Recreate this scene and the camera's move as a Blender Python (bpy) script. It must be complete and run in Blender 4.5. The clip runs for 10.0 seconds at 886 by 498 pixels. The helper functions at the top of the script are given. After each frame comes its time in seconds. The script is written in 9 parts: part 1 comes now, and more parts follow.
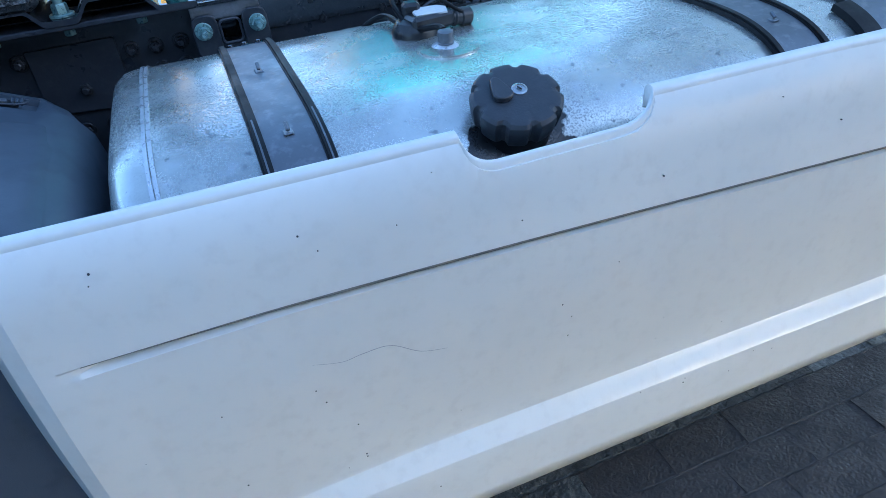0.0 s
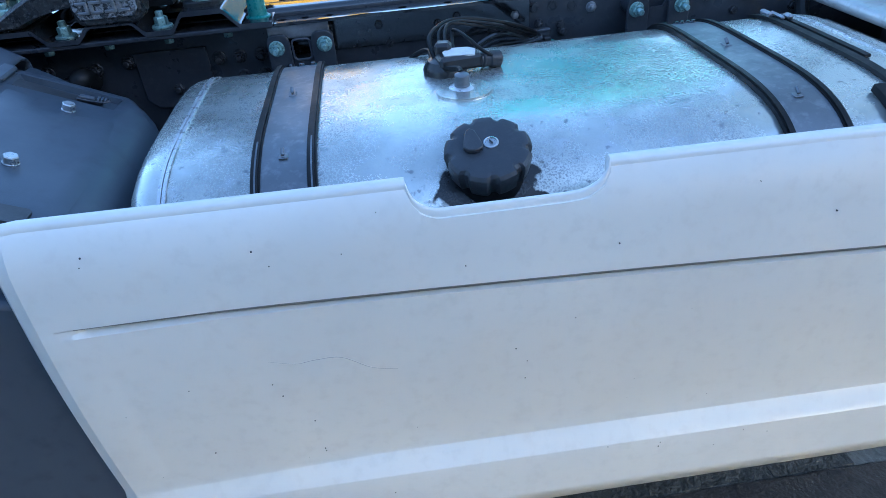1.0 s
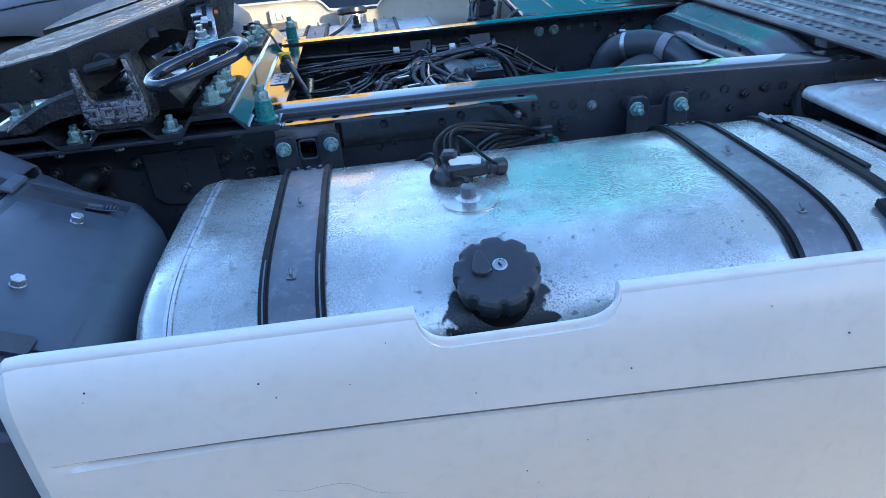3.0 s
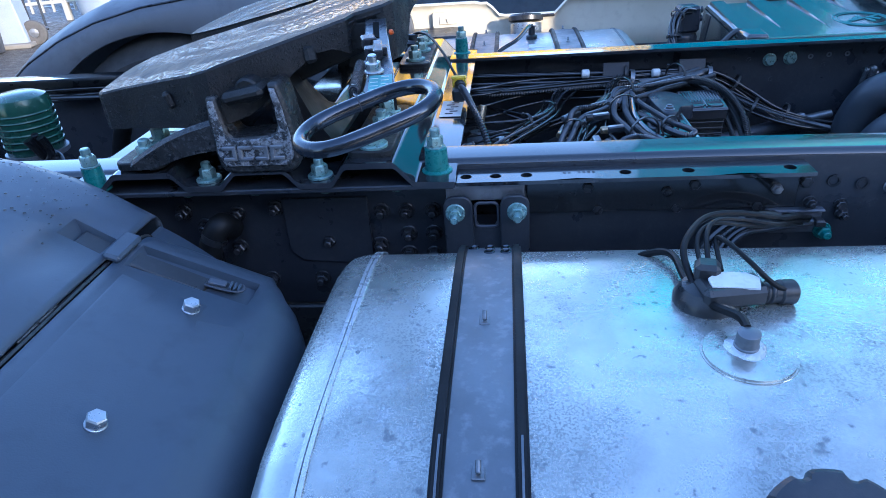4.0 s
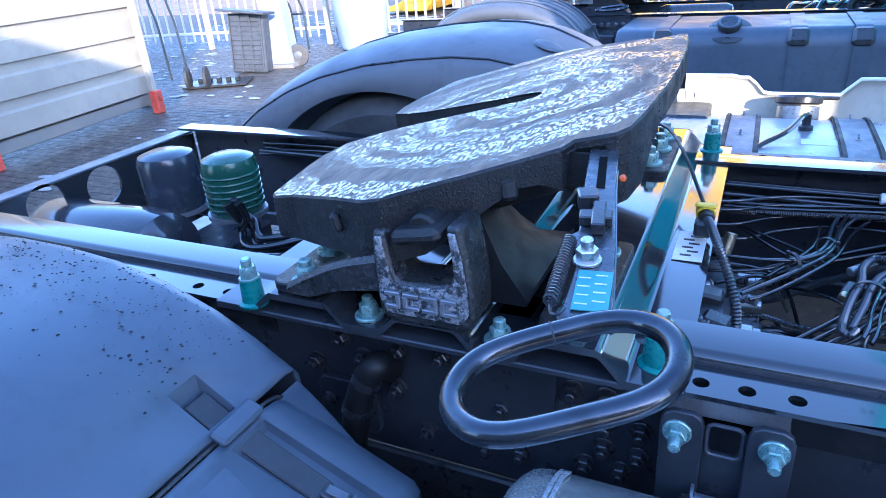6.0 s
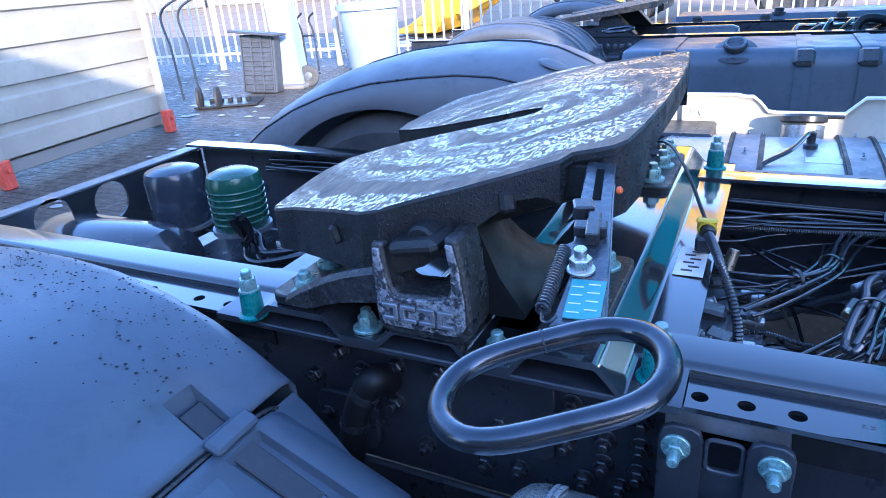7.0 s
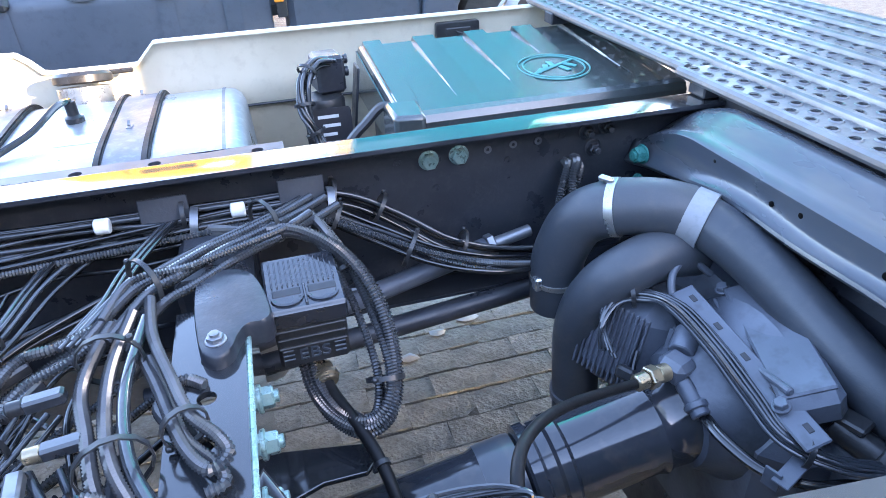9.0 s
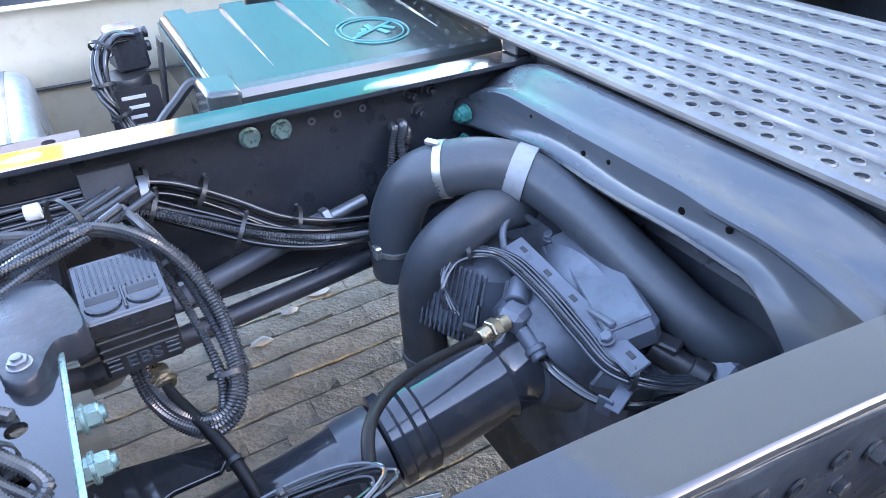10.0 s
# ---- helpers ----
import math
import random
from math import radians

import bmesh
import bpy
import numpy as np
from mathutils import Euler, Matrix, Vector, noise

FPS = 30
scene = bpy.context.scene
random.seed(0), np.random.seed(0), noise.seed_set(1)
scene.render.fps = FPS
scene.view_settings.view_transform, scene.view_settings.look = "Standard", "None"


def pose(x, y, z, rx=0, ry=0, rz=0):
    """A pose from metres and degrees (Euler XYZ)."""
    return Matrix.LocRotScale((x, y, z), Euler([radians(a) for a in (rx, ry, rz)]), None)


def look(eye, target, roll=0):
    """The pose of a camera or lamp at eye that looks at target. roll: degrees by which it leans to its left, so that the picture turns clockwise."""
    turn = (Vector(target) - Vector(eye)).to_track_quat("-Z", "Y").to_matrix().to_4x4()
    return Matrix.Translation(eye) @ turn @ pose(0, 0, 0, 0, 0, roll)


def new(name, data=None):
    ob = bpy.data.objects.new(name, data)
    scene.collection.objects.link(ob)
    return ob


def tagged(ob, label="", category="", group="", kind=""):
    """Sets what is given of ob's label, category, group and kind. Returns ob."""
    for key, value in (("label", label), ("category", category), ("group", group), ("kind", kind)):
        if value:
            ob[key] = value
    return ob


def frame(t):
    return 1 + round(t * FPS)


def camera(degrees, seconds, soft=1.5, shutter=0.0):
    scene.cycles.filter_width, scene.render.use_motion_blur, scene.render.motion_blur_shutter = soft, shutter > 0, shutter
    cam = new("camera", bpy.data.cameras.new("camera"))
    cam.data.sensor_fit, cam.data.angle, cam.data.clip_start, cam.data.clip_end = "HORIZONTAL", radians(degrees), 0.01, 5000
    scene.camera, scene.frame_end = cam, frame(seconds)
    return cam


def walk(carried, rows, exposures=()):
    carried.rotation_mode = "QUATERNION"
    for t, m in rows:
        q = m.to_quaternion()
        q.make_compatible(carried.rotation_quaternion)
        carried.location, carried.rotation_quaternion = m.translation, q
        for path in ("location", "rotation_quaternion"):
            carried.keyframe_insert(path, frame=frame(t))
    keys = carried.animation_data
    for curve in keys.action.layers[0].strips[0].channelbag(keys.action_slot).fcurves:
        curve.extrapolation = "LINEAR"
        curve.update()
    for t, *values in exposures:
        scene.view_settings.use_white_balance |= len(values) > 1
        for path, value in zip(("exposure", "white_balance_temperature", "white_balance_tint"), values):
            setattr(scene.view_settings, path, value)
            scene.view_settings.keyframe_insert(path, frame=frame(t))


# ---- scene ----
EXPO = [(0.0, 2.16, 5300, 9), (2.0, 2.24, 5300, 11), (3.5, 2.24, 5350, 15), (4.5, 2.75, 4900, 19), (5.5, 3.02, 4850, 20), (7.0, 2.85, 4850, 21), (7.5, 2.95, 4900, 21), (8.0, 3.25, 5100, 20), (8.5, 3.68, 5800, 18), (9.0, 3.98, 6600, 22), (10.0, 4.2, 7100, 24)]
SKY_STRENGTH, SUN_STRENGTH, PLATE_SLOPE = 0.15, 1.7, 0.215
cam = camera(68.8, 10.0, soft=0.5)
PATH = [
    (0, (-0.127, -0.642, 1.343), (0.397, 0.906, 0.189), -5.6),
    (0.5, (0.034, -0.685, 1.376), (0.49, 0.893, 0.235), -4.7),
    (1, (0.121, -0.74, 1.41), (0.24, 0.91, 0.286), -5.1),
    (1.2, (0.140, -0.765, 1.444), (0.193, 0.898, 0.334), -5.9),
    (1.5, (0.123, -0.752, 1.477), (0.262, 0.902, 0.362), -5.9),
    (2, (0.125, -0.768, 1.5), (0.284, 0.959, 0.504), -5.4),
    (2.2, (0.128, -0.797, 1.504), (0.3, 0.937, 0.522), -5.3),
    (3.3, (0.105, -0.553, 1.491), (0.239, 1.183, 0.508), -4.8),
    (3.5, (0.069, -0.444, 1.493), (0.186, 1.293, 0.508), -4.5),
    (4, (-0.009, -0.248, 1.488), (-0.223, 1.487, 0.518), -4.5),
    (4.2, (-0.026, -0.163, 1.502), (-0.360, 1.544, 0.514), -4.9),
    (4.5, (-0.025, -0.048, 1.517), (-0.585, 1.635, 0.592), -4.1),
    (4.7, (-0.010, 0.003, 1.507), (-0.735, 1.652, 0.638), -5.5),
    (5, (-0.037, 0.07, 1.526), (-0.787, 1.657, 0.567), -4.6),
    (5.5, (-0.071, 0.108, 1.557), (-0.835, 1.664, 0.56), -4.5),
    (5.7, (-0.074, 0.107, 1.556), (-0.858, 1.702, 0.638), -4.3),
    (7, (-0.059, 0.108, 1.544), (-0.902, 1.737, 0.748), -4.4),
    (7.5, (0.017, 0.125, 1.509), (-0.54, 1.869, 0.704), -4.7),
    (7.7, (0.065, 0.130, 1.508), (-0.350, 1.902, 0.678), -4.8),
    (8, (0.186, 0.234, 1.495), (-0.043, 2.037, 0.662), -4.5),
    (8.2, (0.274, 0.327, 1.502), (0.189, 2.136, 0.653), -3.9),
    (8.5, (0.399, 0.473, 1.498), (0.491, 2.23, 0.548), -3.6),
    (8.7, (0.441, 0.577, 1.489), (0.683, 2.279, 0.467), -2.8),
    (9, (0.484, 0.694, 1.457), (0.93, 2.344, 0.418), -2.2),
    (9.5, (0.512, 0.725, 1.429), (1.251, 2.233, 0.341), -1.3),
    (10, (0.513, 0.696, 1.461), (1.347, 2.112, 0.32), -0.5),
]
walk(cam, [(t, look(eye, target, roll)) for t, eye, target, roll in PATH], EXPO)

# ---- body ----

# ---------------------------------------------------------------- light
SUN_AZ, SUN_EL = 140.0, 17.0          # clockwise from +y, above the horizon
world = bpy.data.worlds.new("world")
scene.world = world
world.use_nodes = True
wn = world.node_tree.nodes
sky = wn.new("ShaderNodeTexSky")
sky.sky_type = "NISHITA"
sky.sun_disc = False
sky.sun_elevation = radians(SUN_EL)
sky.sun_rotation = radians(SUN_AZ)
sky.air_density, sky.dust_density, sky.ozone_density = 1.0, 0.6, 1.6
wn["Background"].inputs["Strength"].default_value = SKY_STRENGTH
world.node_tree.links.new(sky.outputs["Color"], wn["Background"].inputs["Color"])
sun_to = Vector((math.sin(radians(SUN_AZ)) * math.cos(radians(SUN_EL)), math.cos(radians(SUN_AZ)) * math.cos(radians(SUN_EL)), math.sin(radians(SUN_EL))))
sun = new("sun", bpy.data.lights.new("sun", "SUN"))
sun.data.energy, sun.data.angle, sun.data.color = SUN_STRENGTH, radians(0.5), (1.0, 0.80, 0.53)
sun.matrix_world = look(tuple(sun_to * 40), (0, 0, 0))


# ---------------------------------------------------------------- materials
def mat(name, col, rough=0.5, metal=0.0, col2=None, scale=6.0, bump=0.0, bscale=120.0, fine=None, fscale=90.0, rvar=0.12, coat=0.0, lo=0.35, hi=0.65, spec=0.5, stretch=None, island=0.0, deep=0.002):
    """A surface with colour varied at two scales, uneven gloss and fine relief; sizes in 1/metre."""
    m = bpy.data.materials.new(name)
    m.use_nodes = True
    n, l = m.node_tree.nodes, m.node_tree.links
    b = n["Principled BSDF"]
    tc = n.new("ShaderNodeTexCoord")
    mp = n.new("ShaderNodeMapping")
    l.new(tc.outputs["Object"], mp.inputs["Vector"])
    if stretch:
        mp.inputs["Scale"].default_value = stretch

    def noise_at(s, detail=5.0, rgh=0.6):
        t = n.new("ShaderNodeTexNoise")
        t.inputs["Scale"].default_value, t.inputs["Detail"].default_value, t.inputs["Roughness"].default_value = s, detail, rgh
        l.new(mp.outputs["Vector"], t.inputs["Vector"])
        return t.outputs["Fac"]

    def ramp(fac, a, bb, c0, c1):
        r = n.new("ShaderNodeValToRGB")
        r.color_ramp.elements[0].position, r.color_ramp.elements[1].position = a, bb
        r.color_ramp.elements[0].color, r.color_ramp.elements[1].color = (*c0, 1), (*c1, 1)
        l.new(fac, r.inputs["Fac"])
        return r.outputs["Color"]

    big = noise_at(scale)
    c2 = col2 or tuple(v * 0.8 for v in col)
    colour = ramp(big, lo, hi, col, c2)
    small = noise_at(fscale, 3.0)
    mx = n.new("ShaderNodeMix")
    mx.data_type = "RGBA"
    f3 = fine or tuple(v * 0.7 for v in col)
    msk = ramp(small, 0.52, 0.72, (0, 0, 0), (0.55, 0.55, 0.55))
    l.new(msk, mx.inputs[0])
    l.new(colour, mx.inputs[6])
    mx.inputs[7].default_value = (*f3, 1)
    out = mx.outputs[2]
    if island:
        oi = n.new("ShaderNodeObjectInfo" if island > 0 else "ShaderNodeNewGeometry")
        hv = n.new("ShaderNodeHueSaturation")
        mr = n.new("ShaderNodeMapRange")
        mr.inputs[3].default_value, mr.inputs[4].default_value = 1 - abs(island), 1 + abs(island)
        l.new(oi.outputs["Random" if island > 0 else "Random Per Island"], mr.inputs[0])
        l.new(mr.outputs[0], hv.inputs["Value"])
        l.new(out, hv.inputs["Color"])
        out = hv.outputs["Color"]
    l.new(out, b.inputs["Base Color"])
    rr = n.new("ShaderNodeMapRange")
    rr.inputs[1].default_value, rr.inputs[2].default_value = 0.3, 0.7
    rr.inputs[3].default_value, rr.inputs[4].default_value = max(0.03, rough - rvar), min(1.0, rough + rvar)
    l.new(noise_at(scale * 2.3), rr.inputs[0])
    l.new(rr.outputs[0], b.inputs["Roughness"])
    b.inputs["Metallic"].default_value = metal
    b.inputs["Coat Weight"].default_value = coat
    b.inputs["Coat Roughness"].default_value = 0.08
    b.inputs["Specular IOR Level"].default_value = spec
    if bump:
        bp = n.new("ShaderNodeBump")
        bp.inputs["Strength"].default_value, bp.inputs["Distance"].default_value = bump, deep
        l.new(noise_at(bscale, 4.0), bp.inputs["Height"])
        l.new(bp.outputs["Normal"], b.inputs["Normal"])
    return m


M_WHITE = mat("white_gelcoat", (0.80, 0.785, 0.735), 0.34, 0, (0.745, 0.73, 0.685), 2.5, 0.03, 60, (0.71, 0.69, 0.64), 40, 0.06, 0.15)
M_CREAM = mat("skirt_inner", (0.66, 0.61, 0.485), 0.5, 0, (0.57, 0.52, 0.40), 3, 0.05, 80, (0.50, 0.45, 0.34), 30)
M_BLACK = mat("chassis_black", (0.020, 0.023, 0.030), 0.38, 0, (0.032, 0.036, 0.044), 7, 0.25, 160, (0.048, 0.050, 0.054), 70, 0.18, spec=0.5)
M_RAIL = mat("rail_black_gloss", (0.015, 0.017, 0.020), 0.10, 0, (0.022, 0.024, 0.027), 4, 0.02, 30, (0.028, 0.028, 0.030), 90, 0.05, 0.7)
M_CAST = mat("black_casting", (0.009, 0.010, 0.011), 0.42, 0, (0.016, 0.017, 0.018), 12, 1.0, 210, (0.028, 0.029, 0.030), 130, 0.22, spec=0.35)
M_PLASTIC = mat("grey_plastic", (0.052, 0.067, 0.088), 0.42, 0, (0.068, 0.084, 0.108), 2.2, 0.15, 500, (0.038, 0.047, 0.062), 22, 0.14)
M_DKPLASTIC = mat("black_plastic", (0.017, 0.018, 0.020), 0.34, 0, (0.03, 0.031, 0.033), 8, 0.1, 400, (0.045, 0.045, 0.045), 80, spec=0.5)
M_RUBBER = mat("rubber", (0.007, 0.007, 0.008), 0.5, 0, (0.012, 0.012, 0.012), 9, 0.1, 200, spec=0.25)
M_HOSE = mat("rubber_hose", (0.036, 0.043, 0.052), 0.44, 0, (0.050, 0.057, 0.067), 5, 0.15, 150, (0.066, 0.067, 0.070), 45)
M_CABLE = mat("cable_black", (0.007, 0.0075, 0.0085), 0.15, 0, (0.013, 0.0135, 0.015), 12, 0.0, coat=0.5, rvar=0.05)
M_CABLE2 = mat("cable_grey", (0.042, 0.047, 0.055), 0.18, 0, (0.022, 0.025, 0.030), 15, 0.0, coat=0.6, rvar=0.06)
M_CONDUIT = mat("conduit", (0.034, 0.037, 0.042), 0.18, 0, (0.055, 0.059, 0.064), 14, 0.0, 100, (0.08, 0.08, 0.08), 24, 0.06, 0.6)
M_STRAP = mat("strap_steel", (0.20, 0.215, 0.235), 0.42, 0.6, (0.15, 0.16, 0.175), 9, 0.08, 220, (0.30, 0.31, 0.32), 60)
M_ZINC = mat("zinc", (0.55, 0.56, 0.56), 0.33, 0.85, (0.42, 0.43, 0.43), 40, 0.1, 300)
M_TEAL = mat("teal_nut", (0.022, 0.17, 0.155), 0.3, 0.15, (0.035, 0.22, 0.195), 60, 0.1, 300, (0.012, 0.07, 0.068), 120)
M_PALE = mat("pale_green_bolt", (0.20, 0.33, 0.31), 0.32, 0.5, (0.28, 0.40, 0.38), 50, 0.1, 300, (0.10, 0.16, 0.155), 150)
M_ALU = mat("catwalk_aluminium", (0.20, 0.20, 0.205), 0.42, 0.6, (0.14, 0.14, 0.145), 9, 0.15, 200, (0.14, 0.137, 0.132), 45, 0.14)
M_GALV = mat("worn_aluminium", (0.30, 0.31, 0.33), 0.42, 0.7, (0.22, 0.23, 0.245), 12, 0.12, 200, (0.14, 0.14, 0.145), 40)
M_GREASE = mat("greased_steel", (0.11, 0.070, 0.040), 0.34, 0.0, (0.030, 0.024, 0.020), 5, 0.0, 24, (0.08, 0.066, 0.052), 50, 0.26, lo=0.42, hi=0.58, stretch=(1.0, 0.35, 1.0))
# the fine pale speckle is wear plus painted glints of water drops
M_CASTW = mat("worn_casting", (0.016, 0.017, 0.018), 0.30, 0.1, (0.028, 0.029, 0.03), 10, 1.0, 170, (0.13, 0.135, 0.14), 150, 0.15)
M_CAP = mat("cap_plastic", (0.030, 0.033, 0.040), 0.44, 0, (0.04, 0.043, 0.05), 20, 0.2, 300, (0.05, 0.052, 0.056), 90)
M_STEP = mat("step_aluminium", (0.52, 0.52, 0.51), 0.42, 0.3, (0.40, 0.40, 0.39), 14, 0.3, 120, (0.26, 0.24, 0.21), 60)
# worn metal whose bright specks also stand for droplet glints
M_GLINTFACE = mat("worn_glint_casting", (0.045, 0.048, 0.053), 0.28, 0.3, (0.27, 0.28, 0.30), 85, 1.0, 240, (0.42, 0.43, 0.45), 170, 0.12, lo=0.46, hi=0.54)
M_GUARD = mat("matt_grey_guard", (0.085, 0.092, 0.104), 0.52, 0, (0.115, 0.122, 0.135), 2.2, 0.15, 400, (0.065, 0.070, 0.078), 22, 0.12)
M_ANGLE = mat("angle_grey", (0.042, 0.046, 0.058), 0.42, 0, (0.055, 0.060, 0.072), 4, 0.05, 60, (0.035, 0.037, 0.042), 90, 0.06)
M_BAND = mat("band_grey", (0.16, 0.168, 0.19), 0.42, 0.35, (0.12, 0.126, 0.142), 9, 0.15, 160, (0.24, 0.24, 0.25), 60)
M_SCRATCH = mat("scratch_grey", (0.44, 0.44, 0.44), 0.6)
# black that stands in for the shade inside holes, slots and gaps
M_HOLE = mat("hole_shade", (0.002, 0.002, 0.002), 0.9, spec=0.1)
M_LOOP = mat("handle_steel", (0.075, 0.082, 0.095), 0.20, 0.9, (0.05, 0.056, 0.066), 10, 0.08, 300, (0.045, 0.045, 0.046), 60)
M_BATT = mat("battery_cover", (0.040, 0.050, 0.050), 0.19, 0, (0.048, 0.058, 0.058), 3, 0.2, 300, (0.06, 0.066, 0.066), 100, 0.05, 0.45, spec=0.7)
M_GEARBOX = mat("gearbox_grey", (0.105, 0.120, 0.146), 0.42, 0.1, (0.075, 0.085, 0.104), 6, 0.3, 120, (0.035, 0.037, 0.042), 26)
M_SHIELD = mat("crossmember_grey", (0.044, 0.054, 0.068), 0.32, 0, (0.068, 0.075, 0.085), 3.5, 0.15, 70, (0.13, 0.115, 0.095), 14, 0.12, 0.2, stretch=(1.0, 0.3, 1.0))
M_SHAFT = mat("shaft_gloss", (0.022, 0.025, 0.031), 0.13, 0, (0.034, 0.037, 0.044), 5, 0.05, 45, (0.07, 0.063, 0.055), 22, 0.07, 0.6)
M_BLUEFIT = mat("blue_plastic", (0.02, 0.22, 0.55), 0.35)
M_BRASS = mat("brass", (0.40, 0.33, 0.22), 0.32, 0.85, (0.32, 0.27, 0.2), 40)
M_GREENF = mat("green_filter", (0.015, 0.065, 0.042), 0.22, 0.1, (0.02, 0.075, 0.05), 10, 0.05, 200)
M_NAVY = mat("dark_canister", (0.022, 0.028, 0.038), 0.22, 0.1, (0.03, 0.035, 0.045), 10, 0.05, 200)
M_YELLOW = mat("yellow_plastic", (0.75, 0.55, 0.03), 0.4)
M_ORANGE = mat("orange_reflector", (0.9, 0.32, 0.02), 0.3)
M_REDPL = mat("red_paint", (0.62, 0.09, 0.05), 0.5, 0, (0.45, 0.06, 0.04), 20)
M_LABEL = mat("label_paper", (0.72, 0.73, 0.72), 0.5, 0, (0.62, 0.63, 0.62), 20)
M_INK = mat("dark_ink", (0.03, 0.03, 0.035), 0.6)
M_TEALLAB = mat("teal_label", (0.07, 0.30, 0.29), 0.4)
M_CYAN = mat("cyan_lacquer", (0.01, 0.48, 0.50), 0.22, 0, (0.01, 0.44, 0.47), 2, 0.0, coat=0.6)
M_WINDOW = mat("dark_glass", (0.015, 0.018, 0.02), 0.06)
M_TYRE = mat("tyre", (0.025, 0.025, 0.026), 0.7, 0, (0.05, 0.048, 0.045), 10, 0.3, 100)
M_STEELW = mat("wheel_steel", (0.45, 0.46, 0.48), 0.4, 0.6, (0.3, 0.3, 0.31), 14)
M_SAND = mat("joint_sand", (0.125, 0.11, 0.088), 0.7, 0, (0.07, 0.061, 0.05), 12, 1.0, 60, deep=0.006, spec=0.3)
M_PAVER = mat("dry_paver", (0.29, 0.26, 0.215), 0.42, 0, (0.16, 0.142, 0.117), 7, 1.0, 42, (0.09, 0.08, 0.067), 60, 0.25, island=0.09, deep=0.014, spec=0.45, lo=0.3, hi=0.7)
M_PAVER2 = mat("dry_paver_far", (0.29, 0.26, 0.215), 0.42, 0, (0.16, 0.142, 0.117), 7, 1.0, 42, (0.09, 0.08, 0.067), 60, 0.25, island=-0.09, deep=0.014, spec=0.45, lo=0.3, hi=0.7)
# the near wet pavers have a darker, browner base than the far ones
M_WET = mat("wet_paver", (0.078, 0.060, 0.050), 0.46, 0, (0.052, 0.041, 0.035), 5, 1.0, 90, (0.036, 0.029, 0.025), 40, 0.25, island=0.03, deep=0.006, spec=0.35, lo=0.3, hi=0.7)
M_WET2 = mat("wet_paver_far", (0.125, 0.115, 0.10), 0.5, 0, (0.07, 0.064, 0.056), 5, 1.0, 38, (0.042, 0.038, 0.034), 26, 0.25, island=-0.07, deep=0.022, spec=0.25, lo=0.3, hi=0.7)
M_SNOW = mat("snow", (0.42, 0.43, 0.44), 0.6, 0, (0.30, 0.31, 0.32), 8, 0.5, 60)
M_SHED = mat("shed_sheet", (0.40, 0.365, 0.29), 0.5, 0, (0.33, 0.30, 0.24), 1.4, 0.04, 60, (0.30, 0.27, 0.22), 12)
M_FENCE = mat("fence_white", (0.44, 0.42, 0.37), 0.5, 0, (0.36, 0.345, 0.30), 6)
M_BIN = mat("pale_bin", (0.33, 0.38, 0.44), 0.4, 0, (0.28, 0.33, 0.385), 4)
M_MACHINE = mat("machine_yellow", (0.78, 0.45, 0.02), 0.4, 0, (0.62, 0.34, 0.02), 4, 0.05)
M_CRATE = mat("crate_grey", (0.075, 0.08, 0.092), 0.5, 0, (0.05, 0.054, 0.062), 8, 0.2, 120)
M_RUBWHEEL = mat("grey_rubber", (0.10, 0.095, 0.09), 0.7, 0, (0.07, 0.068, 0.065), 12, 0.2, 100)
M_EARTH = mat("dry_earth", (0.34, 0.25, 0.175), 0.95, 0, (0.26, 0.19, 0.13), 0.6, 0.5, 4, (0.42, 0.33, 0.25), 3, spec=0.05)
M_WALLGREY = mat("grey_cladding", (0.25, 0.235, 0.205), 0.6, 0, (0.20, 0.188, 0.165), 0.8, 0.05, 40)
M_LEVER = mat("lever_zinc", (0.085, 0.092, 0.105), 0.30, 0.55, (0.05, 0.055, 0.065), 16, 0.1, 220, (0.2, 0.21, 0.22), 70)
M_WELD = mat("weld_bead", (0.72, 0.73, 0.74), 0.32, 0.6, (0.6, 0.61, 0.62), 30, 0.6, 180)
M_SPRING = mat("spring_steel", (0.03, 0.032, 0.036), 0.3, 0.4, (0.05, 0.05, 0.055), 30)


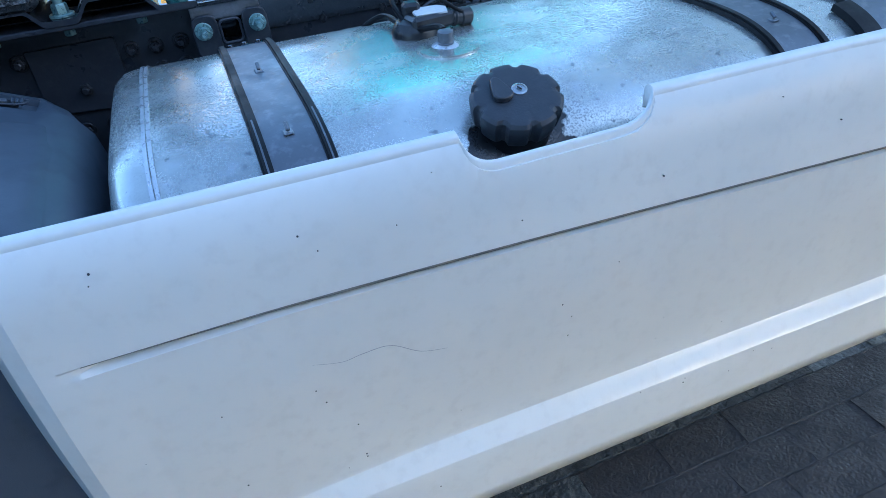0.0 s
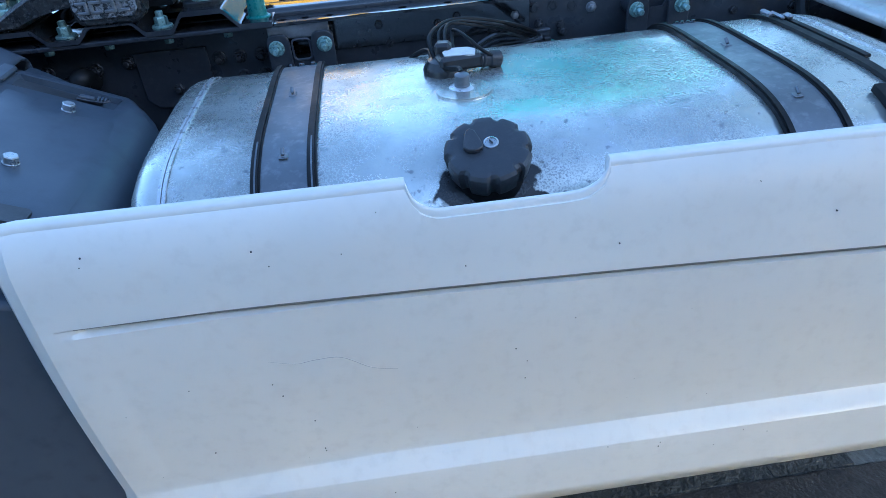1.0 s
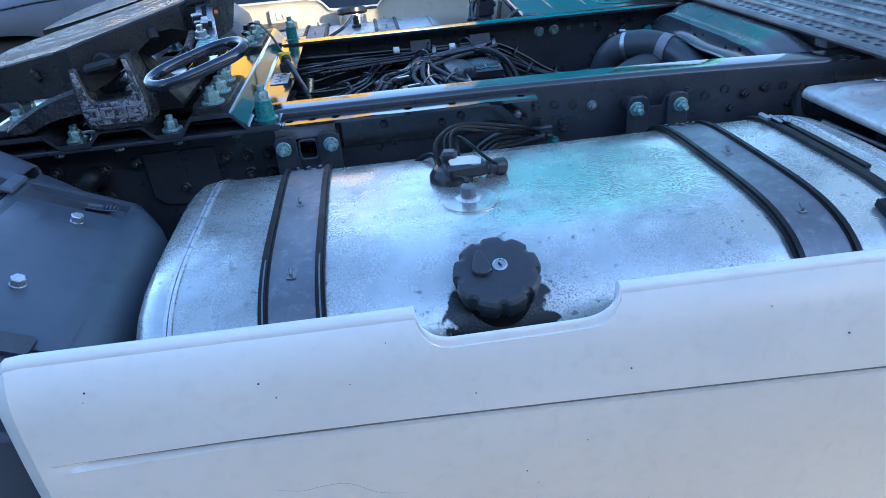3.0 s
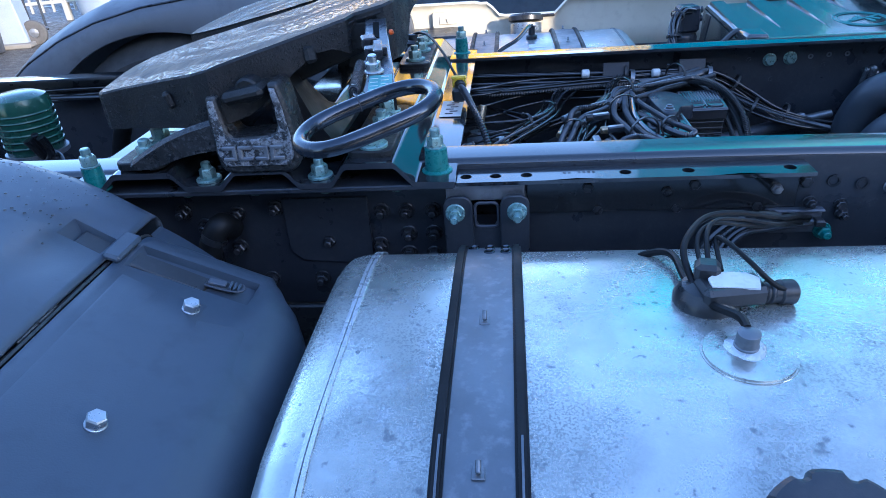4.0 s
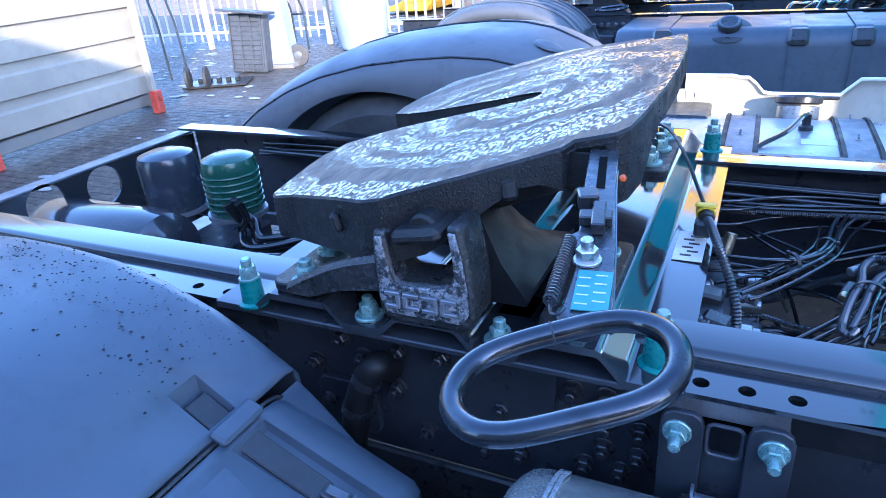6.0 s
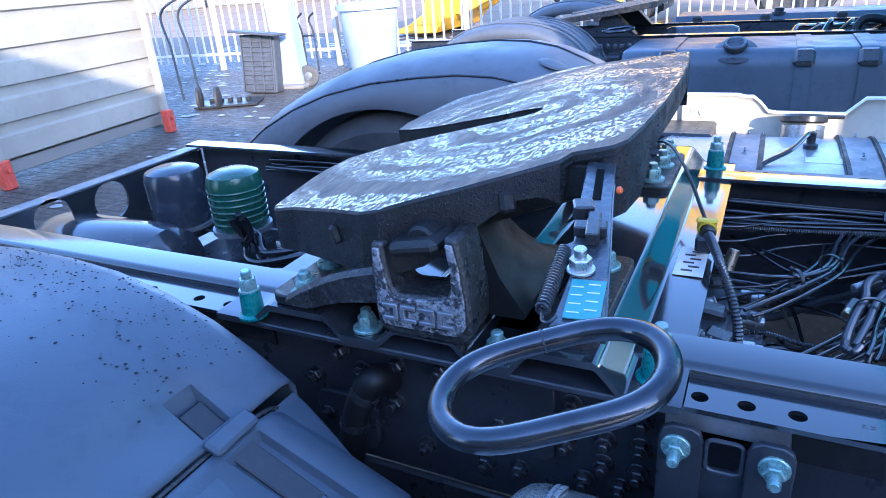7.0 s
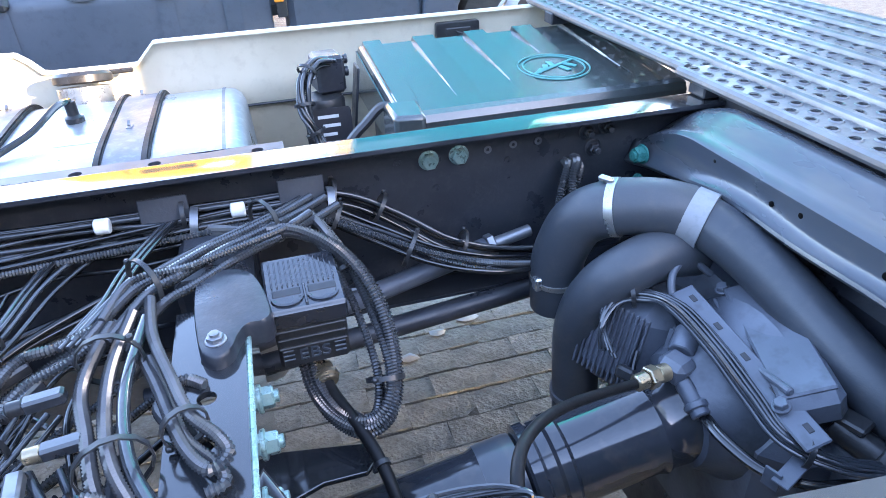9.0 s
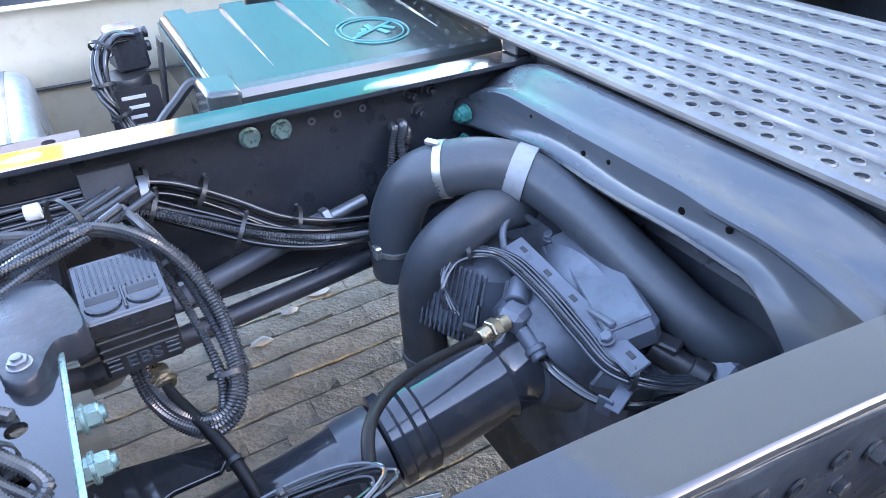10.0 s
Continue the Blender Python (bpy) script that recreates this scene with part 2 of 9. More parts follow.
def tank_material():
    """Oxidised raw aluminium, with the black smear round the filler neck."""
    m = mat("oxidised_aluminium", (0.62, 0.625, 0.575), 0.24, 0.87, (0.44, 0.45, 0.415), 3.5, 0.2, 130, (0.66, 0.67, 0.68), 40, 0.1, lo=0.36, hi=0.64)
    n, l = m.node_tree.nodes, m.node_tree.links
    b = n["Principled BSDF"]
    tc = next(x for x in n if x.bl_idname == "ShaderNodeTexCoord")

    def noise_at(s, d=4.0):
        t = n.new("ShaderNodeTexNoise")
        t.inputs["Scale"].default_value, t.inputs["Detail"].default_value = s, d
        l.new(tc.outputs["Object"], t.inputs["Vector"])
        return t.outputs["Fac"]

    def rng(fac, a, bb, c, d):
        r = n.new("ShaderNodeMapRange")
        r.inputs[1].default_value, r.inputs[2].default_value, r.inputs[3].default_value, r.inputs[4].default_value = a, bb, c, d
        l.new(fac, r.inputs[0])
        return r.outputs[0]

    def calc(op, a, bb):
        c = n.new("ShaderNodeMath")
        c.operation = op
        for i, v in enumerate((a, bb)):
            if isinstance(v, (int, float)):
                c.inputs[i].default_value = v
            else:
                l.new(v, c.inputs[i])
        return c.outputs[0]

    def mixed(fac, colour, other):
        x = n.new("ShaderNodeMix")
        x.data_type = "RGBA"
        l.new(fac, x.inputs[0])
        l.new(colour, x.inputs[6])
        x.inputs[7].default_value = (*other, 1)
        return x.outputs[2]

    first = b.inputs["Base Color"].links[0].from_socket
    # mottled white oxide in patches, small pits
    patch = rng(noise_at(4.2), 0.44, 0.56, 0.12, 1)
    speck = rng(noise_at(340, 2.0), 0.47, 0.60, 0, 1)
    oxide = calc("MULTIPLY", patch, speck)
    colour = mixed(calc("MULTIPLY", oxide, 0.65), first, (0.20, 0.21, 0.225))
    bloom = rng(noise_at(6.5, 6.0), 0.48, 0.62, 0, 0.55)
    colour = mixed(bloom, colour, (0.80, 0.805, 0.745))
    pits = rng(noise_at(70, 6.0), 0.64, 0.69, 0, 1)
    colour = mixed(calc("MULTIPLY", pits, 0.8), colour, (0.20, 0.21, 0.22))
    # smear round the neck
    sep = n.new("ShaderNodeVectorMath")
    sep.operation = "DISTANCE"
    l.new(tc.outputs["Object"], sep.inputs[0])
    sep.inputs[1].default_value = (0.258 - 0.4, 0.085 - 0.415, 0.925 - 0.4)
    reach = calc("ADD", sep.outputs["Value"], calc("MULTIPLY", calc("SUBTRACT", noise_at(30, 9.0), 0.5), 0.12))
    smear = rng(reach, 0.082, 0.089, 1, 0)
    colour = mixed(smear, colour, (0.012, 0.012, 0.013))
    l.new(colour, b.inputs["Base Color"])
    l.new(rng(smear, 0, 1, 0.72, 0.0), b.inputs["Metallic"])
    old = b.inputs["Roughness"].links[0].from_socket
    l.new(calc("ADD", old, calc("MULTIPLY", oxide, 0.22)), b.inputs["Roughness"])
    return m


M_TANK = tank_material()


def clear_glass():
    m = bpy.data.materials.new("clear_glass")
    m.use_nodes = True
    b = m.node_tree.nodes["Principled BSDF"]
    b.inputs["Base Color"].default_value = (0.93, 0.96, 0.95, 1)
    b.inputs["Roughness"].default_value = 0.0
    b.inputs["IOR"].default_value = 1.45
    b.inputs["Transmission Weight"].default_value = 1.0
    return m


M_GLASS = clear_glass()


def wet_grease(m):
    """Gloss in granular wet streaks over dull rubbed grease."""
    n, l = m.node_tree.nodes, m.node_tree.links
    b = n["Principled BSDF"]
    tc = n.new("ShaderNodeTexCoord")

    def noise_at(size, stretch, detail):
        mp = n.new("ShaderNodeMapping")
        mp.inputs["Scale"].default_value = stretch
        mp.inputs["Rotation"].default_value = (0, 0, radians(-22))
        l.new(tc.outputs["Object"], mp.inputs["Vector"])
        t = n.new("ShaderNodeTexNoise")
        t.inputs["Scale"].default_value, t.inputs["Detail"].default_value, t.inputs["Roughness"].default_value = size, detail, 0.65
        l.new(mp.outputs["Vector"], t.inputs["Vector"])
        return t.outputs["Fac"]

    def rng(fac, a, bb, c, d):
        r = n.new("ShaderNodeMapRange")
        r.inputs[1].default_value, r.inputs[2].default_value, r.inputs[3].default_value, r.inputs[4].default_value = a, bb, c, d
        l.new(fac, r.inputs[0])
        return r.outputs[0]

    def calc(op, a, bb=None, value=0.0):
        c = n.new("ShaderNodeMath")
        c.operation = op
        l.new(a, c.inputs[0])
        if bb is None:
            c.inputs[1].default_value = value
        else:
            l.new(bb, c.inputs[1])
        return c.outputs[0]

    # rubbed rings round the king pin
    sep = n.new("ShaderNodeSeparateXYZ")
    l.new(tc.outputs["Object"], sep.inputs[0])
    away = calc("SQRT", calc("ADD", calc("MULTIPLY", sep.outputs[0], sep.outputs[0]), calc("MULTIPLY", sep.outputs[1], sep.outputs[1])))
    turn = calc("ARCTAN2", sep.outputs[1], sep.outputs[0])
    polar = n.new("ShaderNodeCombineXYZ")
    l.new(calc("ADD", away, calc("MULTIPLY", noise_at(7.0, (1.0, 1.0, 1.0), 3.0), None, 0.10)), polar.inputs[0])
    l.new(calc("MULTIPLY", turn, None, 0.035), polar.inputs[1])
    rings = n.new("ShaderNodeTexNoise")
    rings.inputs["Scale"].default_value, rings.inputs["Detail"].default_value, rings.inputs["Roughness"].default_value = 17.0, 6.0, 0.62
    l.new(polar.outputs[0], rings.inputs["Vector"])
    band = rng(rings.outputs["Fac"], 0.45, 0.53, 0.0, 1)
    grain = rng(noise_at(170.0, (1.0, 0.5, 1.0), 3.0), 0.47, 0.54, 0.0, 1)
    wet = calc("MULTIPLY", band, grain)
    mixer = n.new("ShaderNodeMix")
    mixer.data_type = "RGBA"
    l.new(wet, mixer.inputs[0])
    tone = n.new("ShaderNodeMix")
    tone.data_type = "RGBA"
    l.new(rng(noise_at(30.0, (1.0, 0.3, 1.0), 5.0), 0.35, 0.65, 0, 1), tone.inputs[0])
    tone.inputs[6].default_value, tone.inputs[7].default_value = (0.20, 0.135, 0.085, 1), (0.060, 0.044, 0.034, 1)
    l.new(tone.outputs[2], mixer.inputs[6])
    mixer.inputs[7].default_value = (0.07, 0.073, 0.08, 1)
    l.new(mixer.outputs[2], b.inputs["Base Color"])
    l.new(rng(wet, 0, 1, 0.62, 0.17), b.inputs["Roughness"])
    l.new(rng(wet, 0, 1, 0.16, 0.95), b.inputs["Specular IOR Level"])
    l.new(rng(wet, 0, 1, 0.0, 0.32), b.inputs["Coat Weight"])
    l.new(rng(wet, 0, 1, 0.0, 0.12), b.inputs["Metallic"])
    bp = n.new("ShaderNodeBump")
    bp.inputs["Strength"].default_value, bp.inputs["Distance"].default_value = 1.0, 0.005
    l.new(calc("ADD", wet, noise_at(40.0, (1.0, 0.4, 1.0), 5.0)), bp.inputs["Height"])
    l.new(bp.outputs["Normal"], b.inputs["Normal"])


wet_grease(M_GREASE)


# ---------------------------------------------------------------- mesh tools
class G:
    """A heap of vertices and faces in world metres."""

    def __init__(self):
        self.v, self.f = [], []

    def add(self, vs, fs):
        k = len(self.v)
        self.v += [tuple(float(c) for c in v) for v in vs]
        self.f += [tuple(i + k for i in f) for f in fs]
        return self

    def box(self, c, s, ch=0.003, rot=None):
        """A box with chamfered edges. rot: a matrix, or degrees about x, y, z."""
        hx, hy, hz = s[0] / 2, s[1] / 2, s[2] / 2
        ch = min(ch, hx * 0.9, hy * 0.9, hz * 0.9)
        if rot is None:
            rm = Matrix.Identity(3)
        elif isinstance(rot, Matrix):
            rm = rot
        else:
            rm = Euler([radians(a) for a in rot]).to_matrix()
        vs, idx = [], {}
        for sx in (-1, 1):
            for sy in (-1, 1):
                for sz in (-1, 1):
                    for ax in range(3):
                        p = [sx * (hx - ch), sy * (hy - ch), sz * (hz - ch)]
                        p[ax] = (sx * hx, sy * hy, sz * hz)[ax]
                        idx[(sx, sy, sz, ax)] = len(vs)
                        vs.append(rm @ Vector(p) + Vector(c))
        fs = []
        ring = [(-1, -1), (1, -1), (1, 1), (-1, 1)]
        for ax in range(3):
            for s0 in (-1, 1):
                f = []
                for a, bb in ring:
                    k = [a, bb]
                    k.insert(ax, s0)
                    f.append(idx[(*k, ax)])
                fs.append(f if (s0 > 0) ^ (ax == 1) else f[::-1])
        for ax in range(3):
            o1, o2 = [k for k in range(3) if k != ax]
            for a in (-1, 1):
                for bb in (-1, 1):
                    q = []
                    for e, which in ((-1, o1), (1, o1), (1, o2), (-1, o2)):
                        k = [0, 0, 0]
                        k[ax], k[o1], k[o2] = e, a, bb
                        q.append(idx[(*k, which)])
                    fs.append(q)
        for sx in (-1, 1):
            for sy in (-1, 1):
                for sz in (-1, 1):
                    fs.append([idx[(sx, sy, sz, k)] for k in range(3)])
        return self.add(vs, fs)

    def lathe(self, p0, axis, prof, seg=20, phase=0.0):
        """Rings of (distance along the axis, radius)."""
        w = Vector(axis).normalized()
        u = w.orthogonal().normalized()
        if abs(w.z) > 0.99:
            u = Vector((1, 0, 0))
        t = w.cross(u)
        vs, fs = [], []
        for d, r in prof:
            for k in range(seg):
                a = 2 * math.pi * k / seg + phase
                vs.append(Vector(p0) + w * d + (u * math.cos(a) + t * math.sin(a)) * max(r, 1e-5))
        for i in range(len(prof) - 1):
            for k in range(seg):
                k2 = (k + 1) % seg
                fs.append((i * seg + k, i * seg + k2, (i + 1) * seg + k2, (i + 1) * seg + k))
        fs.append(tuple(range(seg))[::-1])
        fs.append(tuple(range((len(prof) - 1) * seg, len(prof) * seg)))
        return self.add(vs, fs)

    def cyl(self, p0, p1, r, seg=18, ch=0.002):
        d = (Vector(p1) - Vector(p0)).length
        ch = min(ch, r * 0.4, d * 0.4)
        return self.lathe(p0, Vector(p1) - Vector(p0), [(0, r - ch), (ch, r), (d - ch, r), (d, r - ch)], seg)

    def ring(self, p0, p1, r0, r1, seg=24):
        """A collar with a bore."""
        d = (Vector(p1) - Vector(p0)).length
        w = (Vector(p1) - Vector(p0)) / d
        u = w.orthogonal().normalized()
        t = w.cross(u)
        vs, fs = [], []
        for dd, r in ((0, r0), (0, r1), (d, r1), (d, r0)):
            for k in range(seg):
                a = 2 * math.pi * k / seg
                vs.append(Vector(p0) + w * dd + (u * math.cos(a) + t * math.sin(a)) * r)
        for i in range(4):
            for k in range(seg):
                k2, j = (k + 1) % seg, (i + 1) % 4
                fs.append((i * seg + k, i * seg + k2, j * seg + k2, j * seg + k))
        return self.add(vs, fs)

    def sweep(self, pts, r, seg=8, closed=False, pitch=0.0, depth=0.2):
        """A tube along a line of points; pitch: ribs of that spacing."""
        pts = [Vector(p) for p in pts]
        if pitch:
            run, out = 0.0, [pts[0]]
            step = pitch / 2
            for a, bb in zip(pts, pts[1:]):
                d = (bb - a).length
                while run + d >= step:
                    a = a + (bb - a) * ((step - run) / max(d, 1e-9))
                    out.append(a)
                    d = (bb - a).length
                    run = 0.0
                run += d
            pts = out
        n = len(pts)
        if n < 2:
            return self
        tan = [((pts[(i + 1) % n] if closed or i < n - 1 else pts[i]) - (pts[i - 1] if closed or i > 0 else pts[i])).normalized() for i in range(n)]
        u = tan[0].orthogonal().normalized()
        vs, fs = [], []
        for i in range(n):
            u = (u - tan[i] * u.dot(tan[i])).normalized()
            t = tan[i].cross(u)
            rr = (r[i] if isinstance(r, (list, tuple)) else r) * ((1.0 if i % 2 else 1 - depth) if pitch else 1.0)
            for k in range(seg):
                a = 2 * math.pi * k / seg
                vs.append(pts[i] + (u * math.cos(a) + t * math.sin(a)) * rr)
        for i in range(n if closed else n - 1):
            j = (i + 1) % n
            for k in range(seg):
                k2 = (k + 1) % seg
                fs.append((i * seg + k, i * seg + k2, j * seg + k2, j * seg + k))
        if not closed:
            fs += [tuple(range(seg))[::-1], tuple(range((n - 1) * seg, n * seg))]
        return self.add(vs, fs)

    def prism(self, poly, origin, ux, uy, depth):
        """A flat outline, in the plane of ux and uy, drawn out along depth."""
        o, a, bb, d = Vector(origin), Vector(ux), Vector(uy), Vector(depth)
        n = len(poly)
        vs = [o + a * x + bb * y for x, y in poly] + [o + a * x + bb * y + d for x, y in poly]
        fs = [tuple(range(n))[::-1], tuple(range(n, 2 * n))] + [(i, (i + 1) % n, n + (i + 1) % n, n + i) for i in range(n)]
        return self.add(vs, fs)

    def grid(self, rows, loop=False):
        """A skin over rows of points."""
        nu, nv = len(rows), len(rows[0])
        fs = []
        for i in range(nu - 1):
            for j in range(nv if loop else nv - 1):
                j2 = (j + 1) % nv
                fs.append((i * nv + j, (i + 1) * nv + j, (i + 1) * nv + j2, i * nv + j2))
        return self.add([p for r in rows for p in r], fs)

    def holed(self, x0, x1, y0, y1, holes, origin, ux, uy, thick, seg=12):
        """A flat bar with a row of round through holes (x, y, r)."""
        o, a, bb, w = Vector(origin), Vector(ux), Vector(uy), Vector(thick)
        holes = sorted(holes)
        cuts = [x0] + [(p[0] + q[0]) / 2 for p, q in zip(holes, holes[1:])] + [x1]
        at = lambda x, y, s: o + a * x + bb * y + w * s
        for (hx, hy, r), c0, c1 in zip(holes, cuts, cuts[1:]):
            rim, edge = [], []
            for k in range(seg):
                an = 2 * math.pi * (k + 0.5) / seg
                cx, cy = math.cos(an), math.sin(an)
                rim.append((hx + r * cx, hy + r * cy))
                s = min(((c1 if cx > 0 else c0) - hx) / cx if abs(cx) > 1e-6 else 1e9, ((y1 if cy > 0 else y0) - hy) / cy if abs(cy) > 1e-6 else 1e9)
                edge.append((hx + s * cx, hy + s * cy))
            for s in (0, 1):
                vs = [at(*p, s) for p in rim + edge]
                fs = []
                for k in range(seg):
                    k2 = (k + 1) % seg
                    fs.append((k, seg + k, seg + k2, k2))
                corners = [(c0, y0), (c1, y0), (c1, y1), (c0, y1)]
                for cxy in corners:
                    best = min(range(seg), key=lambda k: abs(edge[k][0] + edge[(k + 1) % seg][0] - 2 * cxy[0]) + abs(edge[k][1] + edge[(k + 1) % seg][1] - 2 * cxy[1]))
                    vs.append(at(*cxy, s))
                    fs.append((seg + best, len(vs) - 1, seg + (best + 1) % seg))
                self.add(vs, fs)
            self.add([at(*p, 0) for p in rim] + [at(*p, 1) for p in rim], [(k, (k + 1) % seg, seg + (k + 1) % seg, seg + k) for k in range(seg)])
        ring = [(x0, y0), (x1, y0), (x1, y1), (x0, y1)]
        self.add([at(*p, 0) for p in ring] + [at(*p, 1) for p in ring], [(k, (k + 1) % 4, 4 + (k + 1) % 4, 4 + k) for k in range(4)])
        return self


def spline(pts, per=8, closed=False):
    """A smooth line through the points."""
    p = [Vector(q) for q in pts]
    n = len(p)
    out = []
    for i in range(n if closed else n - 1):
        if closed:
            a, b, c, d = p[i - 1], p[i], p[(i + 1) % n], p[(i + 2) % n]
        else:
            a, b, c, d = p[max(i - 1, 0)], p[i], p[i + 1], p[min(i + 2, n - 1)]
        for k in range(per):
            t = k / per
            out.append(0.5 * ((2 * b) + (c - a) * t + (2 * a - 5 * b + 4 * c - d) * t * t + (3 * b - a - 3 * c + d) * t ** 3))
    return out if closed else out + [p[-1]]


def rounded(x0, x1, y0, y1, r, seg=5):
    """A rectangle's outline with round corners."""
    out = []
    for cx, cy, a0 in ((x1 - r, y1 - r, 0), (x0 + r, y1 - r, 90), (x0 + r, y0 + r, 180), (x1 - r, y0 + r, 270)):
        for k in range(seg + 1):
            a = radians(a0 + 90 * k / seg)
            out.append((cx + r * math.cos(a), cy + r * math.sin(a)))
    return out


BASE = {}


def thing(name, at, label, category, group="", kind=""):
    ob = new(name)
    ob.empty_display_size = 0.05
    ob.location = at
    BASE[ob] = Vector(at)
    return tagged(ob, label, category, group, kind)


def mesh_of(name, g, material, base=(0, 0, 0), sharp=35.0):
    me = bpy.data.meshes.new(name)
    b = Vector(base)
    me.from_pydata([tuple(Vector(v) - b) for v in g.v], [], g.f)
    bm = bmesh.new()
    bm.from_mesh(me)
    if len(bm.verts) < 20000:
        bmesh.ops.remove_doubles(bm, verts=bm.verts, dist=0.00002)
    bmesh.ops.recalc_face_normals(bm, faces=bm.faces)
    bm.to_mesh(me)
    bm.free()
    me.materials.append(material)
    if sharp:
        me.polygons.foreach_set("use_smooth", [True] * len(me.polygons))
        me.set_sharp_from_angle(angle=radians(sharp))
    return me


def part(name, g, material, parent, label="", bevel=0.0, sharp=35.0):
    """One mesh under a thing or under a part of it; g in world metres."""
    base = BASE[parent]
    ob = new(name, mesh_of(name, g, material, base, sharp))
    ob.parent = parent
    BASE[ob] = base
    if label:
        tagged(ob, label)
    if bevel:
        mod = ob.modifiers.new("bevel", "BEVEL")
        mod.width, mod.segments, mod.limit_method, mod.angle_limit = bevel, 2, "ANGLE", radians(40)
        mod.harden_normals = False
    return ob


def solo(name, g, material, label, category, group="", kind="", bevel=0.0, sharp=35.0):
    """A thing of one mesh."""
    ob = new(name, mesh_of(name, g, material, (0, 0, 0), sharp))
    BASE[ob] = Vector((0, 0, 0))
    if bevel:
        mod = ob.modifiers.new("bevel", "BEVEL")
        mod.width, mod.segments, mod.limit_method, mod.angle_limit = bevel, 2, "ANGLE", radians(40)
    return tagged(ob, label, category, group, kind)


def hexbolt(p, axis, af=0.024, h=0.014, washer=0.019, stud=0.0, wt=0.003, turn=0.3):
    """A hexagon head or nut on its washer, with the stud that sticks out."""
    g = G()
    w = Vector(axis).normalized()
    r = af / math.sqrt(3)
    if washer:
        g.lathe(p, w, [(0, washer), (wt * 0.7, washer), (wt, washer * 0.93)], 18)
    g.lathe(Vector(p) + w * wt, w, [(0, r), (h * 0.85, r), (h, r * 0.86)], 6, turn)
    if stud:
        g.lathe(Vector(p) + w * (wt + h), w, [(0, r * 0.58), (stud * 0.85, r * 0.58), (stud, r * 0.45)], 12)
    return g

# ---------------------------------------------------------------- ground and far walls
def ground():
    g = G()
    g.add([(-300, -300, -0.005), (300, -300, -0.005), (300, 300, -0.005), (-300, 300, -0.005)], [(0, 1, 2, 3)])
    return solo("ground", g, M_SAND, "dark damp sandy yard ground under the paving", "ground", kind="structure")


GROUND = ground()


# ---------------------------------------------------------------- chassis rails
def rail_profile(y0, side):
    """Outline of a channel in y, z, web at y0, flanges towards side."""
    t, w, z0, z1, r = 0.008, 0.078, 0.73, 1.05, 0.016
    out = [(w, z1), (w, z1 - t)]
    out += [(t + 0.006, z1 - t), (t, z1 - t - 0.006)]
    out += [(t, z0 + t + 0.006), (t + 0.006, z0 + t), (w, z0 + t), (w, z0)]
    out += [(r - r * math.sin(radians(a)), z0 + r - r * math.cos(radians(a))) for a in (0, 30, 60, 90)]
    out += [(r - r * math.cos(radians(a)), z1 - r + r * math.sin(radians(a))) for a in (0, 22, 45, 68, 90)]
    return [(y0 + side * y, z) for y, z in out]


def flare(x):
    """The frame widens towards the cab."""
    d = max(0.0, x - 0.3)
    return -0.085 * d * d if d < 0.8 else -0.0544 - 0.13 * (d - 0.8)


def rail(name, y0, side, x0, x1, label):
    t = thing(name, (0.0, y0, 0.73), label, "chassis rail", "chassis rails")
    g = G()
    pr = rail_profile(y0, side)
    stations = [x0, -0.2, 0.3] + [0.3 + 0.1 * k for k in range(1, 13)] + [x1]
    rows = [[(x, y + flare(x) * (side > 0), z) for y, z in pr] for x in stations]
    g.grid(rows, True)
    for r in (rows[0], rows[-1]):
        g.add(r, [tuple(range(len(r)))])
    web = part("channel", g, M_RAIL, t)
    web.data.materials.append(M_BLACK)
    for p in web.data.polygons:
        p.material_index = 1 if abs(p.normal.y) > 0.9 else 0
    return t


NEAR_WEB, FAR_WEB = 0.868, 1.752
near_rail = rail("frame_rail", NEAR_WEB, 1, -1.83, 4.0, "long black painted steel chassis rail with drilled web")
far_rail = rail("frame_rail", FAR_WEB, -1, -1.83, 4.0, "black glossy steel chassis rail carrying cables on its web")


def rail_strip(y0, out_dir, x0, x1, xs, owner, paint=M_RAIL):
    """The angle on the outside of a rail: a drilled flange that stands out from the web."""
    ya, yb = y0, y0 + out_dir * 0.064
    g = G()
    g.holed(x0, x1, min(ya, yb) , max(ya, yb), [(x, (ya + yb) / 2 + out_dir * 0.006, 0.0105) for x in xs], (0, 0, 1.026), (1, 0, 0), (0, 1, 0), (0, 0, 0.007), 14)
    g.box(((x0 + x1) / 2, ya + out_dir * 0.004, 0.985), (x1 - x0, 0.007, 0.085), 0.001)
    part("drilled_angle", g, paint, owner, "black angle bar with a row of round holes")
    # black discs below the drilled holes take the place of their inner shade
    for x in xs:
        y = (ya + yb) / 2 + out_dir * 0.006
        part("hole", G().cyl((x, y, 1.0228), (x, y, 1.0256), 0.0125, 14, 0.0003), M_HOLE, owner)


rail_strip(NEAR_WEB, -1, -0.106, 0.50, (-0.09, -0.037, 0.018, 0.19, 0.297, 0.465), near_rail)
rail_strip(NEAR_WEB, -1, -1.83, -0.80, (-1.72, -1.45, -1.2, -1.05, -0.93, -0.86), near_rail)
rail_strip(FAR_WEB, 1, -0.14, 0.50, (-0.09, -0.037, 0.018, 0.165, 0.287, 0.455), far_rail, M_ANGLE)

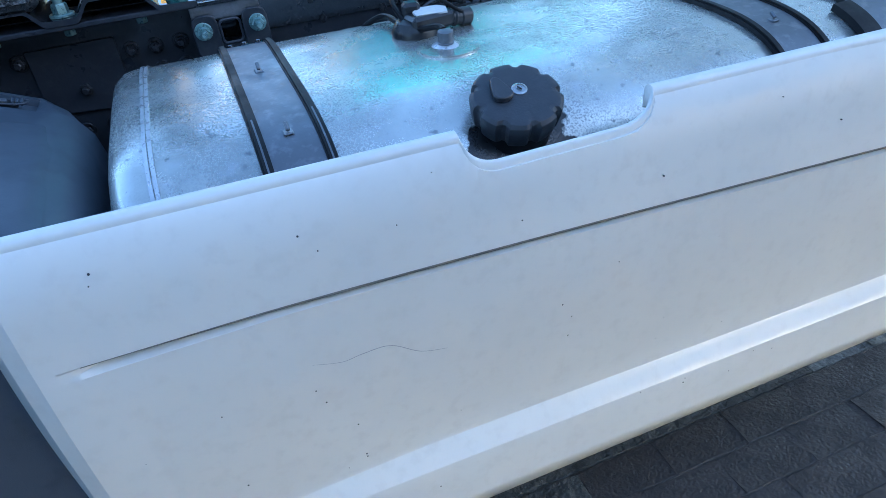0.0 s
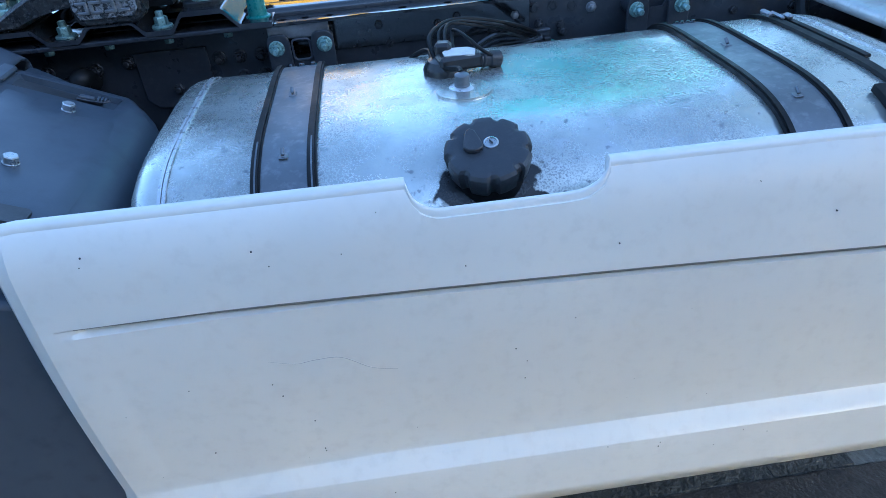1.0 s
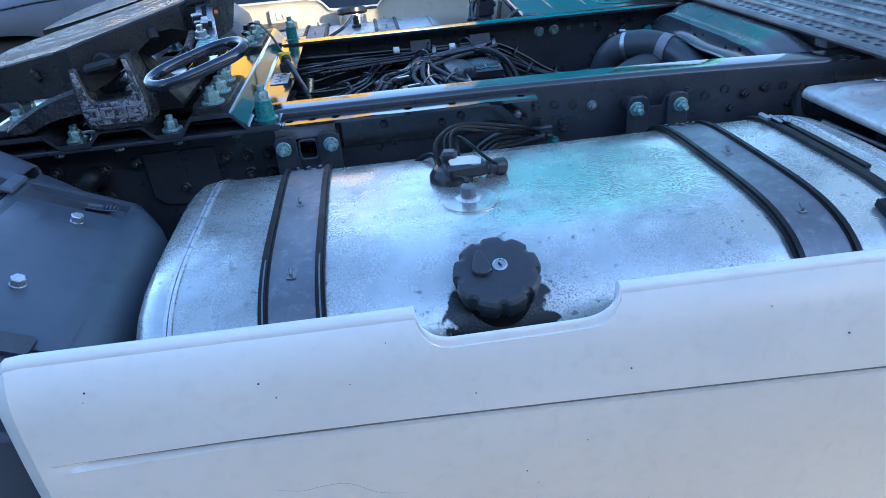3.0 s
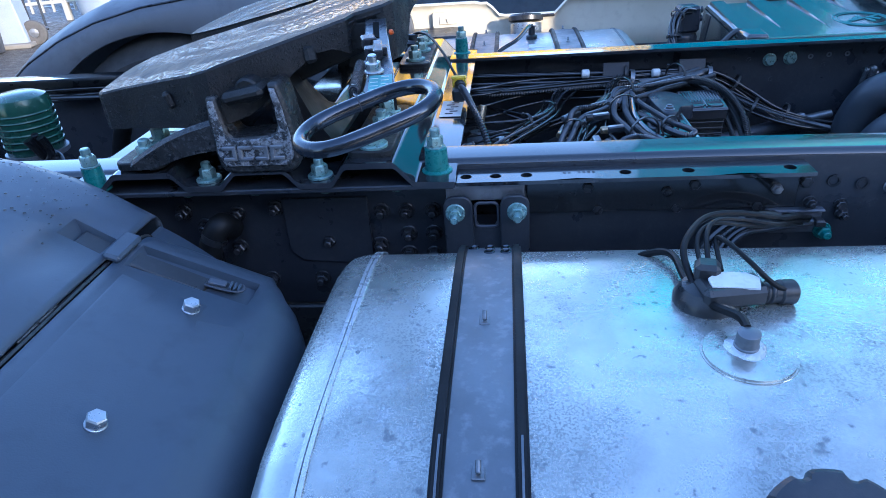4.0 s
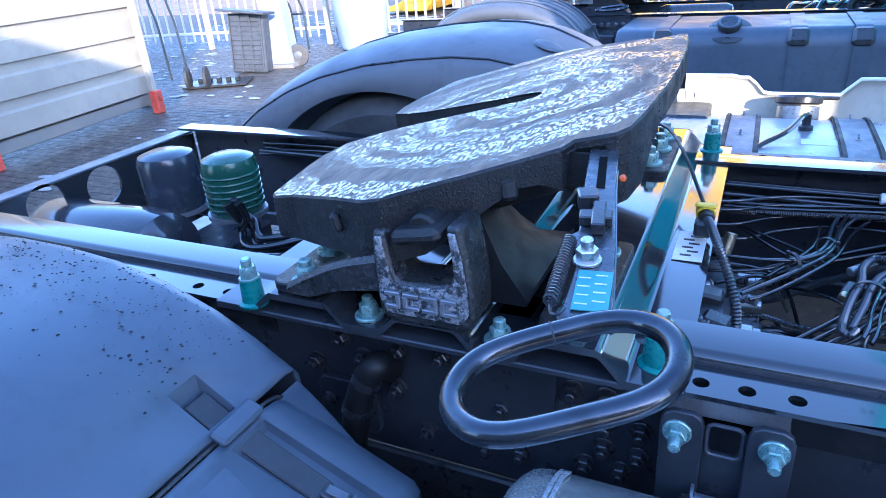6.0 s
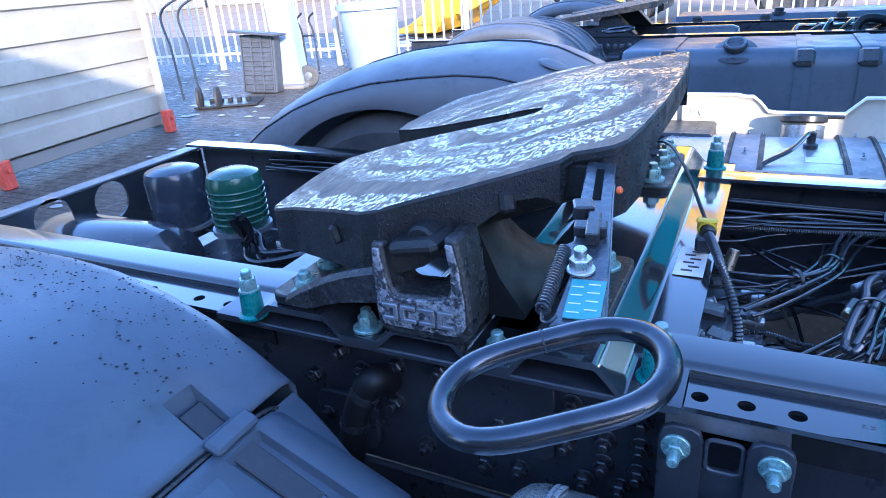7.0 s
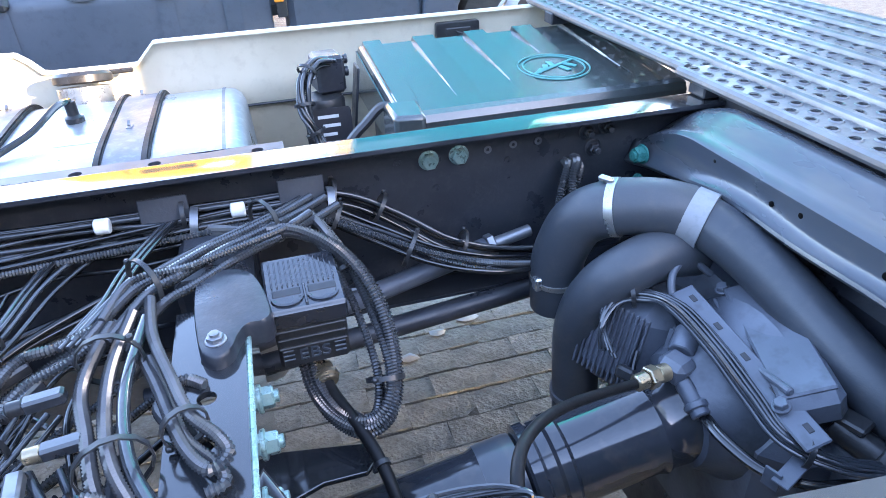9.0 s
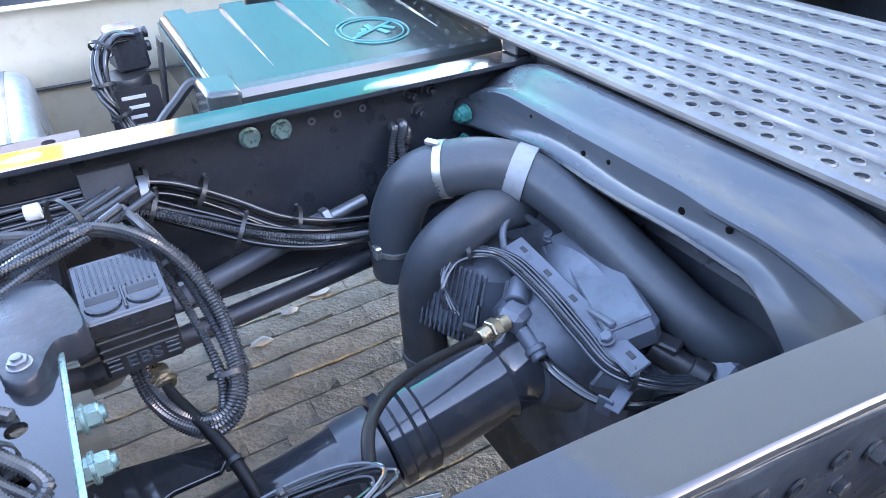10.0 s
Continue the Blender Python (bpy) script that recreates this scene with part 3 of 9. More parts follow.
# stamped serial on the rail angles, as plain bars
def stamped(x0, y, rail):
    for k in range(7):
        if k != 2:
            part("stamped_mark", G().box((x0 + k * 0.0085, y, 1.0332), (0.0050, 0.0016, 0.0010), 0.0004).box((x0 + k * 0.0085, y - 0.0045, 1.0332), (0.0050, 0.0016, 0.0010), 0.0004), M_RAIL, rail)


stamped(0.085, 0.838, near_rail)
stamped(0.06, 1.785, far_rail)

# bolt heads and open holes along the webs
for k in range(24):
    x = 0.13 + k * 0.0475
    yw = NEAR_WEB + flare(x)
    if 0.70 < x < 0.89:
        continue
    if k % 4 in (1, 2):
        part("hole_rim", G().ring((x, yw - 0.001, 0.992 - 0.006 * (k % 3)), (x, yw - 0.0035, 0.992 - 0.006 * (k % 3)), 0.0075, 0.0115, 16), M_SPRING, near_rail)
    else:
        part("bolt", hexbolt((x, yw, 0.992 - 0.012 * (k % 2)), (0, -1, 0), 0.018, 0.010, 0.013, 0.005 if k % 2 else 0), M_GALV if k in (7, 11) else M_SPRING, near_rail)
    if k % 3 == 0:
        part("bolt", hexbolt((x + 0.02, yw, 0.945), (0, -1, 0), 0.016, 0.008, 0.012), M_SPRING, near_rail)
for x, z in ((-0.40, 0.804), (-0.342, 0.807), (-0.371, 0.892), (-0.21, 0.903), (-0.213, 0.859), (-0.24, 0.82), (-0.269, 0.88), (-0.16, 0.952), (-0.161, 0.903), (-0.163, 0.856), (-0.187, 0.822), (-0.507, 0.804), (-0.636, 0.805), (-0.212, 0.952), (-0.26, 0.953), (-0.47, 0.965), (-0.55, 0.955), (-0.62, 0.93), (-0.66, 0.96), (-0.72, 0.90), (-0.70, 0.83), (-0.56, 0.88)):
    part("bolt", hexbolt((x, NEAR_WEB - 0.002, z), (0, -1, 0), 0.022, 0.012, 0.017, 0.010), M_SPRING, near_rail)
g = G().prism([(-0.455, 0.985), (-0.455, 0.87), (-0.43, 0.848), (-0.30, 0.838), (-0.285, 0.85), (-0.285, 0.985)], (0, NEAR_WEB - 0.001, 0), (1, 0, 0), (0, 0, 1), (0, -0.007, 0))
part("gusset", g, M_BLACK, near_rail, "black gusset plate with a rounded lip", bevel=0.002)
g = G().prism(rounded(-0.72, -0.60, 0.77, 0.875, 0.02), (0, NEAR_WEB - 0.001, 0), (1, 0, 0), (0, 0, 1), (0, -0.012, 0))
part("gusset", g, M_BLACK, near_rail, bevel=0.002)
for x, z in ((0.747, 0.988), (0.804, 0.99)):
    part("bolt", hexbolt((x, FAR_WEB - 0.008, z), (0, -1, 0), 0.027, 0.012, 0.019), M_PALE, far_rail, "pale green bolt")
for x, z in ((0.69, 0.99), (0.86, 0.992), (0.91, 0.995), (0.96, 0.995), (1.01, 0.998), (1.0, 0.966), (0.90, 0.965), (0.76, 0.93), (0.555, 0.97)):
    part("hole_rim", G().ring((x, FAR_WEB - 0.0085, z), (x, FAR_WEB - 0.0105, z), 0.0035, 0.0075, 12), M_STRAP if x in (0.86, 0.91, 0.96) else M_BLACK, far_rail)


# black panels added where deep shade hides the ground behind the mudguard
splash = thing("shade_panels", (-0.5, 0.6, 0.2), "black panels added below the chassis rail in place of deep shade", "splash guard")
part("panel", G().box((-0.52, 0.862, 0.44), (0.66, 0.014, 0.60), 0.004), M_DKPLASTIC, splash)
part("floor_panel", G().box((-0.52, 0.55, 0.145), (0.66, 0.62, 0.012), 0.004), M_DKPLASTIC, splash)
part("front_panel", G().box((-0.30, 0.70, 0.40), (0.012, 0.30, 0.5), 0.004), M_DKPLASTIC, splash)

# ---------------------------------------------------------------- side skirts
def skirt_top(x):
    """Height of the skirt's top edge, with the recess for the filler cap."""
    top = 1.009 - 0.014 * (x + 0.4) / 1.5
    a, b, low = 0.134, 0.414, 0.962
    if a < x < b:
        s, r = (x - a, 0.05) if x - a < b - x else (b - x, 0.062)
        if s < r:
            return min(top, low + (top - low) * (1 - math.sqrt(1 - (1 - s / r) ** 2.6)) ** 0.9)
        return low
    return top


def side_skirt(xs, outer, top_of):
    """Rows of points of the near skirt: outside face, rolled top edge, inside lip."""
    rows = []
    levels = [0.0, 0.03, 0.06, 0.09, 0.12, 0.1385, 0.1395, 0.151, 0.163, 0.1745, 0.1755, 0.186, 0.2, 0.24, 0.28, 0.32, 0.36, 0.4, 0.44, 0.48, 0.52, 0.544, 0.549, 0.552, 0.555, 0.5595, 0.563, 0.5645, 0.566, 0.569, 0.578, 0.589, 0.60, 0.62, 0.64, 0.66, 0.68, 0.695, 0.708, 0.72]
    for x in xs:
        row = []
        fade = min(1.0, max(0.0, (x - xs[0] - 0.075) / 0.035)) * min(1.0, max(0.0, (xs[-1] - 0.03 - x) / 0.06))
        ends = max(0.0, 1 - (x - xs[0]) / 0.04, 1 - (xs[-1] - x) / 0.04)
        curl = 0.035 * ends * ends
        cut = 0.05 * max(0.0, 1 - (x - xs[0]) / 0.05) ** 2 + 0.05 * max(0.0, 1 - (xs[-1] - x) / 0.05) ** 2
        full = 1.009 - 0.014 * (x + 0.4) / 1.5
        top = min(top_of(x), full - cut)
        shift = -0.0435 * max(0.0, x + 0.15) ** 1.25
        for s in levels:
            h = 0.285 + s
            z = max(h + shift * (0.25 * min(1.0, s / 0.17) + 0.75 * min(1.0, max(0.0, s - 0.17) / 0.36)) * (1 - max(0.0, (s - 0.6) / 0.12) * 0.5), 0.285 + cut)
            z = min(z, top - 0.012)
            bow = math.sin(min(1.0, max(0.0, (h - 0.47) / 0.60)) * math.pi) if h > 0.47 else 0.0
            y = 0.004 - 0.018 * bow
            upper = max(0.0, min(1.0, (0.851 - h) / 0.003))
            lower = max(0.0, min(1.0, (h - 0.424) / 0.036))
            slot = max(0.0, min(1.0, (0.851 - h) / 0.003, (h - 0.834) / 0.006))
            rec = upper * lower
            soft_in = min(1.0, max(0.0, (x - xs[0] - 0.02) / 0.45))
            y += (0.006 + 0.011 * min(1.0, (0.851 - h) / 0.25)) * rec * fade * soft_in + 0.016 * slot * fade - (0.008 * (1 - rec) if h < 0.47 else 0)
            zz = (z - 0.93) / 0.085
            y += 0.03 * max(0.0, zz) ** 2
            row.append((x, outer + y + curl, z))
        ye = row[-1][1]
        roll = 0.011 if top > full - cut - 0.003 else 0.0055
        for an in range(12, 169, 12):
            q = radians(an)
            row.append((x, ye + roll * (1 - math.cos(q)), top - 0.012 + 0.012 * math.sin(q)))
        row.append((x, ye + 2 * roll, top - 0.036 if roll > 0.01 else top - 0.018))
        rows.append(row)
    return rows


def thick(ob, t, side=-1):
    m = ob.modifiers.new("wall", "SOLIDIFY")
    m.thickness, m.offset = t, side
    return ob


def spaced(a, b, marks, step=0.02, fine=0.0022, reach=0.016):
    xs, x = [], a
    while x < b:
        xs.append(x)
        x += fine if any(abs(x - m) < reach for m in marks) else step
    return xs + [b]


skirt = thing("side_skirt", (0.35, 0.02, 0.285), "white glossy plastic side skirt with a recess for the fuel cap", "side skirt", "side skirts")
xs = spaced(-0.435, 1.182, (0.134, 0.414, 0.155, 0.39, -0.335), 0.02, 0.0025, 0.035)
g = G().grid(side_skirt(xs, 0.012, skirt_top))
thick(part("panel", g, M_WHITE, skirt, sharp=20), 0.004)
# grey tube that stands in for the shade below the upper panel's lip
g = G()
line = []
for k in range(61):
    x = -0.352 + 1.49 * k / 60
    line.append((x, 0.0185 + 0.006 * min(1.0, max(0.0, (x + 0.415) / 0.45)) - 0.016 * math.sin(0.61 * math.pi), 0.847 - 0.0435 * max(0.0, x + 0.15) ** 1.25))
g.sweep(line, [0.0006 + 0.0054 * min(1.0, k / 14) for k in range(61)], 8)
part("panel_joint", g, mat("lip_shade_grey", (0.27, 0.27, 0.26), 0.7), skirt, "grey strip standing in for the shade under the upper panel")
# chips of dirt and a hairline scratch on the paint
g = G()
rnd = random.Random(11)
for k in range(60):
    x, z = rnd.uniform(-0.36, 1.05), rnd.uniform(0.33, 0.97)
    r = rnd.uniform(0.0006, 0.0015)
    bow = math.sin(min(1.0, max(0.0, (z - 0.47) / 0.60)) * math.pi) if z > 0.47 else 0.0
    y = 0.012 + 0.004 - 0.018 * bow + ((0.006 + 0.011 * min(1.0, (0.84 - z) / 0.25)) * min(1.0, max(0.0, (x + 0.415) / 0.45)) if 0.47 < z < 0.78 else -0.008 if z < 0.42 else 0) + 0.03 * max(0.0, (z - 0.93) / 0.085) ** 2
    if 0.415 < z < 0.475 or 0.77 < z < 0.85:
        continue
    g.lathe((x, y + 0.0015, z), (0, -1, 0), [(0, r), (0.0022, r), (0.0026, r * 0.6)], 6)
tagged(part("dirt_speck", g, M_INK, skirt, "scattered dark dirt specks"), kind="stuff")
line = []
for x, z in ((-0.105, 0.738), (-0.066, 0.725), (-0.036, 0.727), (0.004, 0.724), (0.046, 0.692), (0.087, 0.680)):
    h = z + 0.0435 * max(0.0, x + 0.15) ** 1.25
    y = 0.016 - 0.018 * math.sin((h - 0.47) / 0.60 * math.pi) + (0.006 + 0.011 * min(1.0, (0.851 - h) / 0.25)) * min(1.0, (x + 0.415) / 0.45)
    line.append((x, y - 0.0001, z))
g = G().sweep(spline(line, 6), [0.0002 + 0.0004 * math.sin(math.pi * k / 30) for k in range(31)], 5)
part("scratch", g, M_SCRATCH, skirt, "fine dark scratch")


def far_top(x):
    base = 1.072
    a, b = -0.075, 0.205
    if x < a - 0.05:
        return base + 0.006
    if x > b + 0.05:
        return base
    def ease(s):
        s = max(0.0, min(1.0, s))
        return s * s * (3 - 2 * s)
    return base - 0.052 * ease((x - a + 0.02) / 0.06) * ease((b + 0.03 - x) / 0.06)


far_skirt = thing("side_skirt", (0.35, 2.55, 0.285), "cream moulded inner face of a side skirt with dipped edge", "side skirt", "side skirts")
rows = []
for x in spaced(-0.47, 1.42, (), 0.025):
    top = far_top(x)
    y0 = 2.54
    inset = 0.03 * max(0.0, 1 - (x + 0.47) / 0.04) ** 2
    row = [(x, y0 + 0.02, 0.3), (x, y0 + 0.02, 0.55), (x, y0 + 0.02, 0.86), (x, y0 + 0.012, 0.868), (x, y0 + 0.01, 0.95), (x, y0 + 0.012 - inset, top - 0.03), (x, y0 + 0.004, top - 0.012), (x, y0 - 0.006, top - 0.004), (x, y0 - 0.004, top), (x, y0 + 0.012, top + 0.003), (x, y0 + 0.035, top - 0.004), (x, y0 + 0.045, top - 0.03), (x, y0 + 0.05, 0.3)]
    rows.append(row)
part("panel", G().grid(rows), M_CREAM, far_skirt, sharp=50)
for x0, x1, z0, z1, m in ((-0.32, -0.19, 0.985, 1.045, M_CREAM), (0.985, 1.115, 0.985, 1.05, M_DKPLASTIC)):
    g = G()
    g.prism(rounded(x0, x1, z0, z1, 0.008), (0, 2.548, 0), (1, 0, 0), (0, 0, 1), (0, -0.02, 0))
    br = part("latch_frame", g, m, far_skirt, bevel=0.002)
    g = G().box(((x0 + x1) / 2, 2.527, (z0 + z1) / 2), (0.075, 0.006, 0.034), 0.004)
    g.lathe(((x0 + x1) / 2, 2.524, (z0 + z1) / 2), (0, -1, 0), [(0, 0.012), (0.004, 0.012), (0.006, 0.008)], 3, 0.5)
    part("latch", g, m, br)
g = G().box((-0.30, 2.42, 0.965), (0.20, 0.20, 0.05), 0.008).box((-0.33, 2.44, 0.85), (0.1, 0.16, 0.2), 0.008)
part("mounting_bracket", g, M_DKPLASTIC, far_skirt, "black plastic bracket")
g = G().box((0.62, 2.545, 0.875), (0.78, 0.012, 0.006), 0.002)
part("joint_line", g, M_DKPLASTIC, far_skirt)


# ---------------------------------------------------------------- fuel tanks
def tank_section(cy, cz, a, b, n=4.0, seg=48):
    out = []
    for k in range(seg):
        an = 2 * math.pi * k / seg
        c, s = math.cos(an), math.sin(an)
        e = n + 0.6 if c > 0 and s > 0 else n
        r = (abs(c) ** e + abs(s) ** e) ** (-1 / e)
        out.append((cy + a * r * c, cz + b * r * s))
    return out


TCY, TCZ, TA, TB = 0.415, 0.69, 0.345, 0.294


def on_tank(y, up=0.0, cy=TCY, cz=TCZ, a=TA, b=TB, n=4.0):
    t = min(0.999, abs(y - cy) / a)
    n = n + 0.6 if y > cy else n
    return cz + b * (1 - t ** n) ** (1 / n) + up


def tank_shell(x0, x1, cy, seams):
    rows = []
    ends = [(x0 + 0.0, 0.80), (x0 + 0.004, 0.90), (x0 + 0.012, 0.955), (x0 + 0.026, 0.987), (x0 + 0.045, 1.0)]
    stations = [(x0 - 0.006, 0.35), (x0 - 0.004, 0.6)] + ends
    x = x0 + 0.07
    while x < x1 - 0.06:
        stations.append((x, 1.0))
        x += 0.04
    stations += [(x0 + x1 - p, s) for p, s in reversed(ends)] + [(x1 + 0.004, 0.6), (x1 + 0.006, 0.35)]
    for x, s in stations:
        rows.append([(x, y, z) for y, z in tank_section(cy, TCZ, TA * s if s > 0.79 else TA * s, TB * s)])
    return G().grid(rows, True)


def strap_band(x0, x1, cy, lift0, lift1, y_from, y_to, step=0.012):
    """A flat band over the tank between two y."""
    rows = []
    n = max(4, int(abs(y_to - y_from) / step))
    for k in range(n + 1):
        y = y_from + (y_to - y_from) * k / n
        z = on_tank(y, 0, cy)
        y2, z2 = y + 0.002, on_tank(y + 0.002, 0, cy)
        nn = Vector((0, -(z2 - z), 0.002)).normalized()
        p0, p1 = Vector((0, y, z)) + nn * lift0, Vector((0, y, z)) + nn * lift1
        rows.append([(x0, p0.y, p0.z), (x1, p0.y, p0.z), (x1, p1.y, p1.z), (x0, p1.y, p1.z)])
    g = G().grid(rows, True)
    g.add(rows[0], [(0, 1, 2, 3)])
    g.add(rows[-1], [(0, 1, 2, 3)])
    return g


def fuel_strap(tank, xc, half, cy, sign=1, band=M_STRAP):
    """A steel band with rubber edging, rivets and pins."""
    ya, yb = cy - 0.33 * sign, cy + 0.305 * sign
    st = part("strap", strap_band(xc - half, xc + half, cy, 0.001, 0.006, ya, yb), band, tank, "dull steel strap")
    for s in (-1, 1):
        xe = xc + s * (half + 0.003)
        edge = part("rubber_edge", strap_band(xe - 0.0075, xe + 0.0075, cy, 0.0005, 0.008, ya, yb), M_RUBBER, st, "black rubber edging")
        part("lip", strap_band(xe - 0.0045, xe + 0.0045, cy, 0.006, 0.0115, ya, yb), M_RUBBER, edge)
        if xc < 0.5:
            part("gap_strip", strap_band(xe - 0.001, xe + 0.0015, cy, 0.0105, 0.0125, ya, ya + 0.16 * sign), M_STRAP, edge)
    for y in (cy + 0.034 * sign, cy - 0.21 * sign):
        z = on_tank(y, 0.006, cy)
        part("pin", G().cyl((xc - 0.001, y - 0.006, z + 0.004), (xc - 0.001, y + 0.006, z + 0.012), 0.0032, 10).box((xc - 0.001, y, z), (0.014, 0.02, 0.003), 0.001), M_STRAP, st)
    for i in range(3):
        for j in range(3):
            if i == 0 and j == 2:
                continue
            y = yb - (0.018 + 0.026 * j) * sign
            part("rivet", G().lathe((xc + (i - 1) * 0.026, y, on_tank(y, 0.004, cy)), (0, 0, 1), [(0, 0.0092), (0.0035, 0.0085), (0.005, 0.0055), (0.008, 0.0045), (0.0085, 0.002)], 12), M_LOOP, st)
    return st


tank = thing("fuel_tank", (0.4, TCY, 0.40), "oxidised bare aluminium fuel tank held by steel straps", "fuel tank", "fuel tanks")
part("shell", tank_shell(-0.295, 1.10, TCY, ()), M_TANK, tank, sharp=40)
for x in (-0.2335, -0.2265, 1.03):
    part("weld_seam", strap_band(x - 0.0026, x + 0.0026, TCY, 0.0, 0.0028, TCY - 0.325, TCY + 0.30, 0.006), M_WELD, tank, "raised pale weld seam")
fuel_strap(tank, -0.046, 0.040, TCY)
fuel_strap(tank, 0.792, 0.044, TCY)
# third band with a toggle buckle near the front end
g = strap_band(0.955, 0.972, TCY, 0.001, 0.008, TCY - 0.29, TCY + 0.25)
st3 = part("strap", g, M_RUBBER, tank, "black rubber strap")
part("strap", strap_band(0.982, 0.994, TCY, 0.001, 0.007, TCY - 0.10, TCY + 0.2), M_RUBBER, tank)
part("pad", strap_band(0.917, 0.955, TCY, 0.001, 0.014, TCY - 0.325, TCY - 0.215), M_RUBBER, tank)
part("pad", strap_band(0.957, 1.02, TCY, 0.001, 0.011, TCY - 0.325, TCY - 0.205), M_STRAP, tank)
g = G().box((0.955, 0.60, on_tank(0.60, 0.016)), (0.012, 0.036, 0.010), 0.003).box((0.972, 0.585, on_tank(0.585, 0.012)), (0.008, 0.05, 0.008), 0.003).box((0.988, 0.57, on_tank(0.57, 0.012)), (0.014, 0.024, 0.010), 0.004)
part("buckle", g, M_GALV, st3, "dull metal toggle buckle")

# filler neck and locking cap, leaning outwards
CAP = Vector((0.264, 0.130, 0.980))
CN = Vector((-0.06, -0.36, 0.93)).normalized()
neck = part("filler_neck", G().lathe(CAP - CN * 0.10, CN, [(0, 0.064), (0.012, 0.058), (0.07, 0.055), (0.085, 0.055)], 32), M_RUBBER, tank, "blackened filler neck")
part("neck_bolt", hexbolt(CAP - CN * 0.06 + Vector((0.055, -0.012, 0)), (1, -0.2, 0.3), 0.014, 0.010, 0.009, 0.006), M_BLACK, neck)
g = G()
seg = 128
prof = [(-0.030, 0.052), (-0.029, 0.0595), (-0.024, 0.0625), (0.000, 0.0665), (0.008, 0.0655), (0.0125, 0.061), (0.0140, 0.056), (0.0142, 0.050), (0.0138, 0.03), (0.0138, 0.001)]
cu = CN.orthogonal().normalized()
ct = CN.cross(cu)
rows = []
for d, r in prof:
    row = []
    for k in range(seg):
        an = 2 * math.pi * k / seg
        ph = (an * 9 / (2 * math.pi)) % 1.0
        notch = max(0.0, 1 - (abs(ph - 0.5) / 0.17) ** 4) if abs(ph - 0.5) < 0.17 else 0.0
        rr = r - (0.0062 * notch if r > 0.051 else 0)
        row.append(CAP + CN * d + (cu * math.cos(an) + ct * math.sin(an)) * rr)
    rows.append(row)
g.grid(rows, True)
cap = part("fuel_cap", g, M_CAP, tank, "black scalloped locking fuel cap", sharp=28)
ex = Vector((1, 0, 0))
ey = CN.cross(ex).normalized()
cr = Matrix((ex, ey, CN)).transposed()
part("lock", G().lathe(CAP + CN * 0.0135 + ex * 0.006 + ey * 0.006, CN, [(0, 0.0115), (0.002, 0.0115), (0.003, 0.009), (0.0015, 0.0085)], 20), M_ZINC, cap, "round metal key lock")
part("keyhole", G().box(CAP + CN * 0.0170 + ex * 0.006 + ey * 0.006, (0.002, 0.008, 0.002), 0.0003, cr @ Matrix.Rotation(0.5, 3, "Z")), M_INK, cap)
g = G().prism([(0.015 * math.cos(radians(a)), -0.008 + 0.011 * math.sin(radians(a))) for a in range(180, 361, 20)] + [(0.012, 0.006), (0.007, 0.022), (0.0, 0.027), (-0.007, 0.022), (-0.012, 0.006)], CAP + CN * 0.012 - ex * 0.022 + ey * 0.008, ex, ey, CN * 0.009)
part("flap", g, M_CAP, cap, bevel=0.002)

# fuel sender on top
S = Vector((0.235, 0.375, 0.985))
g = G().ring((0.266, 0.385, 0.982), (0.266, 0.385, 0.9875), 0.018, 0.052, 28)
part("sender_flange", g, M_TANK, tank, "welded flange ring")
part("flange_edge", G().sweep([(0.266 + 0.053 * math.cos(2 * math.pi * k / 40), 0.385 + 0.053 * math.sin(2 * math.pi * k / 40), 0.983) for k in range(40)], 0.0022, 6, True), M_TANK, tank)
g = G().lathe((0.264, 0.392, 0.982), (0, -0.08, 1), [(0, 0.0145), (0.012, 0.0145), (0.013, 0.0132), (0.030, 0.0132), (0.032, 0.010)], 20)
stub = part("return_pipe", g, M_STRAP, tank, "threaded metal pipe stub")
part("stub_base", G().lathe((0.264, 0.392, 0.983), (0, -0.08, 1), [(0, 0.026), (0.004, 0.025), (0.007, 0.019), (0.009, 0.015)], 20), M_WELD, stub, "bright welded base ring")
sender = thing("fuel_sender", (0.245, 0.49, 0.985), "black fuel level sender with connector and cables on the tank", "sensor")
g = G().lathe((0.246, 0.498, 0.978), (0, 0, 1), [(0, 0.043), (0.014, 0.043), (0.020, 0.040), (0.030, 0.033), (0.034, 0.020)], 26).box((0.272, 0.488, 1.006), (0.085, 0.046, 0.028), 0.006, (0, 0, 8)).box((0.246, 0.51, 1.02), (0.032, 0.03, 0.036), 0.006, (0, 0, -12))
part("body", g, M_DKPLASTIC, sender)
part("cover", G().prism([(-0.028, -0.012), (0.03, -0.016), (0.034, 0.004), (0.02, 0.014), (-0.014, 0.016), (-0.03, 0.004)], (0.272, 0.486, 1.021), (1, 0, 0), (0, 0.97, 0.2), (0, 0, 0.003)), M_LABEL, sender, "worn pale cover plate")
g = G().cyl((0.312, 0.49, 1.002), (0.352, 0.496, 0.998), 0.014, 18, 0.003).cyl((0.318, 0.491, 1.002), (0.324, 0.492, 1.001), 0.0165).cyl((0.332, 0.493, 1.0), (0.356, 0.497, 0.998), 0.0165, 18, 0.003)
part("connector", g, M_DKPLASTIC, sender)
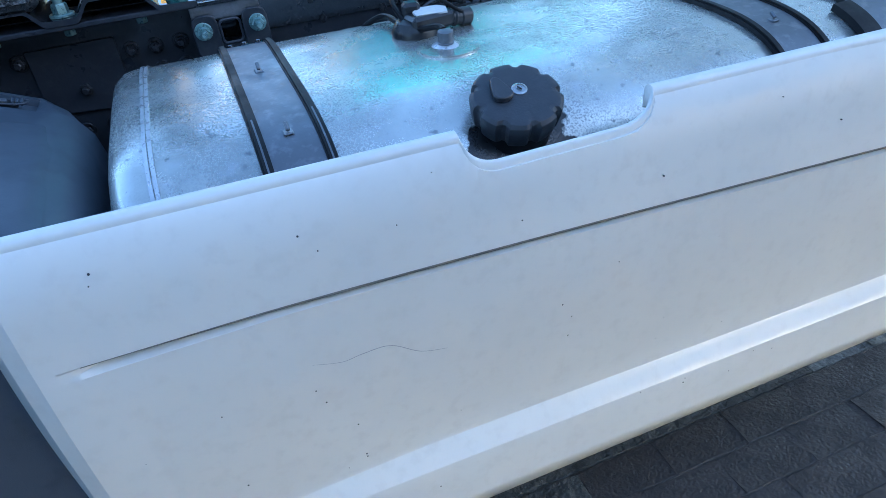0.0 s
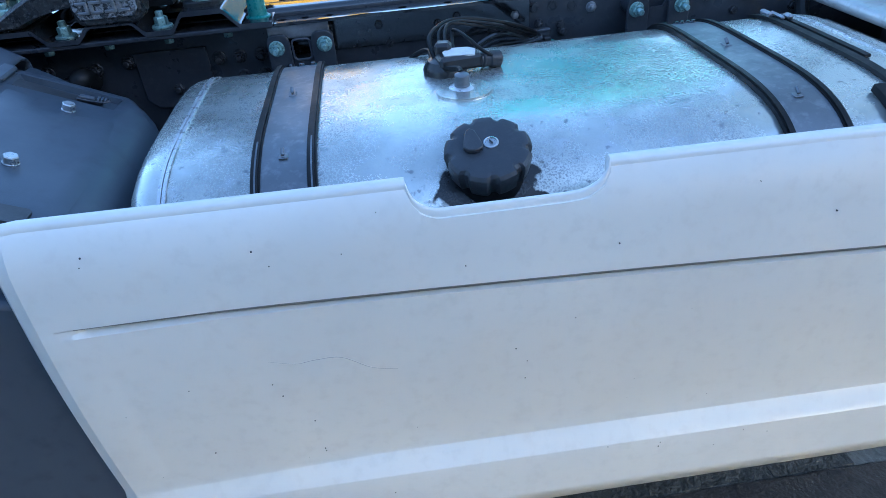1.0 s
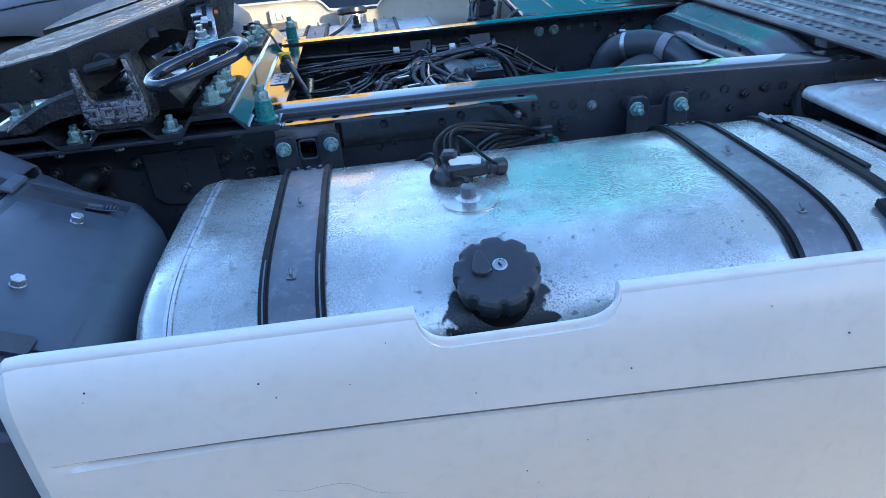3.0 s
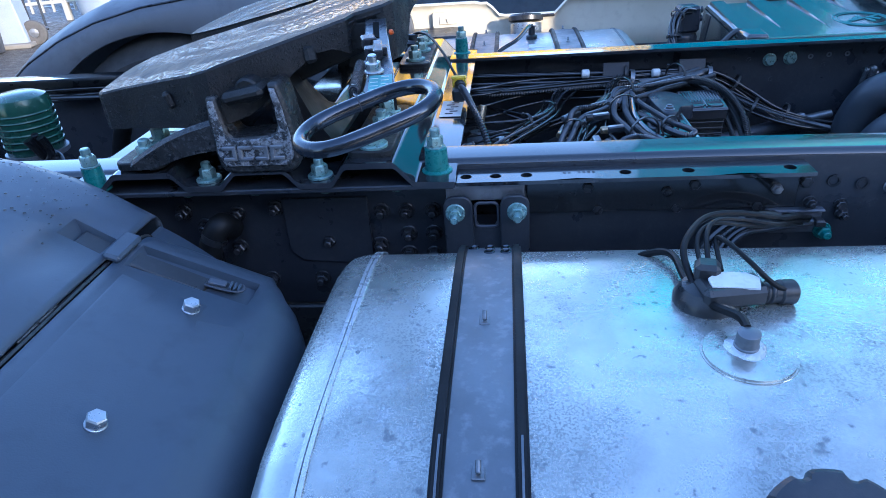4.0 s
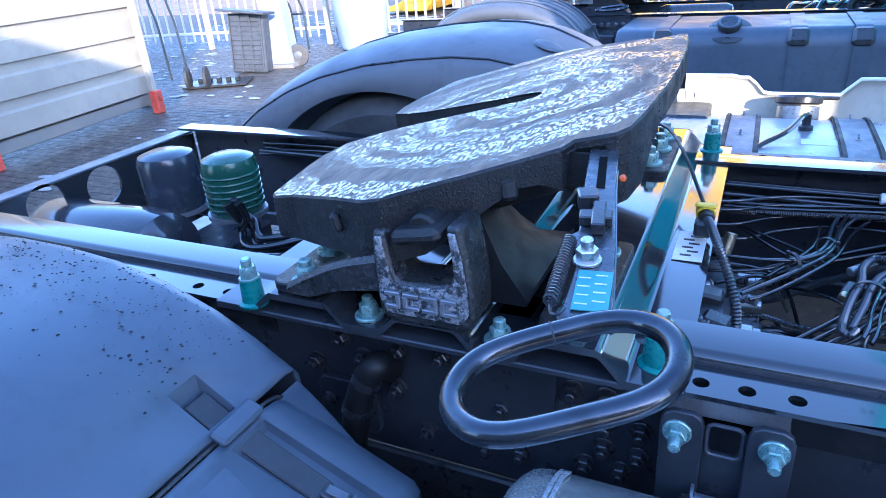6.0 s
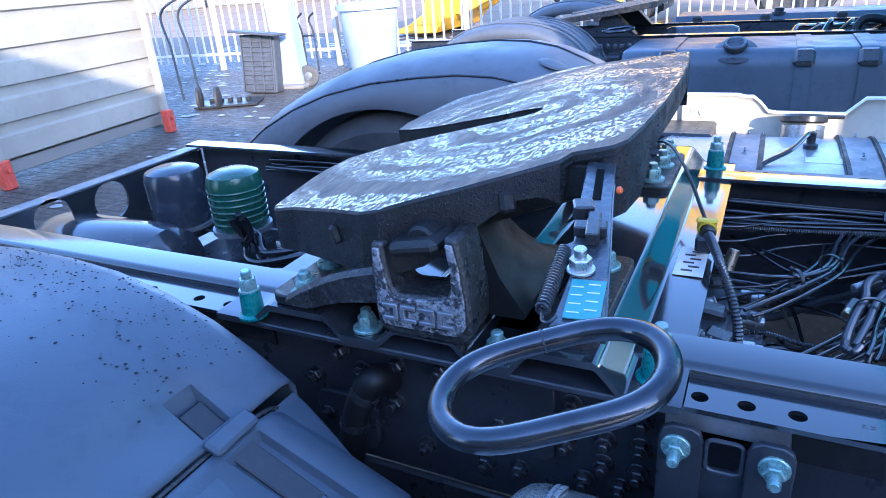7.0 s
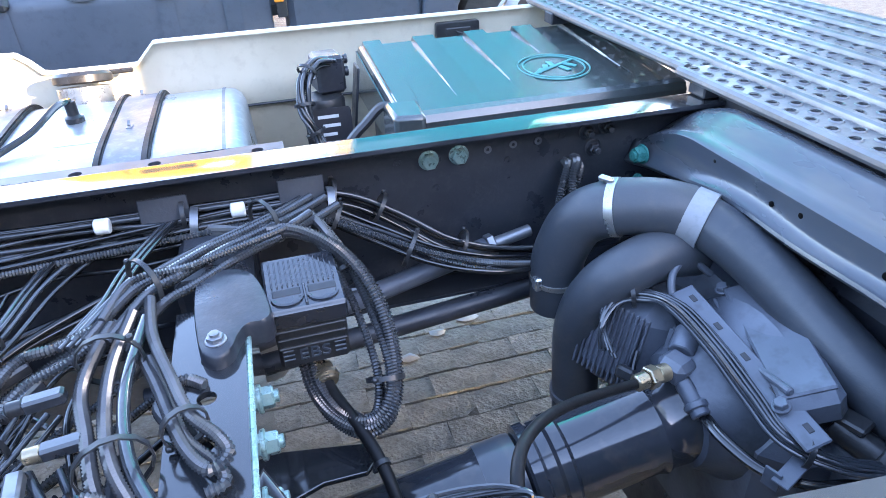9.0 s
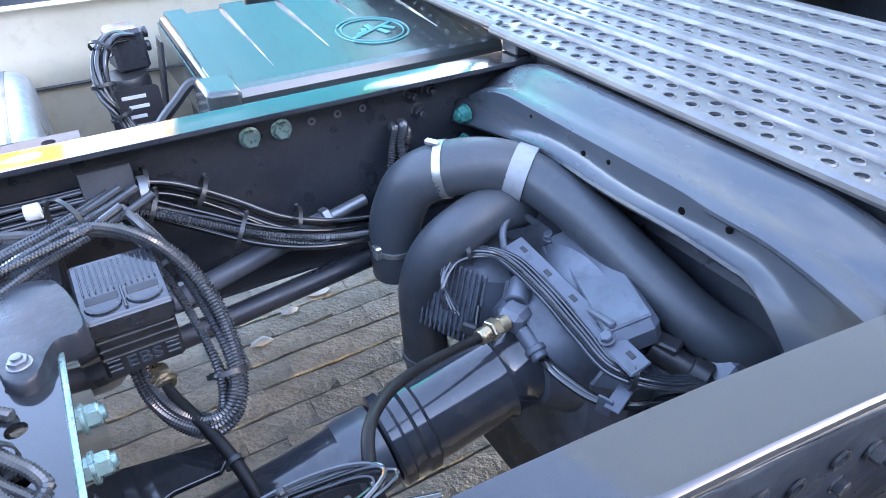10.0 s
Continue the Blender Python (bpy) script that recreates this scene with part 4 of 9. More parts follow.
for pts, r in (([(0.264, 0.398, 1.012), (0.262, 0.422, 1.012), (0.243, 0.463, 1.002), (0.226, 0.52, 1.0), (0.226, 0.596, 0.995), (0.212, 0.625, 0.988), (0.186, 0.65, 0.965), (0.17, 0.69, 0.92)], 0.0056), ([(0.232, 0.49, 1.0), (0.222, 0.536, 1.03), (0.235, 0.574, 1.042), (0.272, 0.624, 1.045), (0.322, 0.645, 1.04), (0.395, 0.67, 1.018), (0.45, 0.74, 0.985), (0.50, 0.80, 0.95)], 0.0048), ([(0.25, 0.51, 1.02), (0.260, 0.575, 1.044), (0.285, 0.612, 1.046), (0.329, 0.63, 1.036), (0.382, 0.645, 1.02), (0.44, 0.73, 0.98), (0.50, 0.80, 0.945)], 0.0036), ([(0.240, 0.51, 1.02), (0.246, 0.568, 1.040), (0.275, 0.602, 1.046), (0.33, 0.625, 1.030), (0.40, 0.68, 1.0), (0.49, 0.80, 0.94)], 0.0032), ([(0.266, 0.515, 1.02), (0.272, 0.570, 1.038), (0.280, 0.545, 1.046), (0.296, 0.505, 1.040), (0.318, 0.485, 1.022), (0.34, 0.485, 1.008)], 0.0034)):
    part("cable", G().sweep(spline(pts, 10), r, 8), M_RUBBER, sender)
plug = part("plug_bracket", G().box((0.500, 0.856, 0.938), (0.100, 0.016, 0.006), 0.002).box((0.500, 0.861, 0.915), (0.100, 0.006, 0.05), 0.002), M_GEARBOX, sender, "dark bracket holding the cable plugs")
for x, w, z in ((0.478, 0.030, 0.926), (0.512, 0.034, 0.921), (0.540, 0.018, 0.918)):
    part("plug", G().box((x, 0.846, z), (w, 0.022, 0.013), 0.003).box((x, 0.8345, z), (w * 0.9, 0.003, 0.010), 0.001), M_DKPLASTIC, plug)
part("nut", hexbolt((0.555, 0.858, 0.895), (0, -1, 0), 0.022, 0.014, 0.016, 0.010), M_TEAL, plug, "teal flanged nut")
for k in range(4):
    part("cable", G().sweep(spline([(0.30 + 0.012 * k, 0.775 - 0.006 * k, 0.87 - 0.008 * k), (0.345 + 0.008 * k, 0.795, 0.925 - 0.012 * k), (0.40, 0.815, 0.948 - 0.012 * k), (0.45, 0.83, 0.943 - 0.010 * k), (0.49 + 0.012 * k, 0.838, 0.923)], 8), 0.0052 if k else 0.0068, 8, pitch=0.005 if k == 1 else 0), M_CABLE2 if k % 2 else M_CABLE, sender)
for x, y, z in ((0.46, 0.85, 0.93), (0.52, 0.855, 0.955), (0.58, 0.855, 0.93)):
    part("clip", hexbolt((x, y, z), (0, -1, 0), 0.016, 0.01, 0.012, 0.008), M_SPRING, sender)


def far_tank():
    cy = 2.165
    t = thing("fuel_tank", (0.05, cy, 0.40), "pale aluminium fuel tank beyond the chassis rails", "fuel tank", "fuel tanks")
    part("shell", tank_shell(-0.37, 0.44, cy, ()), mat("pale_aluminium", (0.42, 0.435, 0.455), 0.34, 0.65, (0.33, 0.345, 0.365), 4, 0.08, 200, (0.6, 0.61, 0.61), 60), t, sharp=40)
    part("weld_seam", strap_band(-0.325, -0.318, cy, 0, 0.002, cy - 0.29, cy + 0.29), M_STRAP, t)
    part("weld_seam", strap_band(0.385, 0.392, cy, 0, 0.002, cy - 0.29, cy + 0.29), M_STRAP, t)
    fuel_strap(t, -0.095, 0.040, cy, -1, M_BAND)
    fuel_strap(t, 0.20, 0.040, cy, -1, M_BAND)
    part("filler_neck", G().lathe((0.06, 2.44, 0.93), (0, 0.25, 1), [(0, 0.06), (0.03, 0.062), (0.07, 0.062), (0.072, 0.05)], 24), M_ZINC, t, "shiny metal filler neck")
    part("fuel_cap", G().lathe((0.06, 2.462, 1.004), (0, 0.25, 1), [(0, 0.058), (0.004, 0.068), (0.02, 0.068), (0.028, 0.06), (0.03, 0.02)], 28), M_DKPLASTIC, t, "black fuel cap")
    part("cap_strap", G().box((0.13, 2.49, 1.02), (0.09, 0.012, 0.012), 0.003), M_DKPLASTIC, t)
    part("sender", G().lathe((0.075, 2.23, 0.98), (0, 0, 1), [(0, 0.02), (0.015, 0.02), (0.02, 0.012), (0.05, 0.012), (0.052, 0.006)], 16), M_DKPLASTIC, t, "small black sender")
    part("cable", G().sweep(spline([(0.075, 2.23, 1.03), (0.06, 2.18, 1.035), (0.02, 2.1, 1.01), (-0.05, 2.02, 0.985), (-0.09, 1.93, 0.95)], 8), 0.007, 8), M_CABLE, t)
    part("label", G().box((0.105, 2.10, on_tank(2.10, 0.0015, cy)), (0.09, 0.045, 0.001), 0.0002, (3, 0, 0)), M_LABEL, t, "white paper sticker")


far_tank()


# ---------------------------------------------------------------- tank brackets on the rail
def tank_bracket(x0, x1, ears, worn):
    """Two ears over a recessed plate with a window, bolted to the rail."""
    t = thing("tank_bracket", ((x0 + x1) / 2, 0.80, 0.80), "black steel tank bracket bolted to the chassis rail", "bracket", "tank brackets")
    xm = (x0 + x1) / 2
    w = x1 - x0
    for xa, xb in ((x0, x0 + 0.052), (x1 - 0.052, x1)):
        ear = [(xa, 0.72), (xb, 0.72), (xb, 0.992), (xb - 0.004, 1.004), (xb - 0.014, 1.010), (xa + 0.014, 1.010), (xa + 0.004, 1.004), (xa, 0.992)]
        part("ear", G().prism(ear, (0, 0.802, 0), (1, 0, 0), (0, 0, 1), (0, -0.010, 0)), M_BLACK, t, bevel=0.002)
    web_top = 0.946 if worn else 0.978
    part("lower_web", G().prism([(x0 + 0.03, 0.72), (x1 - 0.03, 0.72), (x1 - 0.03, web_top + 0.03), (x1 - 0.052, web_top + 0.02), (x1 - 0.062, web_top), (x0 + 0.062, web_top), (x0 + 0.052, web_top + 0.02), (x0 + 0.03, web_top + 0.03)], (0, 0.812, 0), (1, 0, 0), (0, 0, 1), (0, -0.008, 0)), M_BLACK, t)
    if worn:
        part("top_pad", G().box((xm - 0.002, 0.817, 1.009), (w - 0.012, 0.008, 0.031), 0.0015), M_GALV, t, "worn grey steel plate")
        win = [(xm + x, 0.8035, z) for x, z in rounded(-w / 2 + 0.0555, w / 2 - 0.0555, 0.946, 0.993, 0.009, 4)]
        part("window_rim", G().sweep(win, 0.003, 8, True), M_ANGLE, t, "rolled rim of the bracket window")
    for x in ears:
        part("spacer", G().cyl((x, 0.866, 0.98), (x, 0.80, 0.98), 0.0185, 20), M_BLACK, t)
        part("bolt", hexbolt((x, 0.792, 0.98), (0, -1, 0), 0.023, 0.012, 0.018, 0.018, 0.004), M_PALE, t, "pale green flanged bolt")
    part("hinge_tube", G().lathe((x0 + 0.045, 0.780, 0.885), (1, 0, 0), [(0, 0.020), (0.004, 0.020), (0.005, 0.010), (0.03, 0.010)], 16), M_STRAP, t)
    part("hinge_tube", G().cyl((x1 - 0.062, 0.780, 0.885), (x1 - 0.024, 0.780, 0.885), 0.0125), M_GALV, t)
    part("split_pin", G().sweep([(x1 - 0.034, 0.780, 0.905), (x1 - 0.034, 0.775, 0.868), (x1 - 0.028, 0.767, 0.860)], 0.0016, 6).sweep([(x1 - 0.044, 0.780, 0.899), (x1 - 0.014, 0.780, 0.901)], 0.0016, 6), M_ZINC, t)
    part("link", G().prism([(-0.017, 0.0), (0.017, 0.0), (0.019, -0.08), (-0.019, -0.08)], (xm, 0.776, 0.893), (1, 0, 0), (0, 0.82, -0.25), (0, 0.002, 0.004)).prism([(-0.042, 0.0), (0.042, 0.0), (0.05, -0.03), (-0.05, -0.03)], (xm, 0.722, 0.905), (1, 0, 0), (0, 1, -0.35), (0, 0.002, 0.004)), M_STRAP, t)


tank_bracket(-0.131, 0.022, (-0.11, 0.0), True)
tank_bracket(0.722, 0.875, (0.743, 0.854), False)

def water():
    m = bpy.data.materials.new("water_drop")
    m.use_nodes = True
    b = m.node_tree.nodes["Principled BSDF"]
    b.inputs["Base Color"].default_value = (0.015, 0.017, 0.02, 1)
    b.inputs["Roughness"].default_value = 0.05
    b.inputs["IOR"].default_value = 1.33
    return m


M_WATER = water()

# ---------------------------------------------------------------- coupling base plate
def plate_height(x):
    """The pressed profile of the mounting plate along the truck."""
    keys = [(-0.845, 1.044), (-0.79, 1.044), (-0.765, 1.046), (-0.73, 1.078), (-0.62, 1.078), (-0.595, 1.05), (-0.53, 1.05), (-0.50, 1.08), (-0.41, 1.08), (-0.385, 1.05), (-0.325, 1.05), (-0.30, 1.084), (-0.211, 1.084), (-0.178, 1.046), (-0.09, 1.044)]
    def at(q):
        for (a, za), (b, zb) in zip(keys, keys[1:]):
            if q <= b:
                return za + (zb - za) * max(0.0, q - a) / (b - a)
        return keys[-1][1]

    return sum(at(x + 0.0022 * k) for k in range(-2, 3)) / 5


def plate_steps():
    """Stations along the plate, close together round its bends."""
    xs = {round(-0.845 + 0.0123 * k, 5) for k in range(61)}
    for c in (-0.765, -0.73, -0.62, -0.595, -0.53, -0.50, -0.41, -0.385, -0.325, -0.30, -0.211, -0.178):
        xs |= {round(c + 0.0022 * k, 5) for k in range(-3, 4)}
    return sorted(x for x in xs if -0.845 <= x <= -0.107)


base_plate = thing("mounting_plate", (-0.48, 1.3, 1.04), "wet black corrugated mounting plate across the chassis rails", "mounting plate")
rows = []
xs = plate_steps()
prof = [(x, plate_height(x)) for x in xs]
outline = [(x, z) for x, z in prof] + [(x, z - 0.010) for x, z in reversed(prof)]
g = G()
n = len(outline)
ends = []
for y in (0.785, 0.80, 1.81, 1.825):
    ends.append([(x, y, z - (0.002 if y in (0.785, 1.825) else 0)) for x, z in outline])
g.grid(ends, True)
part("plate", g, M_RAIL, base_plate, sharp=30)
for k, yy in enumerate((0.785, 1.825)):
    gg = G()
    for (xa, za), (xb, zb) in zip(prof, prof[1:]):
        gg.add([(xa, yy, za - 0.012), (xb, yy, zb - 0.012), (xb, yy, zb - 0.001), (xa, yy, za - 0.001)], [(0, 1, 2, 3)])
    part("edge", gg, M_BLACK, base_plate)
part("rail_strip", G().box((-0.48, 0.83, 1.033), (0.74, 0.085, 0.010), 0.002), M_BLACK, base_plate)
part("rail_strip", G().box((-0.48, 1.79, 1.033), (0.74, 0.085, 0.010), 0.002), M_BLACK, base_plate)
g = G().box((-0.142, 1.20, 1.0475), (0.048, 0.12, 0.0012), 0.0003)
lab = part("label", g, M_LABEL, base_plate, "white printed sticker")
g = G()
for k in range(6):
    g.box((-0.146 + 0.010 * (k % 2), 1.16 + 0.016 * k, 1.0485), (0.018, 0.006, 0.0006), 0.0001)
part("print", g, M_INK, lab)
# tall flanged bolts at the corners
for x, y, r in ((-0.142, 0.837, 0.022), (-0.152, 1.775, 0.02), (-0.775, 0.80, 0.019), (-0.79, 1.79, 0.02)):
    g = G().lathe((x, y, plate_height(x) - 0.002), (0, 0, 1), [(0, r + 0.006), (0.004, r + 0.006), (0.007, r), (0.045, r * 0.9), (0.047, r * 0.75)], 20)
    cup = part("spacer_cup", g, M_TEAL, base_plate, "teal painted spacer sleeve")
    part("nut", hexbolt((x, y, plate_height(x) + 0.044), (0, 0, 1), 0.026, 0.018, 0.017, 0.014), M_PALE, cup)
for x, y in ((-0.563, 0.815), (-0.352, 0.815), (-0.563, 1.76), (-0.352, 1.76)):
    part("nut", hexbolt((x, y, plate_height(x)), (0, 0, 1), 0.026, 0.018, 0.023, 0.012, 0.005), M_PALE, base_plate, "pale green flanged nut")
for k in range(5):
    part("bolt", hexbolt((-0.76 + k * 0.135, 0.84, 1.022), (0, 0, -1), 0.02, 0.012, 0.014), M_PALE, base_plate)


# ---------------------------------------------------------------- fifth wheel
fifth = thing("fifth_wheel", (-0.46, 1.265, 1.08), "tilted greasy steel fifth wheel coupling with black cast bearing brackets", "fifth wheel")
FC = 1.262


def top_z(x, y=FC):
    """The tilted top of the plate."""
    return 1.204 + PLATE_SLOPE * (x + 0.757) + 0.04 * (y - 0.87)


half = [(-0.190, 0.0), (-0.193, 0.13), (-0.203, 0.26), (-0.211, 0.318), (-0.226, 0.336), (-0.278, 0.338), (-0.288, 0.366), (-0.34, 0.393), (-0.396, 0.420), (-0.478, 0.454), (-0.51, 0.470), (-0.54, 0.468), (-0.60, 0.44), (-0.714, 0.396), (-0.757, 0.389), (-0.775, 0.37), (-0.806, 0.23), (-0.812, 0.17), (-0.800, 0.105), (-0.75, 0.075), (-0.70, 0.056), (-0.62, 0.045), (-0.52, 0.034), (-0.455, 0.03), (-0.43, 0.02), (-0.425, 0.0)]
smooth = []
for (a, b) in zip(half, half[1:]):
    for k in range(4):
        smooth.append((a[0] + (b[0] - a[0]) * k / 4, a[1] + (b[1] - a[1]) * k / 4))
smooth.append(half[-1])
ring = [(x, FC - y) for x, y in smooth] + [(x, FC + y) for x, y in reversed(smooth)][1:-1]


def skirt_depth(x, y):
    """How far the cast rim hangs below the top, along the outline."""
    d = abs(y - FC)
    if d < 0.13 and x < -0.4:
        return 0.05
    if x > -0.23:
        return 0.045 + 0.055 * min(1.0, max(0.0, (d - 0.19) / 0.06))
    if x > -0.284:
        return 0.014
    keys = [(-0.82, 0.062), (-0.76, 0.070), (-0.70, 0.078), (-0.60, 0.088), (-0.52, 0.098), (-0.46, 0.100), (-0.42, 0.082), (-0.38, 0.056), (-0.34, 0.038), (-0.31, 0.042), (-0.284, 0.062)]
    for (xa, da), (xb, db) in zip(keys, keys[1:]):
        if x <= xb:
            return da + (db - da) * max(0.0, x - xa) / (xb - xa)
    return 0.05


inner = []
nr = len(ring)
for k, (x, y) in enumerate(ring):
    (xa, ya), (xb, yb) = ring[k - 1], ring[(k + 1) % nr]
    nrm = Vector((yb - ya, xa - xb)).normalized() * 0.016
    inner.append((x - nrm.x, y - nrm.y))
if abs(inner[30][1] - FC) > abs(ring[30][1] - FC):
    inner = [(2 * x - p, 2 * y - q) for (x, y), (p, q) in zip(ring, inner)]
bm_rows = [[(p, q, top_z(p, q) - 0.034) for p, q in inner], [(p, q, top_z(x, y) - max(0.036, skirt_depth(x, y))) for (x, y), (p, q) in zip(ring, inner)], [(x, y, top_z(x, y) - skirt_depth(x, y)) for x, y in ring], [(x, y, top_z(x, y) - 0.004) for x, y in ring], [(x + (0.002 if x < -0.5 else -0.002), y + (0.0025 if y < FC else -0.0025), top_z(x, y)) for x, y in ring]]
bm = bmesh.new()
vr = [[bm.verts.new(Vector(p) - BASE[fifth]) for p in r] for r in bm_rows]
for a, b in zip(vr, vr[1:]):
    for k in range(nr):
        bm.faces.new((a[k], a[(k + 1) % nr], b[(k + 1) % nr], b[k]))
# top and underside skins: paired across the centre line
m = len(smooth)
for row in (vr[4], vr[0]):
    near_side = row[:m]
    far_side = [row[0]] + [row[nr - k] for k in range(1, m - 1)] + [row[m - 1]]
    for side in (near_side, far_side):
        bm.faces.new(side)
bmesh.ops.triangulate(bm, faces=[f for f in bm.faces if len(f.verts) > 4])
bmesh.ops.recalc_face_normals(bm, faces=bm.faces)
me = bpy.data.meshes.new("top_plate")
bm.to_mesh(me)
bm.free()
me.materials.append(M_GREASE)
me.materials.append(M_CAST)
for p in me.polygons:
    p.material_index = 0 if p.normal.z > 0.8 and p.center.z + 1.08 > top_z(p.center.x - 0.46, p.center.y + 1.265) - 0.006 else 1
top_plate = new("top_plate", me)
top_plate.parent = fifth
BASE[top_plate] = BASE[fifth]
tagged(top_plate, "worn greasy steel top plate with a wedge-shaped throat")
mod = top_plate.modifiers.new("bevel", "BEVEL")
mod.width, mod.segments, mod.limit_method, mod.angle_limit = 0.0018, 2, "ANGLE", radians(50)
# ribs and pockets under the plate
for y in (FC - 0.30, FC - 0.13, FC + 0.13, FC + 0.30):
    g = G().prism([(-0.72, top_z(-0.72) - 0.03), (-0.24, top_z(-0.24) - 0.03), (-0.26, top_z(-0.26) - 0.085), (-0.44, top_z(-0.44) - 0.115), (-0.68, top_z(-0.68) - 0.08)], (0, y - 0.012, 0), (1, 0, 0), (0, 0, 1), (0, 0.024, 0))
    part("rib", g, M_CAST, fifth, bevel=0.004)
for sg in (-1, 1):
    y = FC + sg * 0.326
    z = top_z(-0.225, y)
    part("front_lug", G().prism([(-0.016, -0.012), (0.004, -0.012), (0.008, -0.085), (-0.004, -0.098), (-0.016, -0.09)], (-0.222, y, z), (1, 0, 0), (0, 0, 1), (0, -sg * 0.075, 0)), M_CAST, fifth, "downturned front lug", bevel=0.003)
    part("pocket_wall", G().prism([(0.0, -0.014), (0.055, -0.014), (0.05, -0.05), (0.0, -0.062)], (-0.290, FC + sg * 0.338, top_z(-0.29, FC + sg * 0.338)), (1, 0, 0), (0, 0, 1), (0, -sg * 0.02, 0)), M_CAST, fifth, bevel=0.002)
g = G()
for k in range(9):
    g.box((-0.205, FC + 0.06 + 0.014 * k, top_z(-0.2) - 0.035), (0.008, 0.007, 0.02), 0.001)
part("cast_mark", g, M_CAST, fifth, "raised casting marks")


def bearing_bracket(sign):
    """Cast pedestal: a window frame on a wide foot with curved wings."""
    y0 = FC + sign * 0.482
    d = Vector((0, -sign * 0.07, 0))
    br = part("bearing_bracket", G().prism([(-0.512, 1.078), (-0.50, 1.072), (-0.395, 1.072), (-0.380, 1.08), (-0.374, 1.10), (-0.374, 1.14), (-0.380, 1.19), (-0.388, 1.23), (-0.408, 1.23), (-0.403, 1.19), (-0.402, 1.156), (-0.407, 1.147), (-0.418, 1.142), (-0.478, 1.138), (-0.488, 1.142), (-0.493, 1.152), (-0.497, 1.18), (-0.500, 1.212), (-0.518, 1.212), (-0.521, 1.17), (-0.521, 1.11), (-0.519, 1.09)], (0, y0, 0), (1, 0, 0), (0, 0, 1), d), M_CASTW, fifth, "worn black cast pedestal with an open window", bevel=0.006)
    # worn face round the window, its wet glints put into the colour
    edge = [(-0.506, 1.088), (-0.390, 1.088), (-0.381, 1.105), (-0.381, 1.14), (-0.387, 1.19), (-0.394, 1.222), (-0.404, 1.222), (-0.399, 1.19), (-0.398, 1.155), (-0.404, 1.144), (-0.418, 1.138), (-0.478, 1.134), (-0.491, 1.139), (-0.497, 1.152), (-0.501, 1.18), (-0.504, 1.205), (-0.513, 1.205), (-0.515, 1.17), (-0.515, 1.11)]
    part("face", G().prism(edge, (0, y0 + sign * 0.0035, 0), (1, 0, 0), (0, 0, 1), (0, -sign * 0.006, 0)), M_GLINTFACE, br, "worn pedestal face with painted pale glints", bevel=0.0015)
    # wing that runs inwards and down to the front foot
    rows = []
    for k in range(9):
        s = k / 8
        yy = y0 - sign * (0.07 + 0.26 * s)
        rows.append([(-0.40 - 0.02 * s, yy, 1.225 - 0.12 * s * s), (-0.385, yy, 1.21 - 0.12 * s), (-0.36 + 0.03 * s, yy, 1.15 - 0.060 * s), (-0.325, yy, 1.098), (-0.325, yy, 1.088), (-0.42, yy, 1.088)])
    gg = G().grid(rows, True)
    gg.add(rows[0], [(0, 1, 2, 3, 4, 5)]).add(rows[-1], [(0, 1, 2, 3, 4, 5)])
    part("wing", gg, M_RUBBER, br)
    # curved rear arm sweeping down to its foot
    rows = []
    for k in range(13):
        s = k / 12
        x = -0.512 - 0.175 * s
        z = 1.172 - 0.072 * s + 0.010 * math.sin(math.pi * s)
        low = max(1.086, z - 0.034 - 0.02 * (1 - s))
        inn = y0 - sign * (0.085 + 0.07 * s)
        rows.append([(x, y0 - sign * 0.002, low), (x, y0 - sign * 0.002, z - 0.008), (x, y0 - sign * 0.010, z), (x, y0 - sign * 0.03, z - 0.004), (x, y0 - sign * 0.05, z - 0.014), (x, inn, z - 0.012), (x, inn, low)])
    gg = G().grid(rows, True)
    gg.add(rows[0], [tuple(range(7))]).add(rows[-1], [tuple(range(7))])
    part("arm", gg, M_CASTW, br)
    # feet with their nuts
    for x0, x1, ya, yb, nuts in ((-0.298, -0.216, 0.028, 0.305, ((-0.252, 0.055), (-0.252, 0.150), (-0.257, 0.255))), (-0.725, -0.635, 0.01, 0.19, ((-0.665, 0.015 + 0.015), (-0.69, 0.135)))):
        foot = part("foot", G().prism([(x, y) for x, y in rounded(x0, x1, ya, yb, 0.02)], (0, y0, 1.08), (1, 0, 0), (0, -sign, 0), (0, 0, 0.016)), M_CAST, br, bevel=0.003)
        for x, y in nuts:
            part("nut", hexbolt((x, y0 - sign * y, 1.096), (0, 0, 1), 0.03, 0.02, 0.026, 0.012, 0.006), M_PALE, foot, "pale green flanged nut")
    # pivot block under the plate edge
    g = G().box((-0.45, y0 - sign * 0.045, 1.212), (0.075, 0.11, 0.022), 0.008, (0, -10, 0)).lathe((-0.447, y0 - sign * 0.012, 1.215), (0, -sign, 0), [(0, 0.018), (0.004, 0.022), (0.09, 0.022), (0.1, 0.018)], 20)
    part("pivot", g, M_CAST, br)
    # raised maker's panel as plain bars
    for k in range(4):
        xx = -0.505 + k * 0.0285
        for dx, z, w, h in ((0.012, 1.103, 0.024, 0.006), (0.012, 1.123, 0.024, 0.006), (0.003 if k % 2 else 0.021, 1.113, 0.007, 0.016)):
            part("raised_mark", G().box((xx + dx, y0 + sign * 0.0055, z), (w, 0.006, h), 0.001), M_GALV, br)
    return br


bearing_bracket(-1)
bearing_bracket(1)

